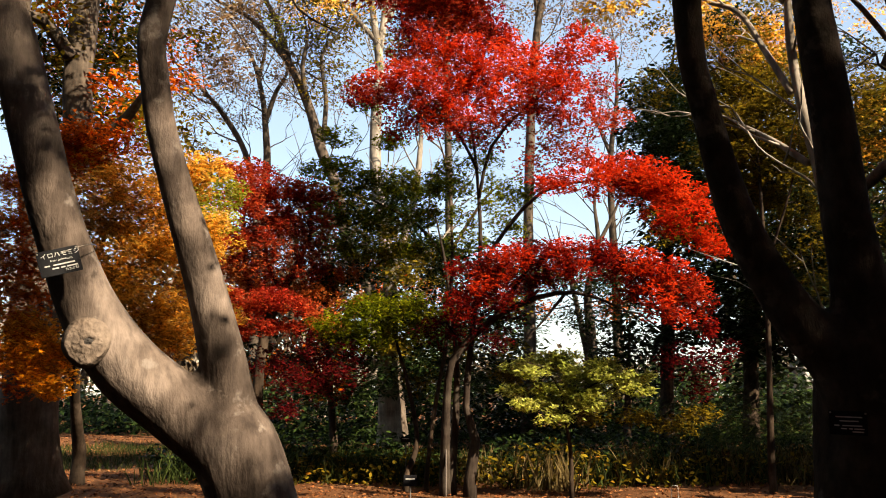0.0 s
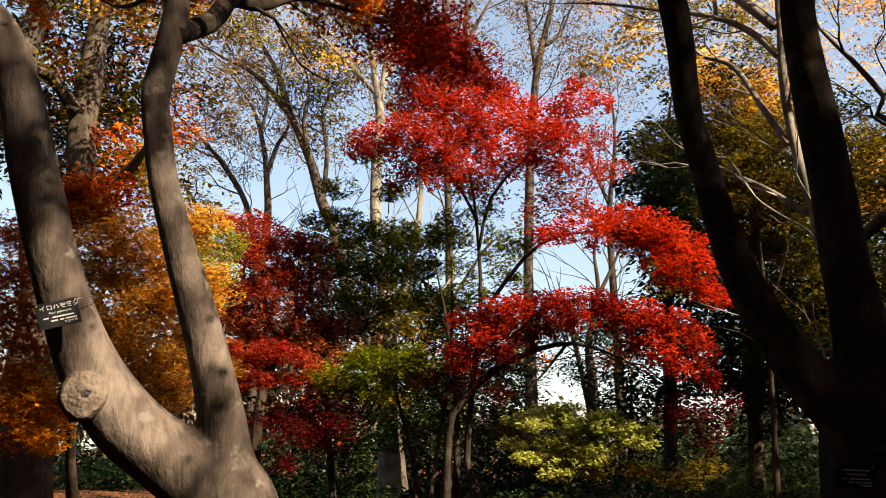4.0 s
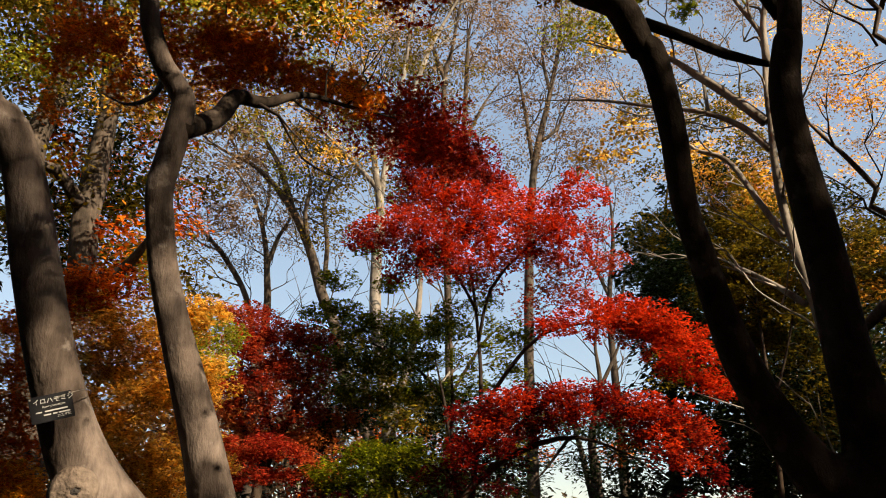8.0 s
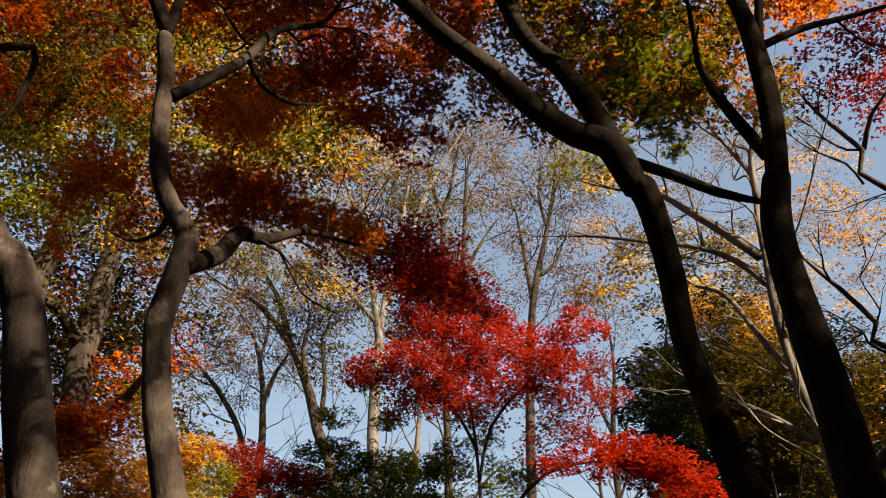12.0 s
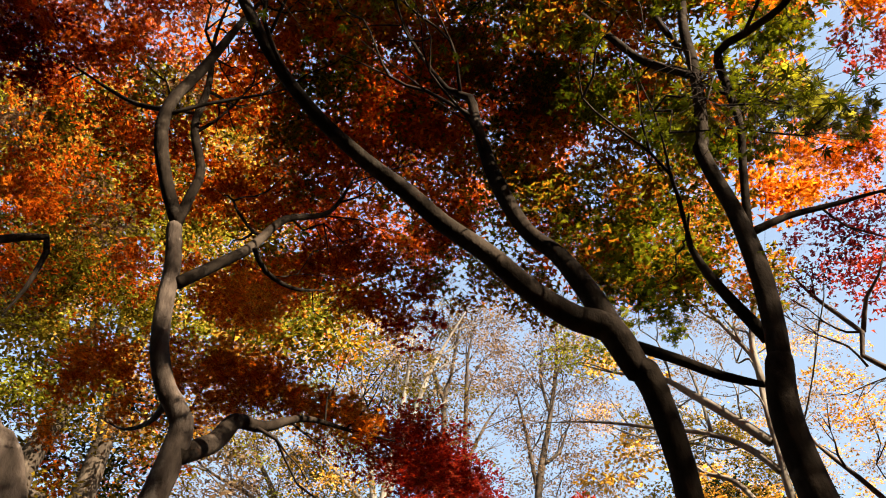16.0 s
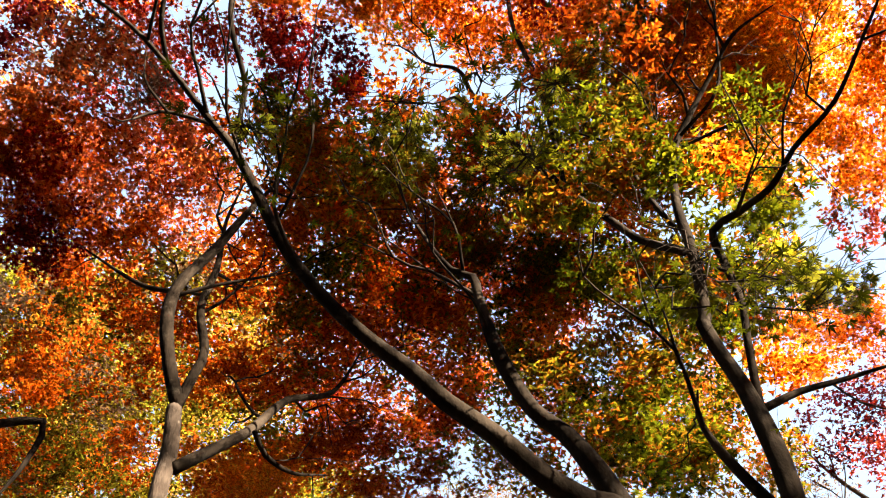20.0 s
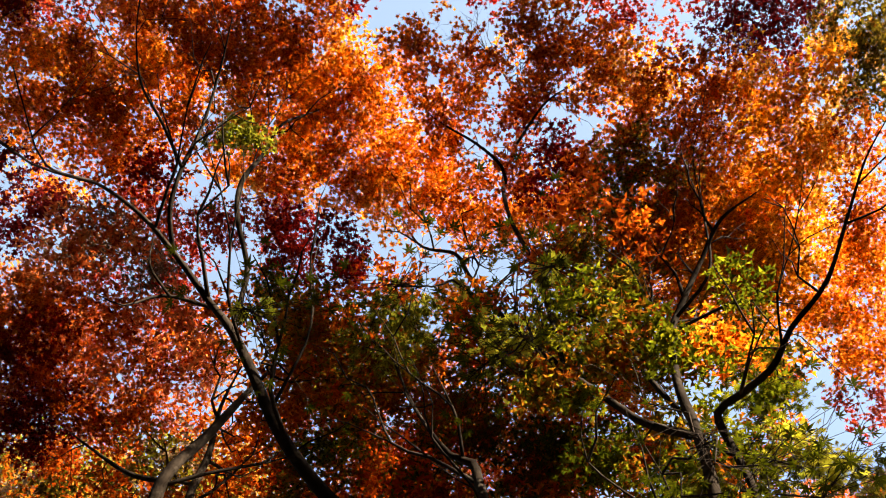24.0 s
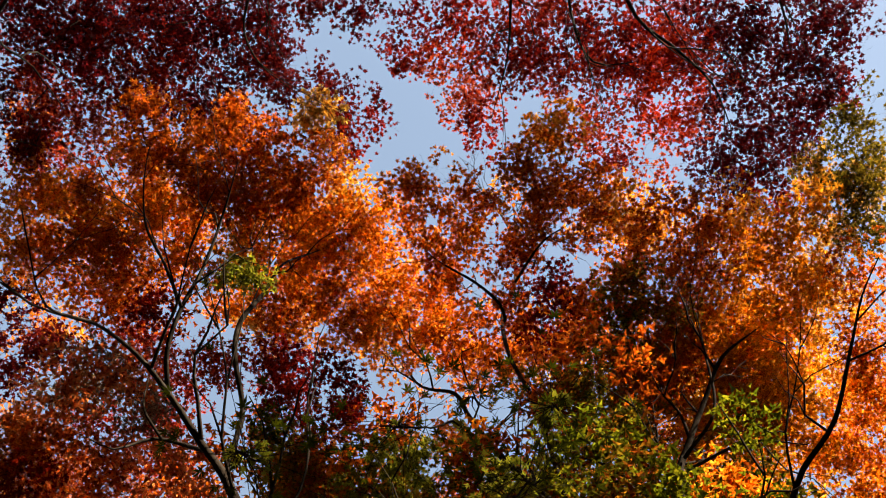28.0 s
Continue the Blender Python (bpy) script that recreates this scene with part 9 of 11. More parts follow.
crown(cedar_a, sk_cedar_a, [(0.94, 27.70, 5.71, 0.545), (1.47, 25.81, 5.12, 0.562), (5.80, 27.06, 5.52, 0.876), (-1.13, 30.71, 4.93, 0.737), (0.63, 27.24, 4.53, 0.786), (1.98, 22.60, 4.15, 0.515), (-2.58, 24.41, 3.49, 0.520), (-1.64, 27.11, 4.38, 0.609), (-1.14, 27.65, 4.05, 0.595), (-0.19, 24.01, 3.31, 0.560), (0.93, 28.69, 3.92, 0.867), (1.63, 27.55, 3.67, 0.544), (5.35, 25.12, 3.72, 0.666), (-2.10, 23.41, 2.86, 0.455), (-1.25, 26.96, 2.97, 0.762), (-0.80, 27.89, 3.10, 0.567), (0.62, 25.85, 2.84, 0.583), (2.10, 25.08, 3.34, 0.689), (5.10, 24.74, 2.95, 0.738)], "evergreen", shape='oval', size=0.17, cover=1.4, spray=0.45, label='shaded leaves behind the bed', twigs=0.1, seed=252)
crown(zelkova_d, sk_d, [(-8.40, 12.58, 10.03, 0.502), (-6.95, 11.79, 9.63, 0.618), (-6.30, 11.59, 9.48, 0.618), (-6.64, 10.53, 7.71, 0.611), (-7.80, 14.15, 10.17, 0.646), (-6.74, 15.04, 10.69, 0.834), (-7.18, 11.44, 7.95, 0.649), (-7.34, 11.93, 6.69, 0.588), (-6.27, 12.18, 6.95, 0.643), (-5.75, 12.76, 7.33, 0.678), (-7.23, 12.28, 6.31, 0.506), (-4.99, 11.87, 6.19, 0.461), (-6.63, 13.51, 6.12, 0.587), (-5.09, 12.86, 6.09, 0.547)], "olive", shape='oval', size=0.13, cover=0.79, spray=0.4, label='shaded leaves', twigs=0.4, seed=258)
# evergreen tone puts shade into this part of the yellow crown
crown(zelkova_d, sk_d, [(-5.59, 11.74, 9.42, 0.635), (-5.51, 12.70, 9.89, 0.457), (-6.40, 12.71, 9.10, 0.560), (-4.90, 13.08, 9.58, 0.647), (-7.06, 12.35, 8.43, 0.577), (-5.84, 12.65, 8.56, 0.711), (-6.97, 11.56, 7.36, 0.459), (-7.08, 14.86, 8.99, 0.720), (-6.84, 12.25, 7.20, 0.505), (-6.46, 12.23, 6.49, 0.603), (-6.71, 11.19, 5.71, 0.512), (-6.34, 11.89, 5.82, 0.426)], "evergreen", shape='oval', size=0.13, cover=0.79, spray=0.4, label='shaded leaves', twigs=0.4, seed=259)
crown(zelkova_d, sk_d, [(-6.38, 11.82, 7.93, 0.486), (-5.49, 13.42, 9.02, 0.568), (-6.78, 12.42, 7.90, 0.580), (-6.48, 13.81, 7.12, 0.637), (-4.87, 13.36, 7.04, 0.521), (-5.54, 12.57, 6.11, 0.529)], "rust", shape='oval', size=0.13, cover=0.79, spray=0.4, label='shaded leaves', twigs=0.4, seed=260)
crown(olive_maple, sk_olive_maple, [(4.36, 14.96, 10.61, 0.621), (4.76, 13.85, 10.10, 0.484), (5.39, 13.38, 9.63, 0.737), (4.75, 13.60, 9.09, 0.730), (5.20, 14.37, 9.05, 0.505), (6.39, 14.44, 9.28, 0.757), (5.94, 12.29, 8.33, 0.455), (4.31, 14.61, 8.84, 0.471), (4.55, 13.62, 7.69, 0.539), (4.97, 13.67, 7.26, 0.488), (6.23, 14.33, 7.98, 0.763), (6.35, 13.36, 7.30, 0.673), (7.85, 13.52, 7.55, 0.686), (3.95, 14.48, 7.27, 0.682), (5.12, 13.39, 6.82, 0.473), (6.02, 13.54, 6.90, 0.575), (6.41, 12.59, 6.31, 0.519), (7.65, 12.93, 6.61, 0.651), (5.09, 13.35, 5.95, 0.605), (5.92, 14.60, 6.41, 0.530), (6.50, 13.55, 6.00, 0.559), (6.44, 12.48, 5.86, 0.628), (5.31, 13.64, 5.63, 0.609), (6.44, 13.41, 5.78, 0.437)], "olive", shape='trident', size=0.1, cover=0.97, spray=0.35, label='olive leaves in shade', twigs=0.3, seed=261)
crown(olive_maple, sk_olive_maple, [(7.37, 12.71, 5.41, 0.614), (4.50, 13.26, 4.76, 0.460), (5.37, 13.50, 4.99, 0.660), (6.85, 14.92, 4.94, 0.555), (7.12, 14.66, 5.32, 0.495), (7.31, 13.58, 5.07, 0.497), (3.73, 13.00, 4.21, 0.400), (4.09, 13.05, 4.48, 0.556), (5.22, 14.52, 4.40, 0.700), (5.70, 13.88, 4.38, 0.434), (6.05, 13.26, 3.87, 0.651), (5.93, 11.51, 3.92, 0.545), (7.49, 13.12, 4.37, 0.649)], "olive", shape='trident', size=0.1, cover=0.97, spray=0.35, label='olive leaves in shade', twigs=0.3, seed=262)
# evergreen tone stands for shade among the olive leaves
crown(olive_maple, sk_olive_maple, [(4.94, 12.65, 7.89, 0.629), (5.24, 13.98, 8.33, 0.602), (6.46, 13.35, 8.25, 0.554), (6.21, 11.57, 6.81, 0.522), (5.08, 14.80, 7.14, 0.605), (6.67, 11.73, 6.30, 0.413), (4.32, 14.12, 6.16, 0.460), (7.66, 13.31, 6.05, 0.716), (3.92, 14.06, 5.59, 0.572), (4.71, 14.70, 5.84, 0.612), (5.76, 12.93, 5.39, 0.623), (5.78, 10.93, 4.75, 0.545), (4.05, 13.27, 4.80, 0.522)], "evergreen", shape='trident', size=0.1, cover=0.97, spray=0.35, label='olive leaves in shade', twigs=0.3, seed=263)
crown(zelkova_d, sk_d, [(-6.59, 7.36, 10.35, 0.470), (-5.49, 6.62, 9.50, 0.547), (-4.68, 7.79, 11.17, 0.431), (-4.29, 6.80, 9.03, 0.394), (-4.90, 8.63, 11.19, 0.486), (-6.18, 8.62, 10.14, 0.567), (-5.42, 9.57, 11.46, 0.694), (-4.01, 8.34, 9.97, 0.438), (-5.76, 9.17, 9.99, 0.646), (-5.47, 7.93, 8.51, 0.548), (-5.53, 10.26, 9.12, 0.478), (-3.53, 8.91, 8.34, 0.414), (-6.36, 9.53, 8.22, 0.451), (-5.94, 9.60, 8.08, 0.481), (-5.22, 9.84, 8.36, 0.454)], "lime", shape='oval', size=0.085, cover=0.63, spray=0.4, label='golden leaves of the near side', twigs=0.5, seed=264)
crown(zelkova_d, sk_d, [(-5.48, 7.29, 10.58, 0.418), (-4.52, 8.08, 11.21, 0.638), (-6.09, 8.61, 10.94, 0.528), (-4.01, 8.23, 10.51, 0.501), (-3.38, 8.49, 10.93, 0.517), (-5.38, 7.98, 9.68, 0.589), (-3.81, 8.77, 10.51, 0.601), (-5.28, 9.06, 9.74, 0.446), (-5.20, 10.08, 10.38, 0.517), (-4.00, 9.53, 10.16, 0.607), (-5.64, 9.24, 9.22, 0.503), (-4.43, 9.61, 9.61, 0.625), (-3.24, 8.94, 8.96, 0.390), (-4.49, 9.75, 8.66, 0.499), (-3.18, 10.04, 9.01, 0.636), (-5.50, 11.95, 9.76, 0.622), (-3.78, 10.24, 8.68, 0.492), (-4.55, 9.64, 7.54, 0.431), (-4.97, 11.68, 8.44, 0.445), (-4.02, 11.50, 8.72, 0.654)], "gold", shape='oval', size=0.085, cover=0.63, spray=0.4, label='golden leaves of the near side', twigs=0.5, seed=265)
crown(zelkova_d, sk_d, [(-3.33, 7.50, 10.31, 0.457), (-6.33, 7.73, 10.31, 0.516), (-7.34, 9.04, 10.71, 0.622), (-6.25, 8.63, 9.49, 0.404), (-2.96, 9.32, 9.89, 0.498), (-5.78, 7.97, 8.10, 0.510), (-4.35, 8.33, 8.47, 0.482), (-5.21, 7.84, 7.57, 0.552), (-5.86, 9.82, 9.12, 0.555), (-3.77, 9.53, 8.35, 0.585), (-6.36, 10.15, 8.05, 0.572), (-5.37, 9.95, 7.87, 0.480), (-3.11, 10.82, 8.16, 0.583)], "olive", shape='oval', size=0.085, cover=0.63, spray=0.4, label='golden leaves of the near side', twigs=0.5, seed=266)
crown(bare_f5, sk_bare_f5, [(-6.69, 19.97, 17.18, 1.049), (-4.63, 18.96, 15.30, 0.897), (-2.48, 21.94, 15.53, 0.784), (-1.66, 18.55, 11.31, 0.590), (-2.40, 19.76, 11.45, 0.612), (-0.88, 19.61, 10.56, 0.694)], "olive", shape='oval', size=0.11, cover=0.39, spray=0.5, label='yellow-green leaves of the tall trees', twigs=0.8, seed=267)
crown(bare_f5, sk_bare_f5, [(-5.68, 20.99, 17.86, 0.808), (-4.63, 21.38, 18.42, 1.140), (-3.68, 20.92, 17.98, 0.874), (-7.13, 21.06, 15.38, 0.802), (-5.54, 21.03, 15.66, 0.931), (-4.43, 20.81, 15.48, 0.857), (-3.25, 19.06, 14.73, 0.629), (-1.02, 22.13, 16.35, 0.836), (-5.50, 19.73, 14.17, 0.909), (-3.83, 19.21, 13.39, 0.691), (-6.10, 19.23, 12.78, 0.632), (-5.27, 19.72, 12.59, 0.724), (-2.49, 21.11, 13.74, 0.878), (-4.64, 21.71, 12.18, 0.788), (-1.72, 19.35, 9.79, 0.597)], "lime", shape='oval', size=0.11, cover=0.39, spray=0.5, label='yellow-green leaves of the tall trees', twigs=0.8, seed=268)
crown(bare_f5, sk_bare_f5, [(-3.21, 23.25, 20.19, 1.184), (-1.51, 20.22, 17.73, 0.745), (-6.63, 21.18, 17.02, 0.826), (-4.17, 20.27, 16.61, 0.751), (-2.74, 17.78, 15.17, 0.841), (-2.12, 22.63, 18.68, 0.885), (-2.49, 20.32, 15.55, 0.843), (-5.16, 21.51, 14.78, 0.846), (-2.97, 21.60, 14.77, 0.735), (-4.62, 21.92, 14.05, 0.969), (-3.61, 20.03, 13.33, 0.636), (-1.24, 22.59, 14.10, 0.983), (-3.46, 19.96, 11.85, 0.890), (-2.20, 18.05, 11.11, 0.617)], "gold", shape='oval', size=0.11, cover=0.39, spray=0.5, label='yellow-green leaves of the tall trees', twigs=0.8, seed=269)
crown(bare_f4, sk_bare_f4, [(5.81, 25.92, 22.24, 1.384), (13.12, 19.71, 16.95, 0.946), (6.32, 23.32, 18.15, 0.969), (10.80, 20.97, 17.09, 1.164), (13.32, 23.09, 18.80, 1.242), (6.01, 25.65, 18.17, 0.959), (6.58, 28.36, 19.13, 1.461), (8.05, 21.76, 14.82, 0.889), (9.17, 21.89, 14.50, 1.143), (10.89, 22.56, 15.33, 1.295), (6.20, 20.63, 13.38, 0.973), (8.34, 24.74, 15.25, 1.177), (8.60, 21.24, 13.20, 0.788), (9.82, 21.94, 13.79, 0.849), (10.33, 20.53, 12.89, 0.815), (13.31, 23.77, 14.40, 1.057), (7.14, 21.46, 11.77, 0.806), (8.05, 22.50, 12.73, 0.867), (11.17, 19.25, 11.25, 0.736)], "gold", shape='oval', size=0.1, cover=0.18, spray=0.7, label='sparse tan leaves', twigs=1.0, seed=276)
crown(bare_f4, sk_bare_f4, [(6.58, 22.78, 19.64, 0.978), (8.13, 21.39, 18.52, 1.002), (9.12, 20.71, 18.22, 1.054), (10.26, 21.50, 17.94, 0.981), (12.60, 22.74, 18.85, 1.070), (12.50, 21.40, 18.94, 1.324), (7.48, 22.40, 17.48, 1.063), (8.44, 21.42, 16.79, 0.936), (10.81, 24.44, 20.20, 1.135), (13.79, 22.41, 18.06, 0.951), (7.36, 24.30, 17.37, 0.906), (8.39, 24.47, 17.76, 1.229), (8.67, 21.39, 16.31, 1.225), (11.35, 25.06, 17.36, 1.243), (12.25, 23.12, 16.59, 0.851), (11.58, 20.62, 15.16, 1.001), (14.10, 21.96, 16.10, 0.831), (7.76, 25.30, 16.74, 1.026), (12.63, 22.22, 15.25, 0.810), (11.95, 19.48, 13.49, 0.865), (5.28, 21.98, 13.77, 0.929), (13.46, 21.58, 13.59, 1.147), (6.91, 26.76, 15.52, 1.241), (9.39, 22.99, 12.61, 0.756)], "dry", shape='oval', size=0.1, cover=0.18, spray=0.7, label='sparse tan leaves', twigs=1.0, seed=277)
crown(bare_f4, sk_bare_f4, [(10.25, 21.82, 12.47, 0.966), (12.31, 23.07, 13.40, 0.938)], "dry", shape='oval', size=0.1, cover=0.18, spray=0.7, label='sparse tan leaves', twigs=1.0, seed=278)
crown(cedar_a, sk_cedar_a, [(1.72, 25.29, 5.63, 0.539), (3.14, 25.48, 5.62, 0.446), (3.38, 23.56, 4.96, 0.543), (4.50, 26.20, 5.67, 0.469), (5.14, 25.36, 5.22, 0.674), (2.54, 25.08, 4.71, 0.436), (4.43, 26.53, 5.07, 0.494), (5.16, 26.55, 4.97, 0.557), (5.76, 25.54, 4.72, 0.570), (2.37, 26.87, 4.47, 0.691), (3.09, 26.41, 4.07, 0.751), (3.93, 25.06, 4.22, 0.454), (4.33, 24.95, 3.89, 0.649), (5.27, 25.68, 4.29, 0.547), (6.20, 26.82, 4.50, 0.689)], "evergreen", shape='oval', size=0.16, cover=1.23, spray=0.4, label='shaded leaves behind the scarlet maple', twigs=0.1, seed=281)
crown(cedar_a, sk_cedar_a, [(6.51, 28.41, 6.00, 0.792), (3.29, 26.69, 4.36, 0.511)], "rust", shape='oval', size=0.16, cover=1.23, spray=0.4, label='shaded leaves behind the scarlet maple', twigs=0.1, seed=282)
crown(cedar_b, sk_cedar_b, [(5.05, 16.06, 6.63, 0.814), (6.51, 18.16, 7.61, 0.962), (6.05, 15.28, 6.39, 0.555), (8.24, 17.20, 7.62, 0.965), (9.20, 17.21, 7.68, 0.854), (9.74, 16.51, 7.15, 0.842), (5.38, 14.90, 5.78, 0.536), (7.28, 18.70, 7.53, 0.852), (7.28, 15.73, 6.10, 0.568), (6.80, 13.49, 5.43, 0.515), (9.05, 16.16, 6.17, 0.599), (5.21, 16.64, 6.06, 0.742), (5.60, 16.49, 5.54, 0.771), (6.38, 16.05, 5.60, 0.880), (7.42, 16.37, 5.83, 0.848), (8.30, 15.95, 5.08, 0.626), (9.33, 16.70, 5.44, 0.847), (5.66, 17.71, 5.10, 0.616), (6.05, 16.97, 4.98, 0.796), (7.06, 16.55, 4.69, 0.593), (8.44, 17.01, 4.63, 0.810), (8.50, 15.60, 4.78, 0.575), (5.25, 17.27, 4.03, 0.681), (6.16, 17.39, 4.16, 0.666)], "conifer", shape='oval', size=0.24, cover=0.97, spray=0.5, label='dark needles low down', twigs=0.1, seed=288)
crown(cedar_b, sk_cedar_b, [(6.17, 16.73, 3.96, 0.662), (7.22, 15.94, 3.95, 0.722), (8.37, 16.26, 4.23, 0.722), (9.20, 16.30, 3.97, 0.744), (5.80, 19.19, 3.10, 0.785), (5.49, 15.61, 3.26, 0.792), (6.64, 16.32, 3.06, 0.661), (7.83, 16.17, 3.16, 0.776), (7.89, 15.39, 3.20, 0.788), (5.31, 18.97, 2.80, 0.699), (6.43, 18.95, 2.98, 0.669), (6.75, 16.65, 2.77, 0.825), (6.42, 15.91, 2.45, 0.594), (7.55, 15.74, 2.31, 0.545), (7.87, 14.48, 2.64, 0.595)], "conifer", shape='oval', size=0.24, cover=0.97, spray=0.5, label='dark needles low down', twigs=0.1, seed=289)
# outside the view: leaf masses added only to shade the near trunk
crown(maple_b, sk_b, [(5.04, 0.87, 6.99, 0.691), (6.45, -2.33, 5.65, 0.560), (5.04, -2.67, 6.15, 0.687), (6.29, -1.84, 7.43, 0.546), (7.23, 0.03, 7.71, 0.560), (5.40, 1.89, 5.21, 0.771), (4.97, 1.61, 5.95, 0.477), (6.21, -2.31, 6.48, 0.795), (5.44, 0.61, 6.06, 0.610), (4.82, -0.56, 7.16, 0.692), (4.86, 0.63, 6.02, 0.663), (4.69, 0.32, 7.23, 0.526), (6.05, -2.62, 6.35, 0.617), (7.26, -1.01, 6.39, 0.616), (5.38, -0.18, 5.59, 0.535), (7.13, -2.22, 6.87, 0.564), (7.32, 2.39, 7.52, 0.655), (6.21, -2.16, 5.52, 0.482), (5.02, 0.21, 7.12, 0.508), (6.74, 1.18, 5.55, 0.695), (6.81, -0.85, 7.28, 0.501), (5.25, -1.45, 5.69, 0.529), (6.58, 0.31, 5.74, 0.722)], "rust", size=0.085, cover=0.82, spray=0.35, label='unseen leaves added on the east to shade the trunk', twigs=0.2, seed=290)
crown(maple_b, sk_b, [(7.29, -2.42, 6.57, 0.789), (4.66, -0.96, 5.76, 0.519), (6.05, -0.67, 6.53, 0.706), (7.00, 0.72, 6.99, 0.659), (6.80, 1.38, 5.61, 0.671), (7.16, 0.30, 6.97, 0.736), (6.45, 1.82, 5.60, 0.477), (7.27, -1.61, 5.91, 0.605), (7.26, 0.06, 6.20, 0.583), (5.65, -0.17, 6.02, 0.543), (5.66, -1.42, 6.68, 0.484), (6.49, 0.45, 6.97, 0.629), (7.28, -1.90, 6.22, 0.723), (7.46, -0.08, 7.43, 0.501), (6.25, -2.87, 6.37, 0.739), (6.99, -0.40, 5.53, 0.736), (6.89, 1.02, 7.50, 0.656), (6.50, 2.44, 6.12, 0.665), (6.63, -0.74, 7.77, 0.769), (6.38, -0.76, 6.87, 0.452), (6.88, 0.42, 7.70, 0.717), (6.78, 2.43, 6.83, 0.528), (5.57, 1.70, 5.68, 0.456)], "mixed", size=0.085, cover=0.82, spray=0.35, label='unseen leaves added on the east to shade the trunk', twigs=0.2, seed=291)

# ---------------------------------------------------------------- small things
KNOT = (-1.159, 2.549, 1.677)
PLATE = (-1.270, 2.563, 1.933)
PLATE_B = (1.243, 2.465, 1.414)
LABEL_A = (-0.656, 14.185, 0.723)
LABEL_B = (-0.451, 11.191, 0.335)
LABEL_C = (0.043, 12.350, 1.120)
HOOP = (3.441, 12.121, 0.247)
POLE = (12.393, 27.321, 9.487)
SPRAY_0 = (0.397, 0.987, 4.036)
SPRAY_1 = (0.276, 1.189, 3.964)
SPRAY_2 = (-0.635, 1.081, 3.948)
SPRAY_3 = (1.118, 1.474, 3.535)
SPRAY_4 = (0.878, 1.510, 3.624)
SPRAY_5 = (-0.147, 1.048, 4.038)
SPRAY_6 = (1.235, 1.429, 3.499)
SPRAY_7 = (0.159, 1.295, 3.921)

PLATE_BLACK = plain("black_enamel", (0.006, 0.006, 0.007), 0.7, 0.0, 0.3, 30, 0.08)
PLATE_WHITE = plain("engraved_white", (0.30, 0.29, 0.27), 0.6, 0.0, 0.08, 40, 0.1)
WIRE = plain("dull_wire", (0.16, 0.14, 0.12), 0.5, 0.8, 0.2, 60)
CONCRETE = plain("grey_concrete", (0.30, 0.29, 0.28), 0.85, 0.0, 0.12, 2)
ENAMEL = plain("white_enamel", (0.62, 0.62, 0.60), 0.5, 0.0, 0.1, 10)
RAIL = plain("dark_fence_wood", (0.07, 0.055, 0.045), 0.8, 0.0, 0.25, 8)


def slab(w, h, d, bevel=0.0015):
    """A thin board with softened edges, upright, facing -y."""
    bm = bmesh.new()
    bmesh.ops.create_cube(bm, size=1)
    bmesh.ops.scale(bm, vec=(w, d, h), verts=bm.verts)
    bmesh.ops.bevel(bm, geom=bm.edges[:], offset=bevel, segments=2, affect='EDGES')
    me = bpy.data.meshes.new("slab")
    bm.to_mesh(me)
    bm.free()
    return me


def words(text, size):
    """Lettering as a thin mesh, upright, facing -y, centred."""
    cu = bpy.data.curves.new("lettering", 'FONT')
    cu.body, cu.size, cu.extrude, cu.align_x, cu.align_y = text, size, 0.0004, 'CENTER', 'CENTER'
    cu.resolution_u = 3
    ob = bpy.data.objects.new("lettering", cu)
    scene.collection.objects.link(ob)
    bpy.context.view_layer.update()
    me = bpy.data.meshes.new_from_object(ob.evaluated_get(bpy.context.evaluated_depsgraph_get()))
    bpy.data.objects.remove(ob)
    me.transform(Matrix.Rotation(radians(90), 4, 'X'))
    return me


def local(name, me, mat, parent, m, label=""):
    ob = new(name, me)
    if not me.materials:
        me.materials.append(mat)
    ob.parent = parent
    ob.matrix_local = m
    return tagged(ob, label=label)


def name_plate(place, roll, yaw, pitch, w, h, label, readable):
    root = new("name_plate")
    root.matrix_world = Matrix.Translation(place) @ Euler((radians(pitch), 0, radians(yaw))).to_matrix().to_4x4() @ Matrix.Rotation(radians(roll), 4, 'Y')
    tagged(root, label, "sign", "plant name plates")
    panel = local("panel", slab(w, h, 0.004), PLATE_BLACK, root, Matrix())
    for sx in (-1, 1):
        local("rivet", slab(0.006, 0.006, 0.003, 0.001), WIRE, panel, pose(sx * w * 0.46, -0.003, h * 0.42))
    f = -0.0032
    if readable:
        local("lettering", words("イロハモミジ", h * 0.23), PLATE_WHITE, root, pose(0.06 * w, f, h * 0.27), "large white plant name")
        local("lettering", words("Acer palmatum.", h * 0.125), PLATE_WHITE, root, pose(0.06 * w, f, h * 0.07), "small white Latin name")
        local("lettering", words("カエデ科", h * 0.12), PLATE_WHITE, root, pose(0.26 * w, f, -h * 0.36), "small white family name")
    rows = [(-0.30, 0.13, -0.11), (0.10, 0.52, -0.11), (-0.12, 0.16, -0.24), (0.06, 0.10, -0.24), (0.28, 0.26, -0.24)]
    if not readable:
        rows += [(0.02, 0.7, 0.25), (0.02, 0.5, 0.08), (0.25, 0.3, -0.36)]
    for x, ww, z in rows:
        local("text_bar", slab(ww * w, 0.05 * h, 0.001, 0.0002), PLATE_WHITE, root, pose(x * w, f, z * h))
    return root


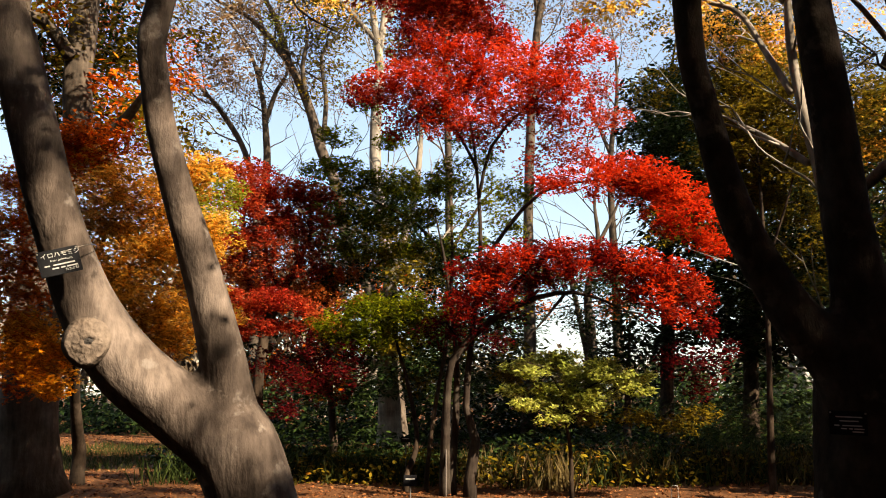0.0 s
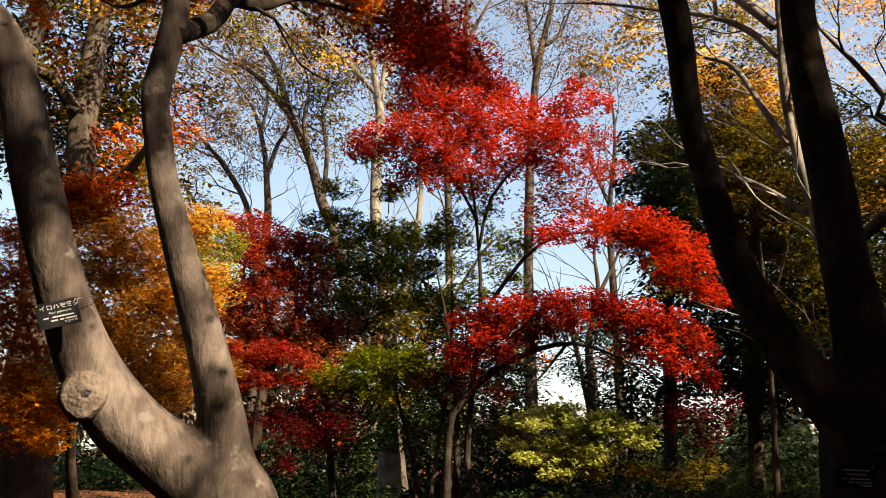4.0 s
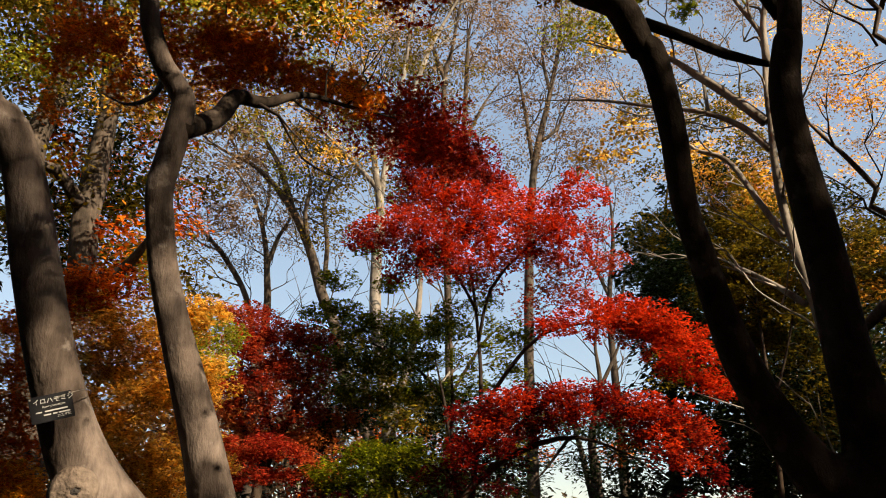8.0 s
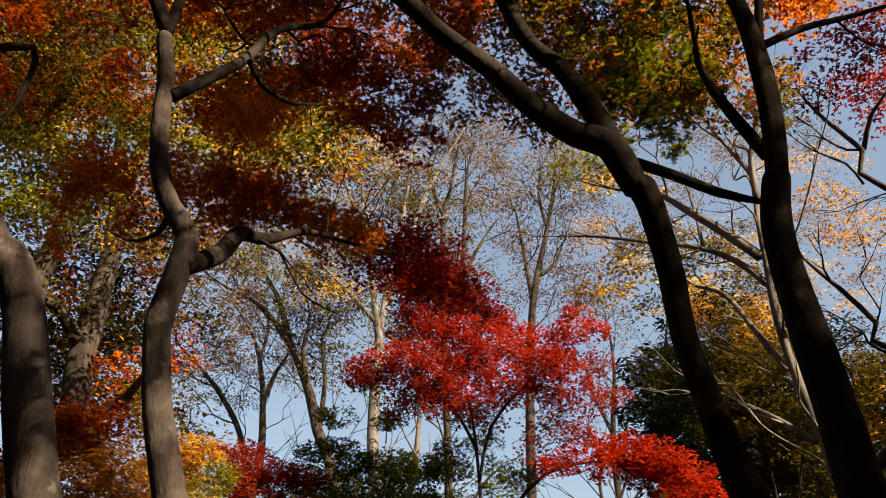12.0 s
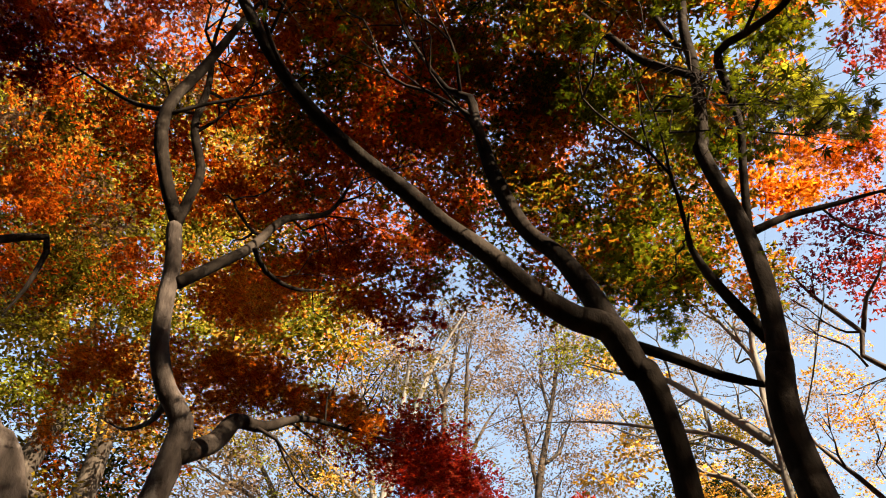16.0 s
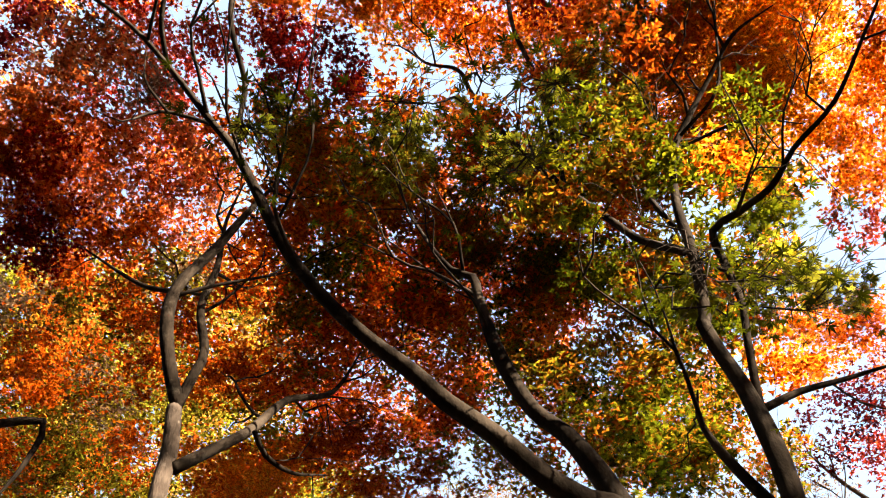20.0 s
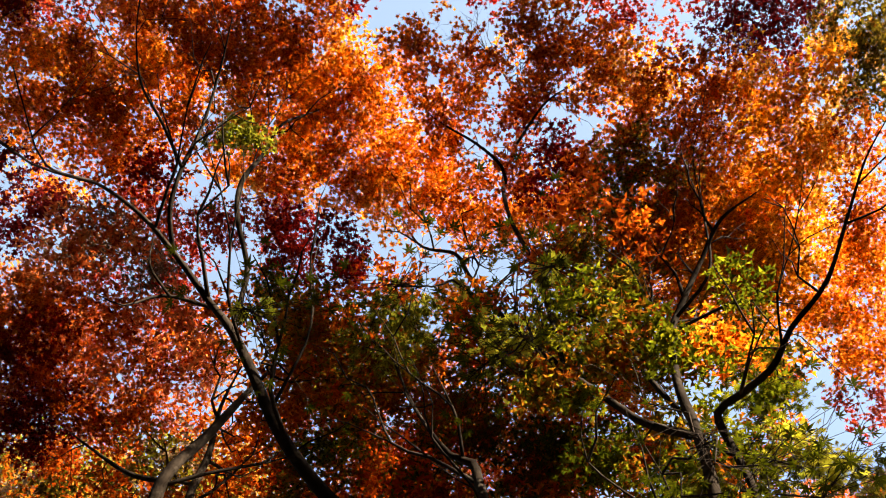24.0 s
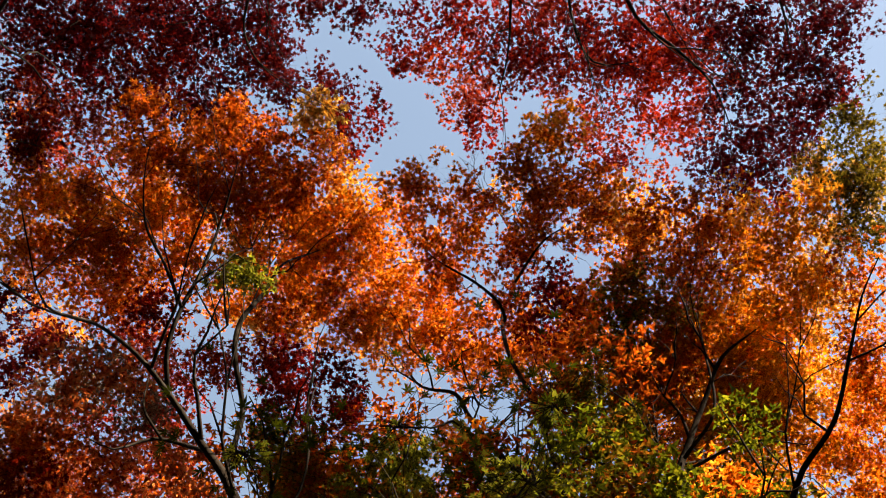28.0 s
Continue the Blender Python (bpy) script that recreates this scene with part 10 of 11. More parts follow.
plate_a = name_plate(PLATE, -17.5, 22, -4, 0.128, 0.088, "black name plate with white lettering wired to the maple", True)
ring = [(0.098 * math.cos(a), 0.098 * math.sin(a), 0.018 * math.cos(a), 0.0016) for a in np.linspace(0, 2 * math.pi, 25)]
wv, wf = tube_data(np.array(ring), 6)
local("tie_wire", mesh_of("tie_wire", wv.tolist(), wf, True), WIRE, plate_a, Matrix.Translation((0.028, 0.095, 0.03)), "thin wire round the stem")
name_plate(PLATE_B, 2, -26, -2, 0.105, 0.072, "black name plate on the shaded dark trunk", False)

# the scar of a lost limb on the near stem
kb = bmesh.new()
bmesh.ops.create_uvsphere(kb, u_segments=96, v_segments=64, radius=1.0)
for v in kb.verts:
    c = v.co
    r = math.hypot(c.x, c.z)
    a = math.atan2(c.z, c.x)
    lip = 0.07 * math.exp(-((r - 0.84) / 0.09) ** 2) * (0.7 - 0.6 * math.cos(a - 0.7) + 0.6 * noise.noise(Vector((a * 2.6, 0.3, 7.0))))
    lip += 0.012 * math.sin(r * 30 + 3 * noise.noise(Vector((c.x * 2, c.z * 2, 9.0)))) * math.exp(-((r - 0.55) / 0.3) ** 2)
    crack = max(0, math.sin(7 * a + 4 * r + 3 * noise.noise(Vector((a, r * 3, 1.0))))) ** 10
    lip -= 0.06 * crack * math.exp(-((r - 0.40) / 0.22) ** 2)
    pit = -0.30 * math.exp(-(((c.x - 0.05) / (0.13 + 0.05 * math.sin(5 * a))) ** 2 + ((c.z + 0.02) / 0.10) ** 2))
    rough = 0.05 * noise.noise(Vector((c.x * 3, c.z * 3, 3.1))) + 0.035 * noise.noise(Vector((c.x * 7, c.z * 6, 2.2))) + (0.05 if c.x < 0.1 else 0.02) * noise.noise(Vector((c.x * 17, c.z * 17, 1.7)))
    if c.y < 0.15:
        v.co.y = c.y * 0.55 - lip - pit + rough
    v.co.x, v.co.z = c.x * (1 + 0.06 * math.sin(2 * a + 0.7)), c.z * (1 + 0.05 * math.sin(3 * a))
for fc in kb.faces:
    fc.smooth = True
bmesh.ops.scale(kb, vec=(0.076, 0.100, 0.088), verts=kb.verts)
bmesh.ops.rotate(kb, cent=(0, 0, 0), matrix=Matrix.Rotation(radians(24), 3, 'Z'), verts=kb.verts)
bmesh.ops.translate(kb, vec=Vector(KNOT) + Vector((-0.056, 0.142, 0.0)), verts=kb.verts)
kme = bpy.data.meshes.new("knot")
kb.to_mesh(kme)
kb.free()
knot = part("knot", kme, BARK_SCAR, maple_a, "round callused scar of a lost limb")
# dark uneven lump set in the pit in place of a deep hole
hb = bmesh.new()
bmesh.ops.create_icosphere(hb, subdivisions=3, radius=1.0)
for v in hb.verts:
    v.co *= 1 + 0.35 * noise.noise(v.co * 2.3)
bmesh.ops.scale(hb, vec=(0.020, 0.010, 0.014), verts=hb.verts)
bmesh.ops.translate(hb, vec=Vector(KNOT) + Vector((-0.040, 0.104, -0.001)), verts=hb.verts)
hme = bpy.data.meshes.new("knot_hole")
hb.to_mesh(hme)
hb.free()
part("knot_hole", hme, plain("dark_hole_fill", (0.012, 0.009, 0.007), 0.95), knot, "dark fill in the knot hole")


def stake_label(place, w, h, label):
    root = thing("plant_label", place[0], place[1], 0, label, "sign", "plant labels")
    part("panel", slab(w, h, 0.012, 0.003), PLATE_BLACK, root).location = Vector(place)
    s = spline([(place[0], place[1] + 0.015, -0.05, 0.012), (place[0] + 0.005, place[1] + 0.012, place[2] + h * 0.4, 0.010)], 0.1)
    v, f = tube_data(s, 8)
    part("stake", mesh_of("stake", v.tolist(), f, True), RAIL, root)
    part("text_bar", slab(w * 0.7, h * 0.14, 0.002, 0.0004), PLATE_WHITE, root).location = Vector(place) + Vector((0, -0.008, h * 0.15))


stake_label(LABEL_A, 0.17, 0.10, "small dark plant label on a thin stake in the bed")
stake_label(LABEL_B, 0.18, 0.15, "square black plant label on a stake by the path")
stake_label(LABEL_C, 0.16, 0.10, "black plant label beside the scarlet maple")

hoop_pts = [(HOOP[0] - 0.05, HOOP[1], -0.05, 0.004), (HOOP[0] - 0.05, HOOP[1], 0.14, 0.004), (HOOP[0] - 0.04, HOOP[1], 0.165, 0.004),
            (HOOP[0] + 0.04, HOOP[1], 0.165, 0.004), (HOOP[0] + 0.05, HOOP[1], 0.14, 0.004), (HOOP[0] + 0.05, HOOP[1], -0.05, 0.004)]
hoop = thing("edging_hoop", HOOP[0], HOOP[1], 0, "small white hoop at the bed's edge", "edging")
v_, f_ = tube_data(spline(hoop_pts, 0.03), 8)
part("hoop", mesh_of("hoop", v_.tolist(), f_, True), ENAMEL, hoop)

# utility pole far behind the conifers
pole = thing("utility_pole", POLE[0], POLE[1], 0, "grey concrete utility pole behind the trees", "pole")
v_, f_ = tube_data(np.array([(POLE[0], POLE[1], -0.1, 0.19), (POLE[0], POLE[1], 6, 0.165), (POLE[0], POLE[1], 12.2, 0.12)]), 14)
part("shaft", mesh_of("shaft", v_.tolist(), f_, True), CONCRETE, pole)
for z, w in ((11.7, 1.3), (10.9, 1.1), (9.6, 0.9)):
    arm = part("crossarm", slab(w, 0.09, 0.09, 0.01), ENAMEL, pole)
    arm.location = (POLE[0] + w * 0.18, POLE[1] - 0.16, z)
    arm.rotation_euler = (0, 0, radians(-20))
    for k in (-0.4, 0.0, 0.4):
        iv, jf = tube_data(np.array([(k * w, 0, 0.04, 0.035), (k * w, 0, 0.10, 0.05), (k * w, 0, 0.16, 0.03)]), 8)
        local("insulator", mesh_of("insulator", iv.tolist(), jf, True), ENAMEL, arm, Matrix())
v_, f_ = tube_data(np.array([(POLE[0] + 0.45, POLE[1] - 0.2, 8.3, 0.22), (POLE[0] + 0.45, POLE[1] - 0.2, 9.1, 0.22)]), 16)
part("transformer", mesh_of("transformer", v_.tolist(), f_, True), CONCRETE, pole)
v_, f_ = tube_data(np.array([(POLE[0] + 0.35, POLE[1], 0.0, 0.02), (POLE[0] + 0.32, POLE[1], 6.0, 0.02), (POLE[0] + 0.05, POLE[1], 10.5, 0.02)]), 6)
part("stay_wire", mesh_of("stay_wire", v_.tolist(), f_, True), WIRE, pole)

# low fence beyond the lawn
fence = thing("fence", -20, 44, 0, "low dark wooden fence beyond the lawn", "fence")
post_me, rail_me = slab(0.10, 1.25, 0.10, 0.012), slab(2.0, 0.08, 0.05, 0.01)
for k in range(12):
    p_ = part("post", post_me, RAIL, fence)
    p_.location = (-29 + 2 * k, 44, 0.6)
    if k < 11:
        for z in (0.35, 0.75, 1.1):
            r_ = part("rail", rail_me, RAIL, fence)
            r_.location = (-28 + 2 * k, 44, z)

# the layered maples round the bed
bough(scarlet_maple, sk_scarlet_maple, [(-0.13, 12.08, 7.85, 0.495), (0.45, 12.48, 7.96, 0.461), (-0.41, 11.98, 7.50, 0.394), (0.81, 12.22, 7.42, 0.282), (-0.59, 12.18, 5.92, 0.403), (-1.31, 11.96, 6.27, 0.268), (-0.04, 12.59, 8.54, 0.498), (-0.60, 12.02, 7.92, 0.401)], "red", "deep red leaves of the top", 372, 4.2, 0.078, "trident", 0.7)
bough(scarlet_maple, sk_scarlet_maple, [(-0.42, 12.41, 7.20, 0.425), (0.06, 11.93, 7.08, 0.455), (0.51, 11.84, 6.84, 0.427), (1.01, 12.46, 7.27, 0.333), (-0.78, 12.13, 6.48, 0.431), (-0.22, 11.85, 6.37, 0.465), (0.33, 12.11, 6.47, 0.475), (0.89, 12.12, 6.58, 0.432), (1.47, 12.30, 6.85, 0.420), (1.75, 11.76, 6.33, 0.399), (2.05, 11.80, 6.88, 0.272), (2.34, 12.35, 7.48, 0.216), (-1.16, 12.34, 6.52, 0.300), (-0.04, 11.92, 5.87, 0.417), (0.51, 12.06, 5.87, 0.399), (1.06, 12.04, 6.06, 0.402), (1.63, 12.23, 6.13, 0.364), (2.07, 12.12, 6.09, 0.317), (2.59, 12.21, 7.11, 0.236)], "scarlet", "scarlet leaves in layered sprays", 373, 4.2, 0.078, "trident", 0.7)
bough(scarlet_maple, sk_scarlet_maple, [(2.03, 12.49, 5.74, 0.369), (2.44, 12.17, 5.87, 0.318), (2.84, 12.27, 5.95, 0.231), (1.65, 12.49, 5.54, 0.320), (2.10, 12.43, 5.33, 0.273), (2.54, 12.12, 6.38, 0.299), (2.24, 12.43, 6.81, 0.331), (0.72, 12.55, 5.66, 0.297), (1.47, 12.65, 5.20, 0.275), (2.28, 11.89, 5.25, 0.241)], "pink", "thin rose-red sprays", 374, 2.1, 0.075, "trident", 0.7)
bough(scarlet_maple, sk_scarlet_maple, [(1.89, 11.75, 4.75, 0.277), (2.18, 10.99, 4.63, 0.301), (2.71, 11.50, 4.86, 0.339), (2.99, 11.28, 4.71, 0.355), (3.27, 11.13, 4.50, 0.352), (3.60, 11.41, 4.40, 0.340), (3.20, 11.21, 4.18, 0.289), (3.60, 10.96, 3.95, 0.326), (2.86, 11.48, 4.50, 0.274), (3.85, 11.26, 3.72, 0.251), (3.91, 11.01, 3.51, 0.164), (1.49, 11.41, 4.57, 0.206), (3.31, 11.08, 3.89, 0.245), (2.32, 11.33, 4.46, 0.186), (2.61, 11.48, 4.64, 0.253)], "scarlet", "scarlet leaves on the long bough", 375, 3.9, 0.075, "trident", 0.61)
bough(scarlet_maple, sk_scarlet_maple, [(0.81, 11.61, 3.40, 0.346), (0.39, 11.71, 3.33, 0.287), (1.26, 11.78, 3.52, 0.353), (1.66, 11.59, 3.40, 0.369), (2.14, 11.46, 3.46, 0.368), (2.62, 11.74, 3.42, 0.358), (3.03, 11.69, 3.33, 0.359), (3.26, 11.34, 3.11, 0.350), (3.54, 11.21, 2.84, 0.307), (3.10, 11.12, 2.67, 0.241), (2.75, 11.31, 2.94, 0.223), (3.59, 10.94, 2.42, 0.200), (0.65, 11.84, 3.01, 0.330), (0.99, 11.82, 3.00, 0.310), (0.30, 11.47, 2.79, 0.299), (1.45, 12.05, 3.16, 0.275)], "red", "deep red leaves of the low layer", 376, 4.2, 0.078, "trident", 0.7)
# brighter scarlet over the red, its tone standing for sunlit leaves
bough(scarlet_maple, sk_scarlet_maple, [(0.96, 11.32, 3.48, 0.279), (1.50, 11.68, 3.59, 0.310), (2.00, 11.60, 3.62, 0.310), (2.51, 11.60, 3.57, 0.312), (2.76, 10.92, 3.33, 0.276), (3.17, 10.99, 3.22, 0.280), (3.57, 11.28, 3.06, 0.268), (0.61, 11.09, 3.07, 0.233), (2.93, 10.75, 2.87, 0.233), (3.39, 11.04, 2.58, 0.241), (1.87, 11.34, 3.36, 0.241), (0.82, 11.81, 3.26, 0.248)], "scarlet", "scarlet leaves of the low layer, toned bright as lit", 377, 3.2, 0.075, "trident", 0.61)
bough(scarlet_maple, sk_scarlet_maple, [(0.14, 12.22, 2.44, 0.296), (0.49, 12.02, 2.68, 0.292), (1.03, 12.36, 2.71, 0.237), (-0.21, 12.01, 2.42, 0.229), (0.82, 11.99, 2.33, 0.208), (3.45, 11.65, 1.98, 0.273), (3.75, 11.31, 1.88, 0.247), (3.97, 11.20, 2.12, 0.206), (3.71, 11.49, 1.57, 0.188)], "crimson", "dark red hanging sprays", 378, 2.6, 0.075, "trident", 0.8)
bough(scarlet_maple, sk_scarlet_maple, [(1.00, 12.74, 4.78, 0.365), (1.43, 13.18, 4.90, 0.284), (0.35, 13.04, 5.97, 0.310), (-0.23, 12.92, 6.29, 0.238), (0.71, 12.56, 5.27, 0.250), (0.15, 12.80, 5.24, 0.276), (1.09, 12.77, 4.26, 0.294), (0.53, 12.94, 4.49, 0.298)], "green", "leaves still green inside the crown", 379, 3.4, 0.075, "trident", 0.7)
bough(green_maple, sk_green_maple, [(-1.91, 13.93, 5.57, 0.395), (-1.52, 14.22, 5.33, 0.453), (-1.00, 14.34, 5.47, 0.429), (-0.46, 13.98, 5.26, 0.443), (-1.88, 13.83, 4.70, 0.438), (-1.38, 14.03, 4.53, 0.467), (-0.89, 14.37, 4.71, 0.451), (-0.25, 13.87, 4.71, 0.410), (-1.67, 13.92, 4.09, 0.436), (-1.08, 14.21, 4.04, 0.443), (-0.44, 13.73, 4.05, 0.402), (0.16, 13.85, 5.23, 0.336), (0.38, 14.38, 4.28, 0.369), (-1.96, 14.13, 6.29, 0.325), (-1.41, 13.94, 6.78, 0.242), (-0.96, 13.65, 6.02, 0.259), (-2.36, 14.12, 5.63, 0.268)], "green", "green leaves in layers", 380, 3.9, 0.084, "trident", 0.45)
# the maple's own green swapped for evergreen, to darken it as shade
bough(green_maple, sk_green_maple, [(-1.81, 14.94, 5.18, 0.362), (-0.94, 15.13, 5.34, 0.338), (-0.27, 15.29, 4.46, 0.336), (-1.59, 15.13, 3.87, 0.360), (-0.04, 14.84, 3.82, 0.324), (-2.14, 14.47, 3.55, 0.399), (-1.96, 14.60, 3.89, 0.376), (-2.40, 14.71, 3.80, 0.326), (-2.38, 14.71, 3.16, 0.378), (-0.47, 14.64, 3.36, 0.292)], "evergreen", "green leaves toned dark for shade", 381, 3.2, 0.08, "trident", 0.6)
bough(green_maple, sk_green_maple, [(-1.43, 12.87, 2.76, 0.421), (-0.90, 13.27, 2.80, 0.409), (-1.93, 13.14, 2.60, 0.336), (-1.34, 13.01, 2.40, 0.401), (-0.62, 13.58, 2.54, 0.393), (-1.19, 13.26, 2.94, 0.361), (-0.50, 12.82, 2.94, 0.325), (-0.13, 13.13, 2.79, 0.309)], "green", "green leaves of the low layer", 382, 4.1, 0.084, "trident", 0.53)
bough(rose_maple, sk_rose_maple, [(-3.53, 13.78, 5.42, 0.452), (-3.05, 13.51, 5.03, 0.437), (-2.62, 13.91, 5.14, 0.447), (-3.54, 13.13, 4.74, 0.403), (-3.12, 13.49, 4.52, 0.433), (-2.73, 14.01, 4.63, 0.421), (-3.97, 13.50, 5.45, 0.289), (-2.31, 13.94, 4.99, 0.341), (-3.73, 13.24, 4.16, 0.353), (-3.33, 13.60, 4.23, 0.359)], "pink", "rose-red leaves in layers", 383, 4.4, 0.078, "trident", 0.5)
bough(rose_maple, sk_rose_maple, [(-2.41, 14.04, 4.22, 0.391), (-2.95, 13.70, 4.05, 0.436), (-3.59, 13.86, 3.98, 0.418), (-2.49, 14.01, 3.79, 0.363), (-3.84, 14.08, 3.81, 0.346), (-3.18, 13.90, 3.67, 0.363), (-2.89, 13.83, 4.49, 0.364), (-2.26, 13.71, 4.46, 0.332), (-3.35, 13.52, 4.93, 0.335)], "pink", "rose-red leaves beneath", 384, 4.4, 0.078, "trident", 0.7)
bough(rose_maple, sk_rose_maple, [(-3.27, 12.80, 2.94, 0.382), (-2.72, 12.39, 2.98, 0.368), (-2.29, 12.47, 2.86, 0.298), (-2.97, 12.38, 2.54, 0.322), (-2.60, 12.76, 2.57, 0.306), (-3.35, 12.83, 2.48, 0.263), (-3.51, 12.61, 3.10, 0.237)], "pink", "salmon leaves of the low sprays", 385, 4.4, 0.078, "trident", 0.38)
bough(rose_maple, sk_rose_maple, [(-2.12, 13.28, 2.04, 0.339), (-1.58, 12.75, 1.84, 0.301), (-2.36, 12.59, 1.75, 0.323), (-1.92, 13.28, 1.58, 0.314), (-2.25, 12.86, 2.30, 0.282), (-2.83, 13.07, 2.04, 0.313), (-1.52, 12.99, 2.22, 0.259), (-2.54, 12.68, 1.31, 0.256)], "crimson", "brown-red leaves low in the shade", 386, 2.6, 0.078, "trident", 0.7)
bough(amber_maple, sk_amber_maple, [(-3.87, 8.58, 4.07, 0.326), (-3.59, 8.56, 3.80, 0.339), (-3.93, 9.11, 3.61, 0.360), (-3.74, 8.91, 3.09, 0.327), (-3.53, 8.80, 2.55, 0.338), (-3.14, 9.03, 2.19, 0.320), (-3.41, 8.88, 2.24, 0.299), (-3.88, 8.39, 3.63, 0.297), (-3.98, 9.08, 2.79, 0.313), (-3.33, 9.07, 2.00, 0.263), (-4.27, 9.01, 3.45, 0.318)], "gold", "amber-gold leaves in layers", 387, 4.1, 0.075, "trident", 0.5)
bough(amber_maple, sk_amber_maple, [(-3.56, 9.19, 3.69, 0.358), (-3.65, 9.31, 3.37, 0.382), (-3.46, 9.06, 2.92, 0.348), (-3.26, 8.96, 2.51, 0.320), (-3.87, 9.49, 3.55, 0.327), (-3.40, 9.60, 3.29, 0.302), (-3.81, 8.98, 2.77, 0.287), (-2.90, 9.80, 3.40, 0.282), (-3.07, 9.68, 3.23, 0.258), (-3.67, 9.03, 2.39, 0.286)], "gold", "golden leaves in the sun", 388, 4.1, 0.075, "trident", 0.5)
bough(amber_maple, sk_amber_maple, [(-4.02, 8.59, 4.28, 0.309), (-4.28, 8.78, 4.07, 0.316), (-4.10, 8.46, 4.37, 0.287), (-4.37, 8.73, 3.78, 0.293), (-3.69, 8.42, 4.29, 0.261), (-4.15, 8.34, 4.20, 0.283)], "rust", "rust leaves at the top", 389, 4.1, 0.075, "trident", 0.7)
bough(amber_maple, sk_amber_maple, [(-3.75, 11.37, 4.56, 0.335), (-3.46, 11.05, 4.05, 0.371), (-3.25, 11.19, 4.00, 0.274), (-3.32, 11.64, 4.54, 0.286), (-3.74, 11.18, 4.00, 0.327), (-3.54, 11.50, 4.60, 0.285)], "lime", "olive-yellow leaves behind", 390, 3.9, 0.075, "trident", 0.7)
bough(amber_maple, sk_amber_maple, [(-3.65, 6.43, 3.23, 0.269), (-3.52, 6.44, 2.89, 0.296), (-3.64, 6.54, 2.57, 0.268), (-3.45, 6.49, 2.33, 0.262), (-3.81, 7.01, 1.69, 0.283), (-3.64, 6.48, 1.95, 0.264), (-3.82, 6.63, 2.83, 0.276), (-3.41, 6.44, 2.65, 0.216)], "rust", "brown-orange leaves in the shade", 391, 4.1, 0.053, "star", 0.7)
bough(amber_maple, sk_amber_maple, [(-3.54, 6.53, 2.05, 0.264), (-3.30, 6.52, 2.00, 0.245), (-3.36, 6.51, 1.77, 0.245), (-3.10, 6.34, 1.85, 0.177), (-3.14, 6.37, 1.63, 0.178), (-3.36, 6.88, 1.53, 0.128), (-3.42, 6.43, 1.90, 0.228), (-3.48, 6.30, 1.76, 0.225)], "amber", "orange sprays over the path", 392, 3.9, 0.053, "star", 0.53)
bough(olive_maple, sk_olive_maple, [(5.13, 13.30, 6.96, 0.615), (5.47, 13.24, 6.41, 0.610), (5.94, 13.00, 6.11, 0.575), (5.10, 13.18, 5.76, 0.506), (5.78, 13.44, 5.53, 0.520), (6.10, 13.02, 6.74, 0.555), (5.64, 13.06, 7.07, 0.554), (5.14, 13.73, 6.48, 0.499), (6.08, 12.80, 5.34, 0.474), (5.46, 13.23, 4.96, 0.445), (5.29, 13.79, 5.32, 0.430), (6.99, 12.36, 6.28, 0.544), (7.15, 12.57, 5.76, 0.516), (7.11, 12.95, 5.28, 0.461), (5.96, 13.49, 4.92, 0.397), (6.12, 12.84, 4.47, 0.381)], "olive", "olive-gold leaves in the light", 393, 3.0, 0.09, "trident", 0.5)
bough(olive_maple, sk_olive_maple, [(5.21, 13.08, 7.84, 0.529), (5.75, 13.18, 7.88, 0.539), (4.87, 13.23, 8.13, 0.440), (6.23, 13.17, 7.55, 0.477), (5.47, 12.85, 7.19, 0.426), (5.48, 13.49, 6.72, 0.405), (5.72, 13.00, 5.81, 0.389), (7.01, 12.10, 5.98, 0.385), (6.98, 12.32, 5.39, 0.355), (4.94, 13.00, 7.26, 0.364)], "gold", "yellow leaves in the light", 394, 2.2, 0.09, "trident", 0.5)
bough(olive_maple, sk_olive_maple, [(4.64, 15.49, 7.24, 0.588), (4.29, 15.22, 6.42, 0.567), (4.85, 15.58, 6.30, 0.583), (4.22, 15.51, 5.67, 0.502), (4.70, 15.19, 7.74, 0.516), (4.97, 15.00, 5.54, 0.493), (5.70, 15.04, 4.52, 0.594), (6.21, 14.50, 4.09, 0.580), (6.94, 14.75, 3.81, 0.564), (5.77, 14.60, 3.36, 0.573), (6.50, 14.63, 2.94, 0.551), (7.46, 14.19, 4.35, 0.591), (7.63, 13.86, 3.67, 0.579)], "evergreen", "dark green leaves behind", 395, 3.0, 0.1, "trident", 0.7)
bough(lime_maple, sk_lime_maple, [(1.20, 12.36, 1.92, 0.246), (1.08, 12.06, 1.57, 0.196), (2.94, 11.97, 1.78, 0.222), (1.51, 12.16, 1.36, 0.243), (1.81, 11.91, 1.24, 0.260), (2.15, 11.92, 1.32, 0.240), (1.62, 11.76, 1.12, 0.214), (1.22, 11.88, 1.36, 0.193), (1.55, 12.38, 2.01, 0.292), (1.83, 11.92, 1.86, 0.326), (2.21, 12.13, 1.78, 0.333), (2.45, 11.63, 1.81, 0.278), (2.76, 11.93, 1.70, 0.265), (1.66, 11.97, 1.57, 0.261), (2.01, 12.03, 1.45, 0.263), (2.31, 11.81, 1.49, 0.238), (1.31, 11.78, 1.82, 0.213), (1.84, 11.91, 2.07, 0.217), (2.39, 11.74, 1.94, 0.216), (2.83, 11.56, 1.57, 0.193), (2.21, 12.17, 1.57, 0.223)], "pale", "pale yellow-green leaves in arching layers", 396, 4.4, 0.085, "trident", 0.4)
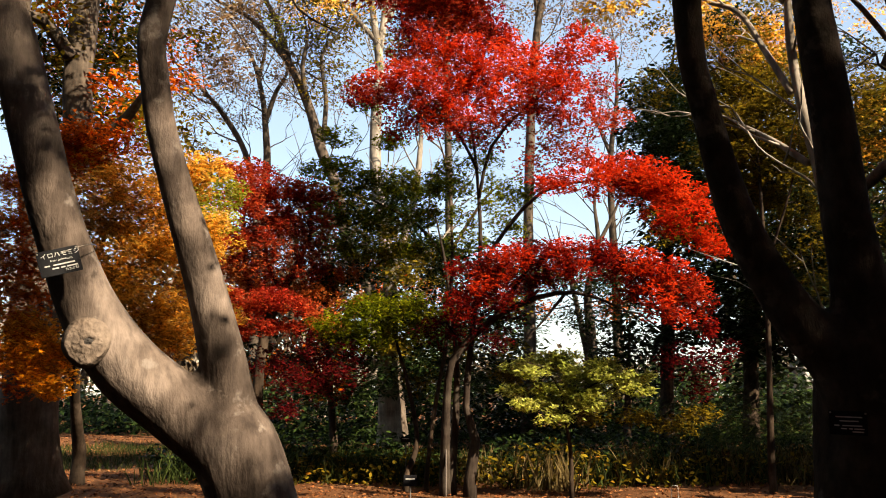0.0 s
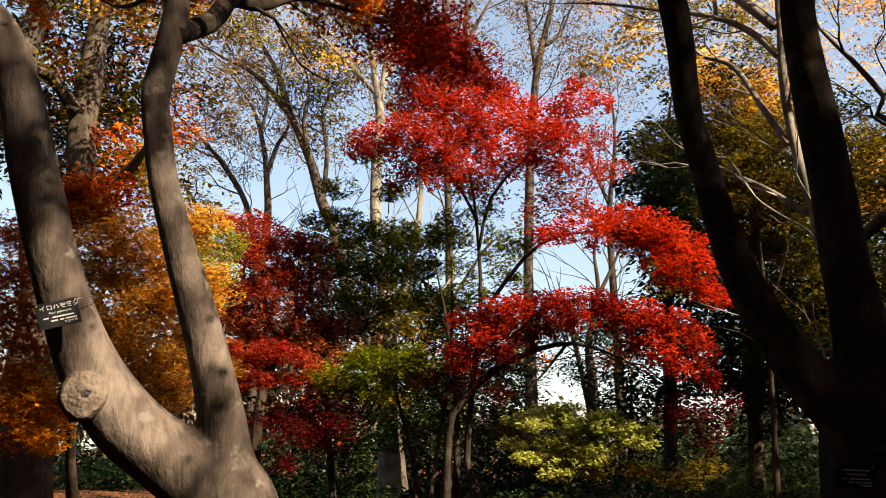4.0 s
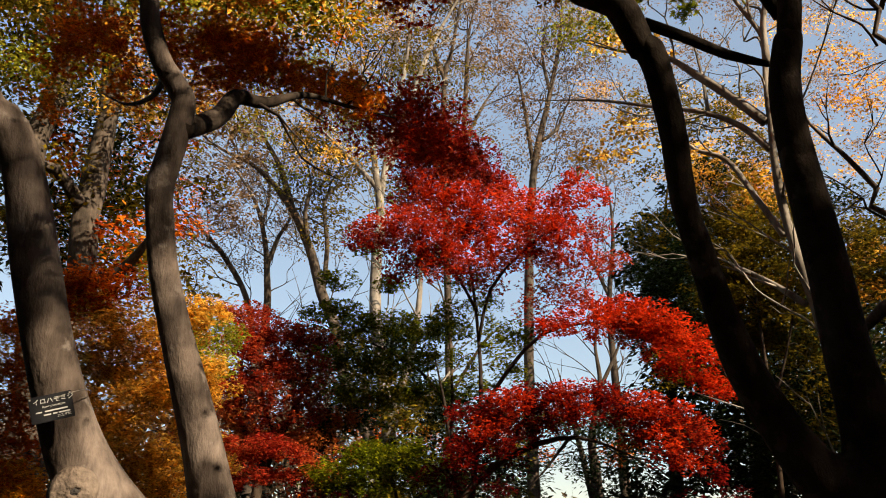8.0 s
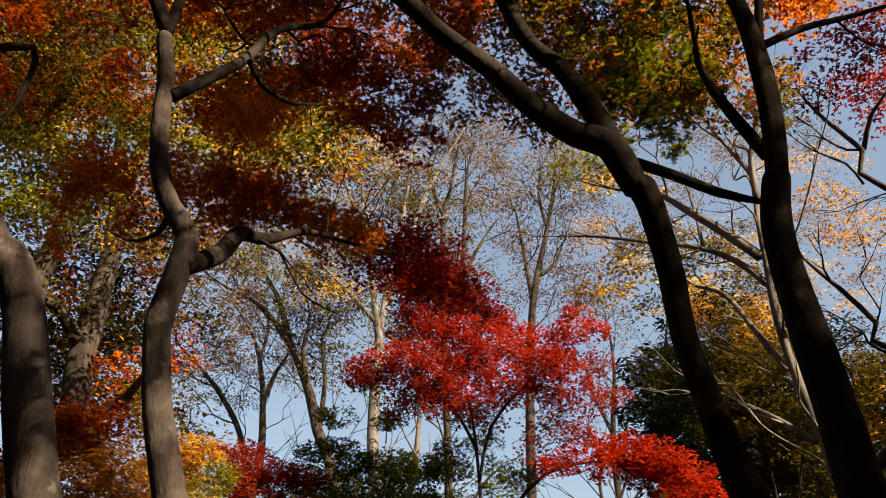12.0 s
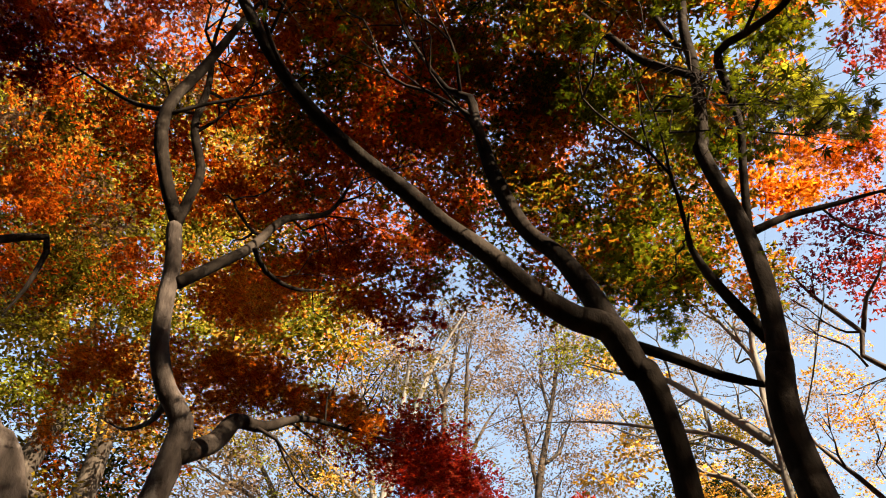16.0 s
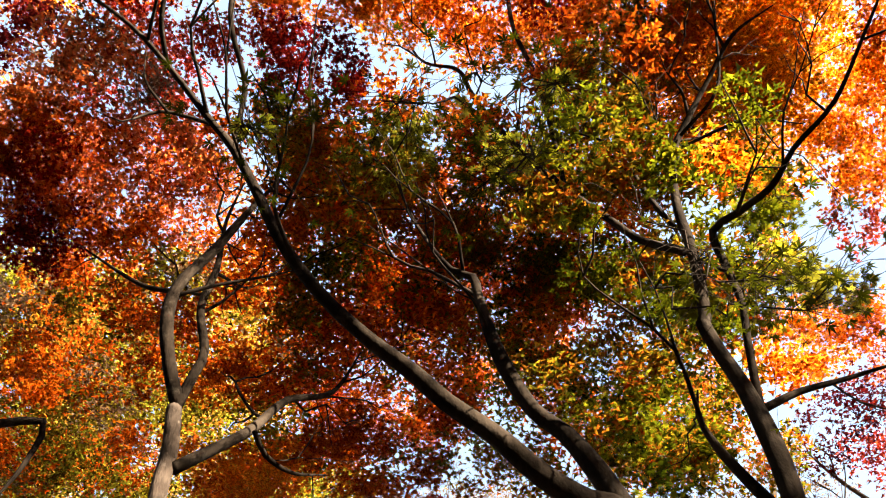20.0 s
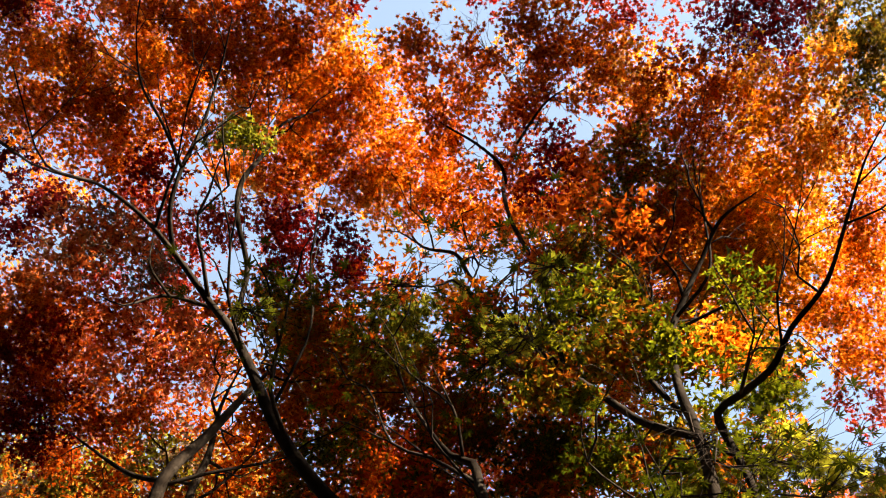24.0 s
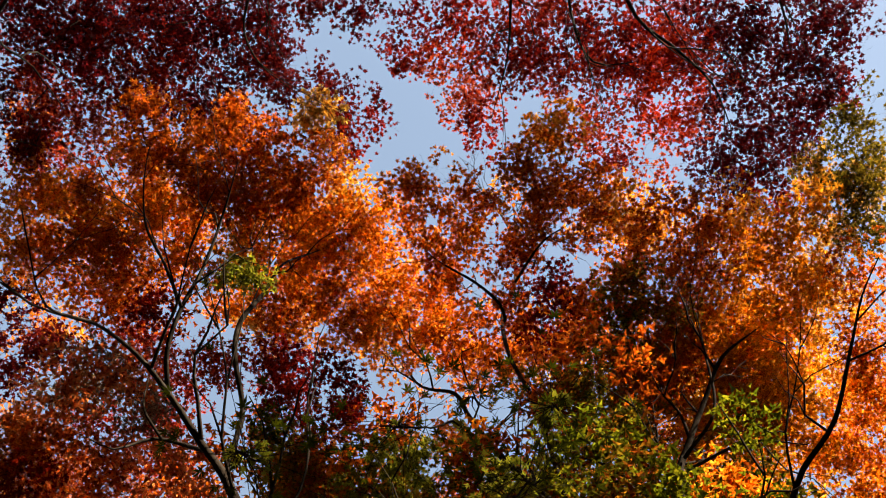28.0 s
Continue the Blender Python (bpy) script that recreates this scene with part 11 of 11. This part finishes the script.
bough(lime_maple, sk_lime_maple, [(2.86, 12.09, 1.19, 0.246), (3.20, 12.11, 1.11, 0.248), (1.06, 12.88, 1.80, 0.256), (3.60, 12.31, 1.02, 0.277), (2.29, 12.70, 1.18, 0.279), (1.33, 12.82, 1.58, 0.255), (3.77, 11.72, 1.24, 0.244)], "olive", "olive leaves in the shade beneath", 397, 2.6, 0.085, "trident", 0.5)
bough(rose_maple, sk_rose_maple, [(-4.47, 13.71, 4.26, 0.449), (-4.02, 13.64, 3.74, 0.440), (-3.67, 14.28, 3.52, 0.455), (-2.97, 14.43, 3.44, 0.428), (-2.32, 14.29, 3.32, 0.394), (-1.93, 14.40, 3.75, 0.370), (-4.42, 14.05, 3.29, 0.427), (-3.94, 14.22, 2.90, 0.400), (-1.69, 14.30, 3.11, 0.339), (-4.74, 14.10, 4.97, 0.412), (-2.20, 14.31, 2.80, 0.340)], "salmon", "salmon-orange leaves behind", 398, 3.8, 0.08, "trident", 0.5)
bough(amber_maple, sk_amber_maple, [(-3.42, 9.72, 4.12, 0.355), (-3.09, 9.45, 3.61, 0.361), (-3.12, 9.39, 3.18, 0.356), (-3.16, 10.04, 2.85, 0.355), (-3.29, 9.85, 2.47, 0.348), (-2.90, 9.96, 2.48, 0.304), (-3.04, 9.35, 2.08, 0.288), (-3.40, 9.22, 4.27, 0.320), (-2.99, 9.47, 4.27, 0.301), (-3.51, 9.32, 3.23, 0.316)], "gold", "bright golden leaves in layers", 399, 3.8, 0.075, "trident", 0.5)

# the nearest green sprays, leaf by leaf
tv, tf = LEAF_SHAPE["palm"]
NEAR = []
for k in range(4):
    g = np.random.default_rng(300 + k)
    v = tv.copy()
    v[:, 2] += g.normal(0, 0.02, len(v))
    NEAR.append(mesh_of("leaf", v.tolist(), [list(q) for q in tf]))
    NEAR[-1].materials.append(LEAF["green"])
for si, c in enumerate((SPRAY_0, SPRAY_1, SPRAY_2, SPRAY_3, SPRAY_4, SPRAY_5, SPRAY_6, SPRAY_7)):
    g = np.random.default_rng(500 + si)
    n = 34
    ends = np.array(c) + g.normal(0, 1, (n, 3)) * [0.16, 0.16, 0.05]
    sk = WOOD["maple_tree.001"]
    st = sk[np.argmin(((sk[:, :3] - np.array(c)) ** 2).sum(1)), :3]
    v1, f1, pts = strands(st[None], np.array(c)[None], np.array([0.005]), np.array([0.003]), 0.05, g, 8, 5)
    v2, f2, _ = strands(pts[0][g.integers(5, 9, n)], ends, np.full(n, 0.0016), np.full(n, 0.0008), 0.03, g, 3, 3)
    spray_ob = part("green_spray", quads_mesh("green_spray", np.vstack([v1, v2]), np.vstack([f1, f2 + len(v1)]), True), BARK_THIN, maple_b, "thin twig with fresh green leaves")
    for i, e in enumerate(ends):
        d = e - np.array(c)
        ob = new("leaf", NEAR[i % 4])
        ob.parent = spray_ob
        nrm = Vector((g.normal(0, 0.35), g.normal(0, 0.35), 1)).normalized()
        y = Vector((d[0], d[1], d[2] - 0.05 + g.normal(0, 0.03)))
        y = (y - nrm * y.dot(nrm)).normalized()
        x = y.cross(nrm)
        sz = 0.058 * g.uniform(0.75, 1.2)
        ob.matrix_local = Matrix(((x.x * sz, y.x * sz, nrm.x * sz, e[0]), (x.y * sz, y.y * sz, nrm.y * sz, e[1]), (x.z * sz, y.z * sz, nrm.z * sz, e[2]), (0, 0, 0, 1)))
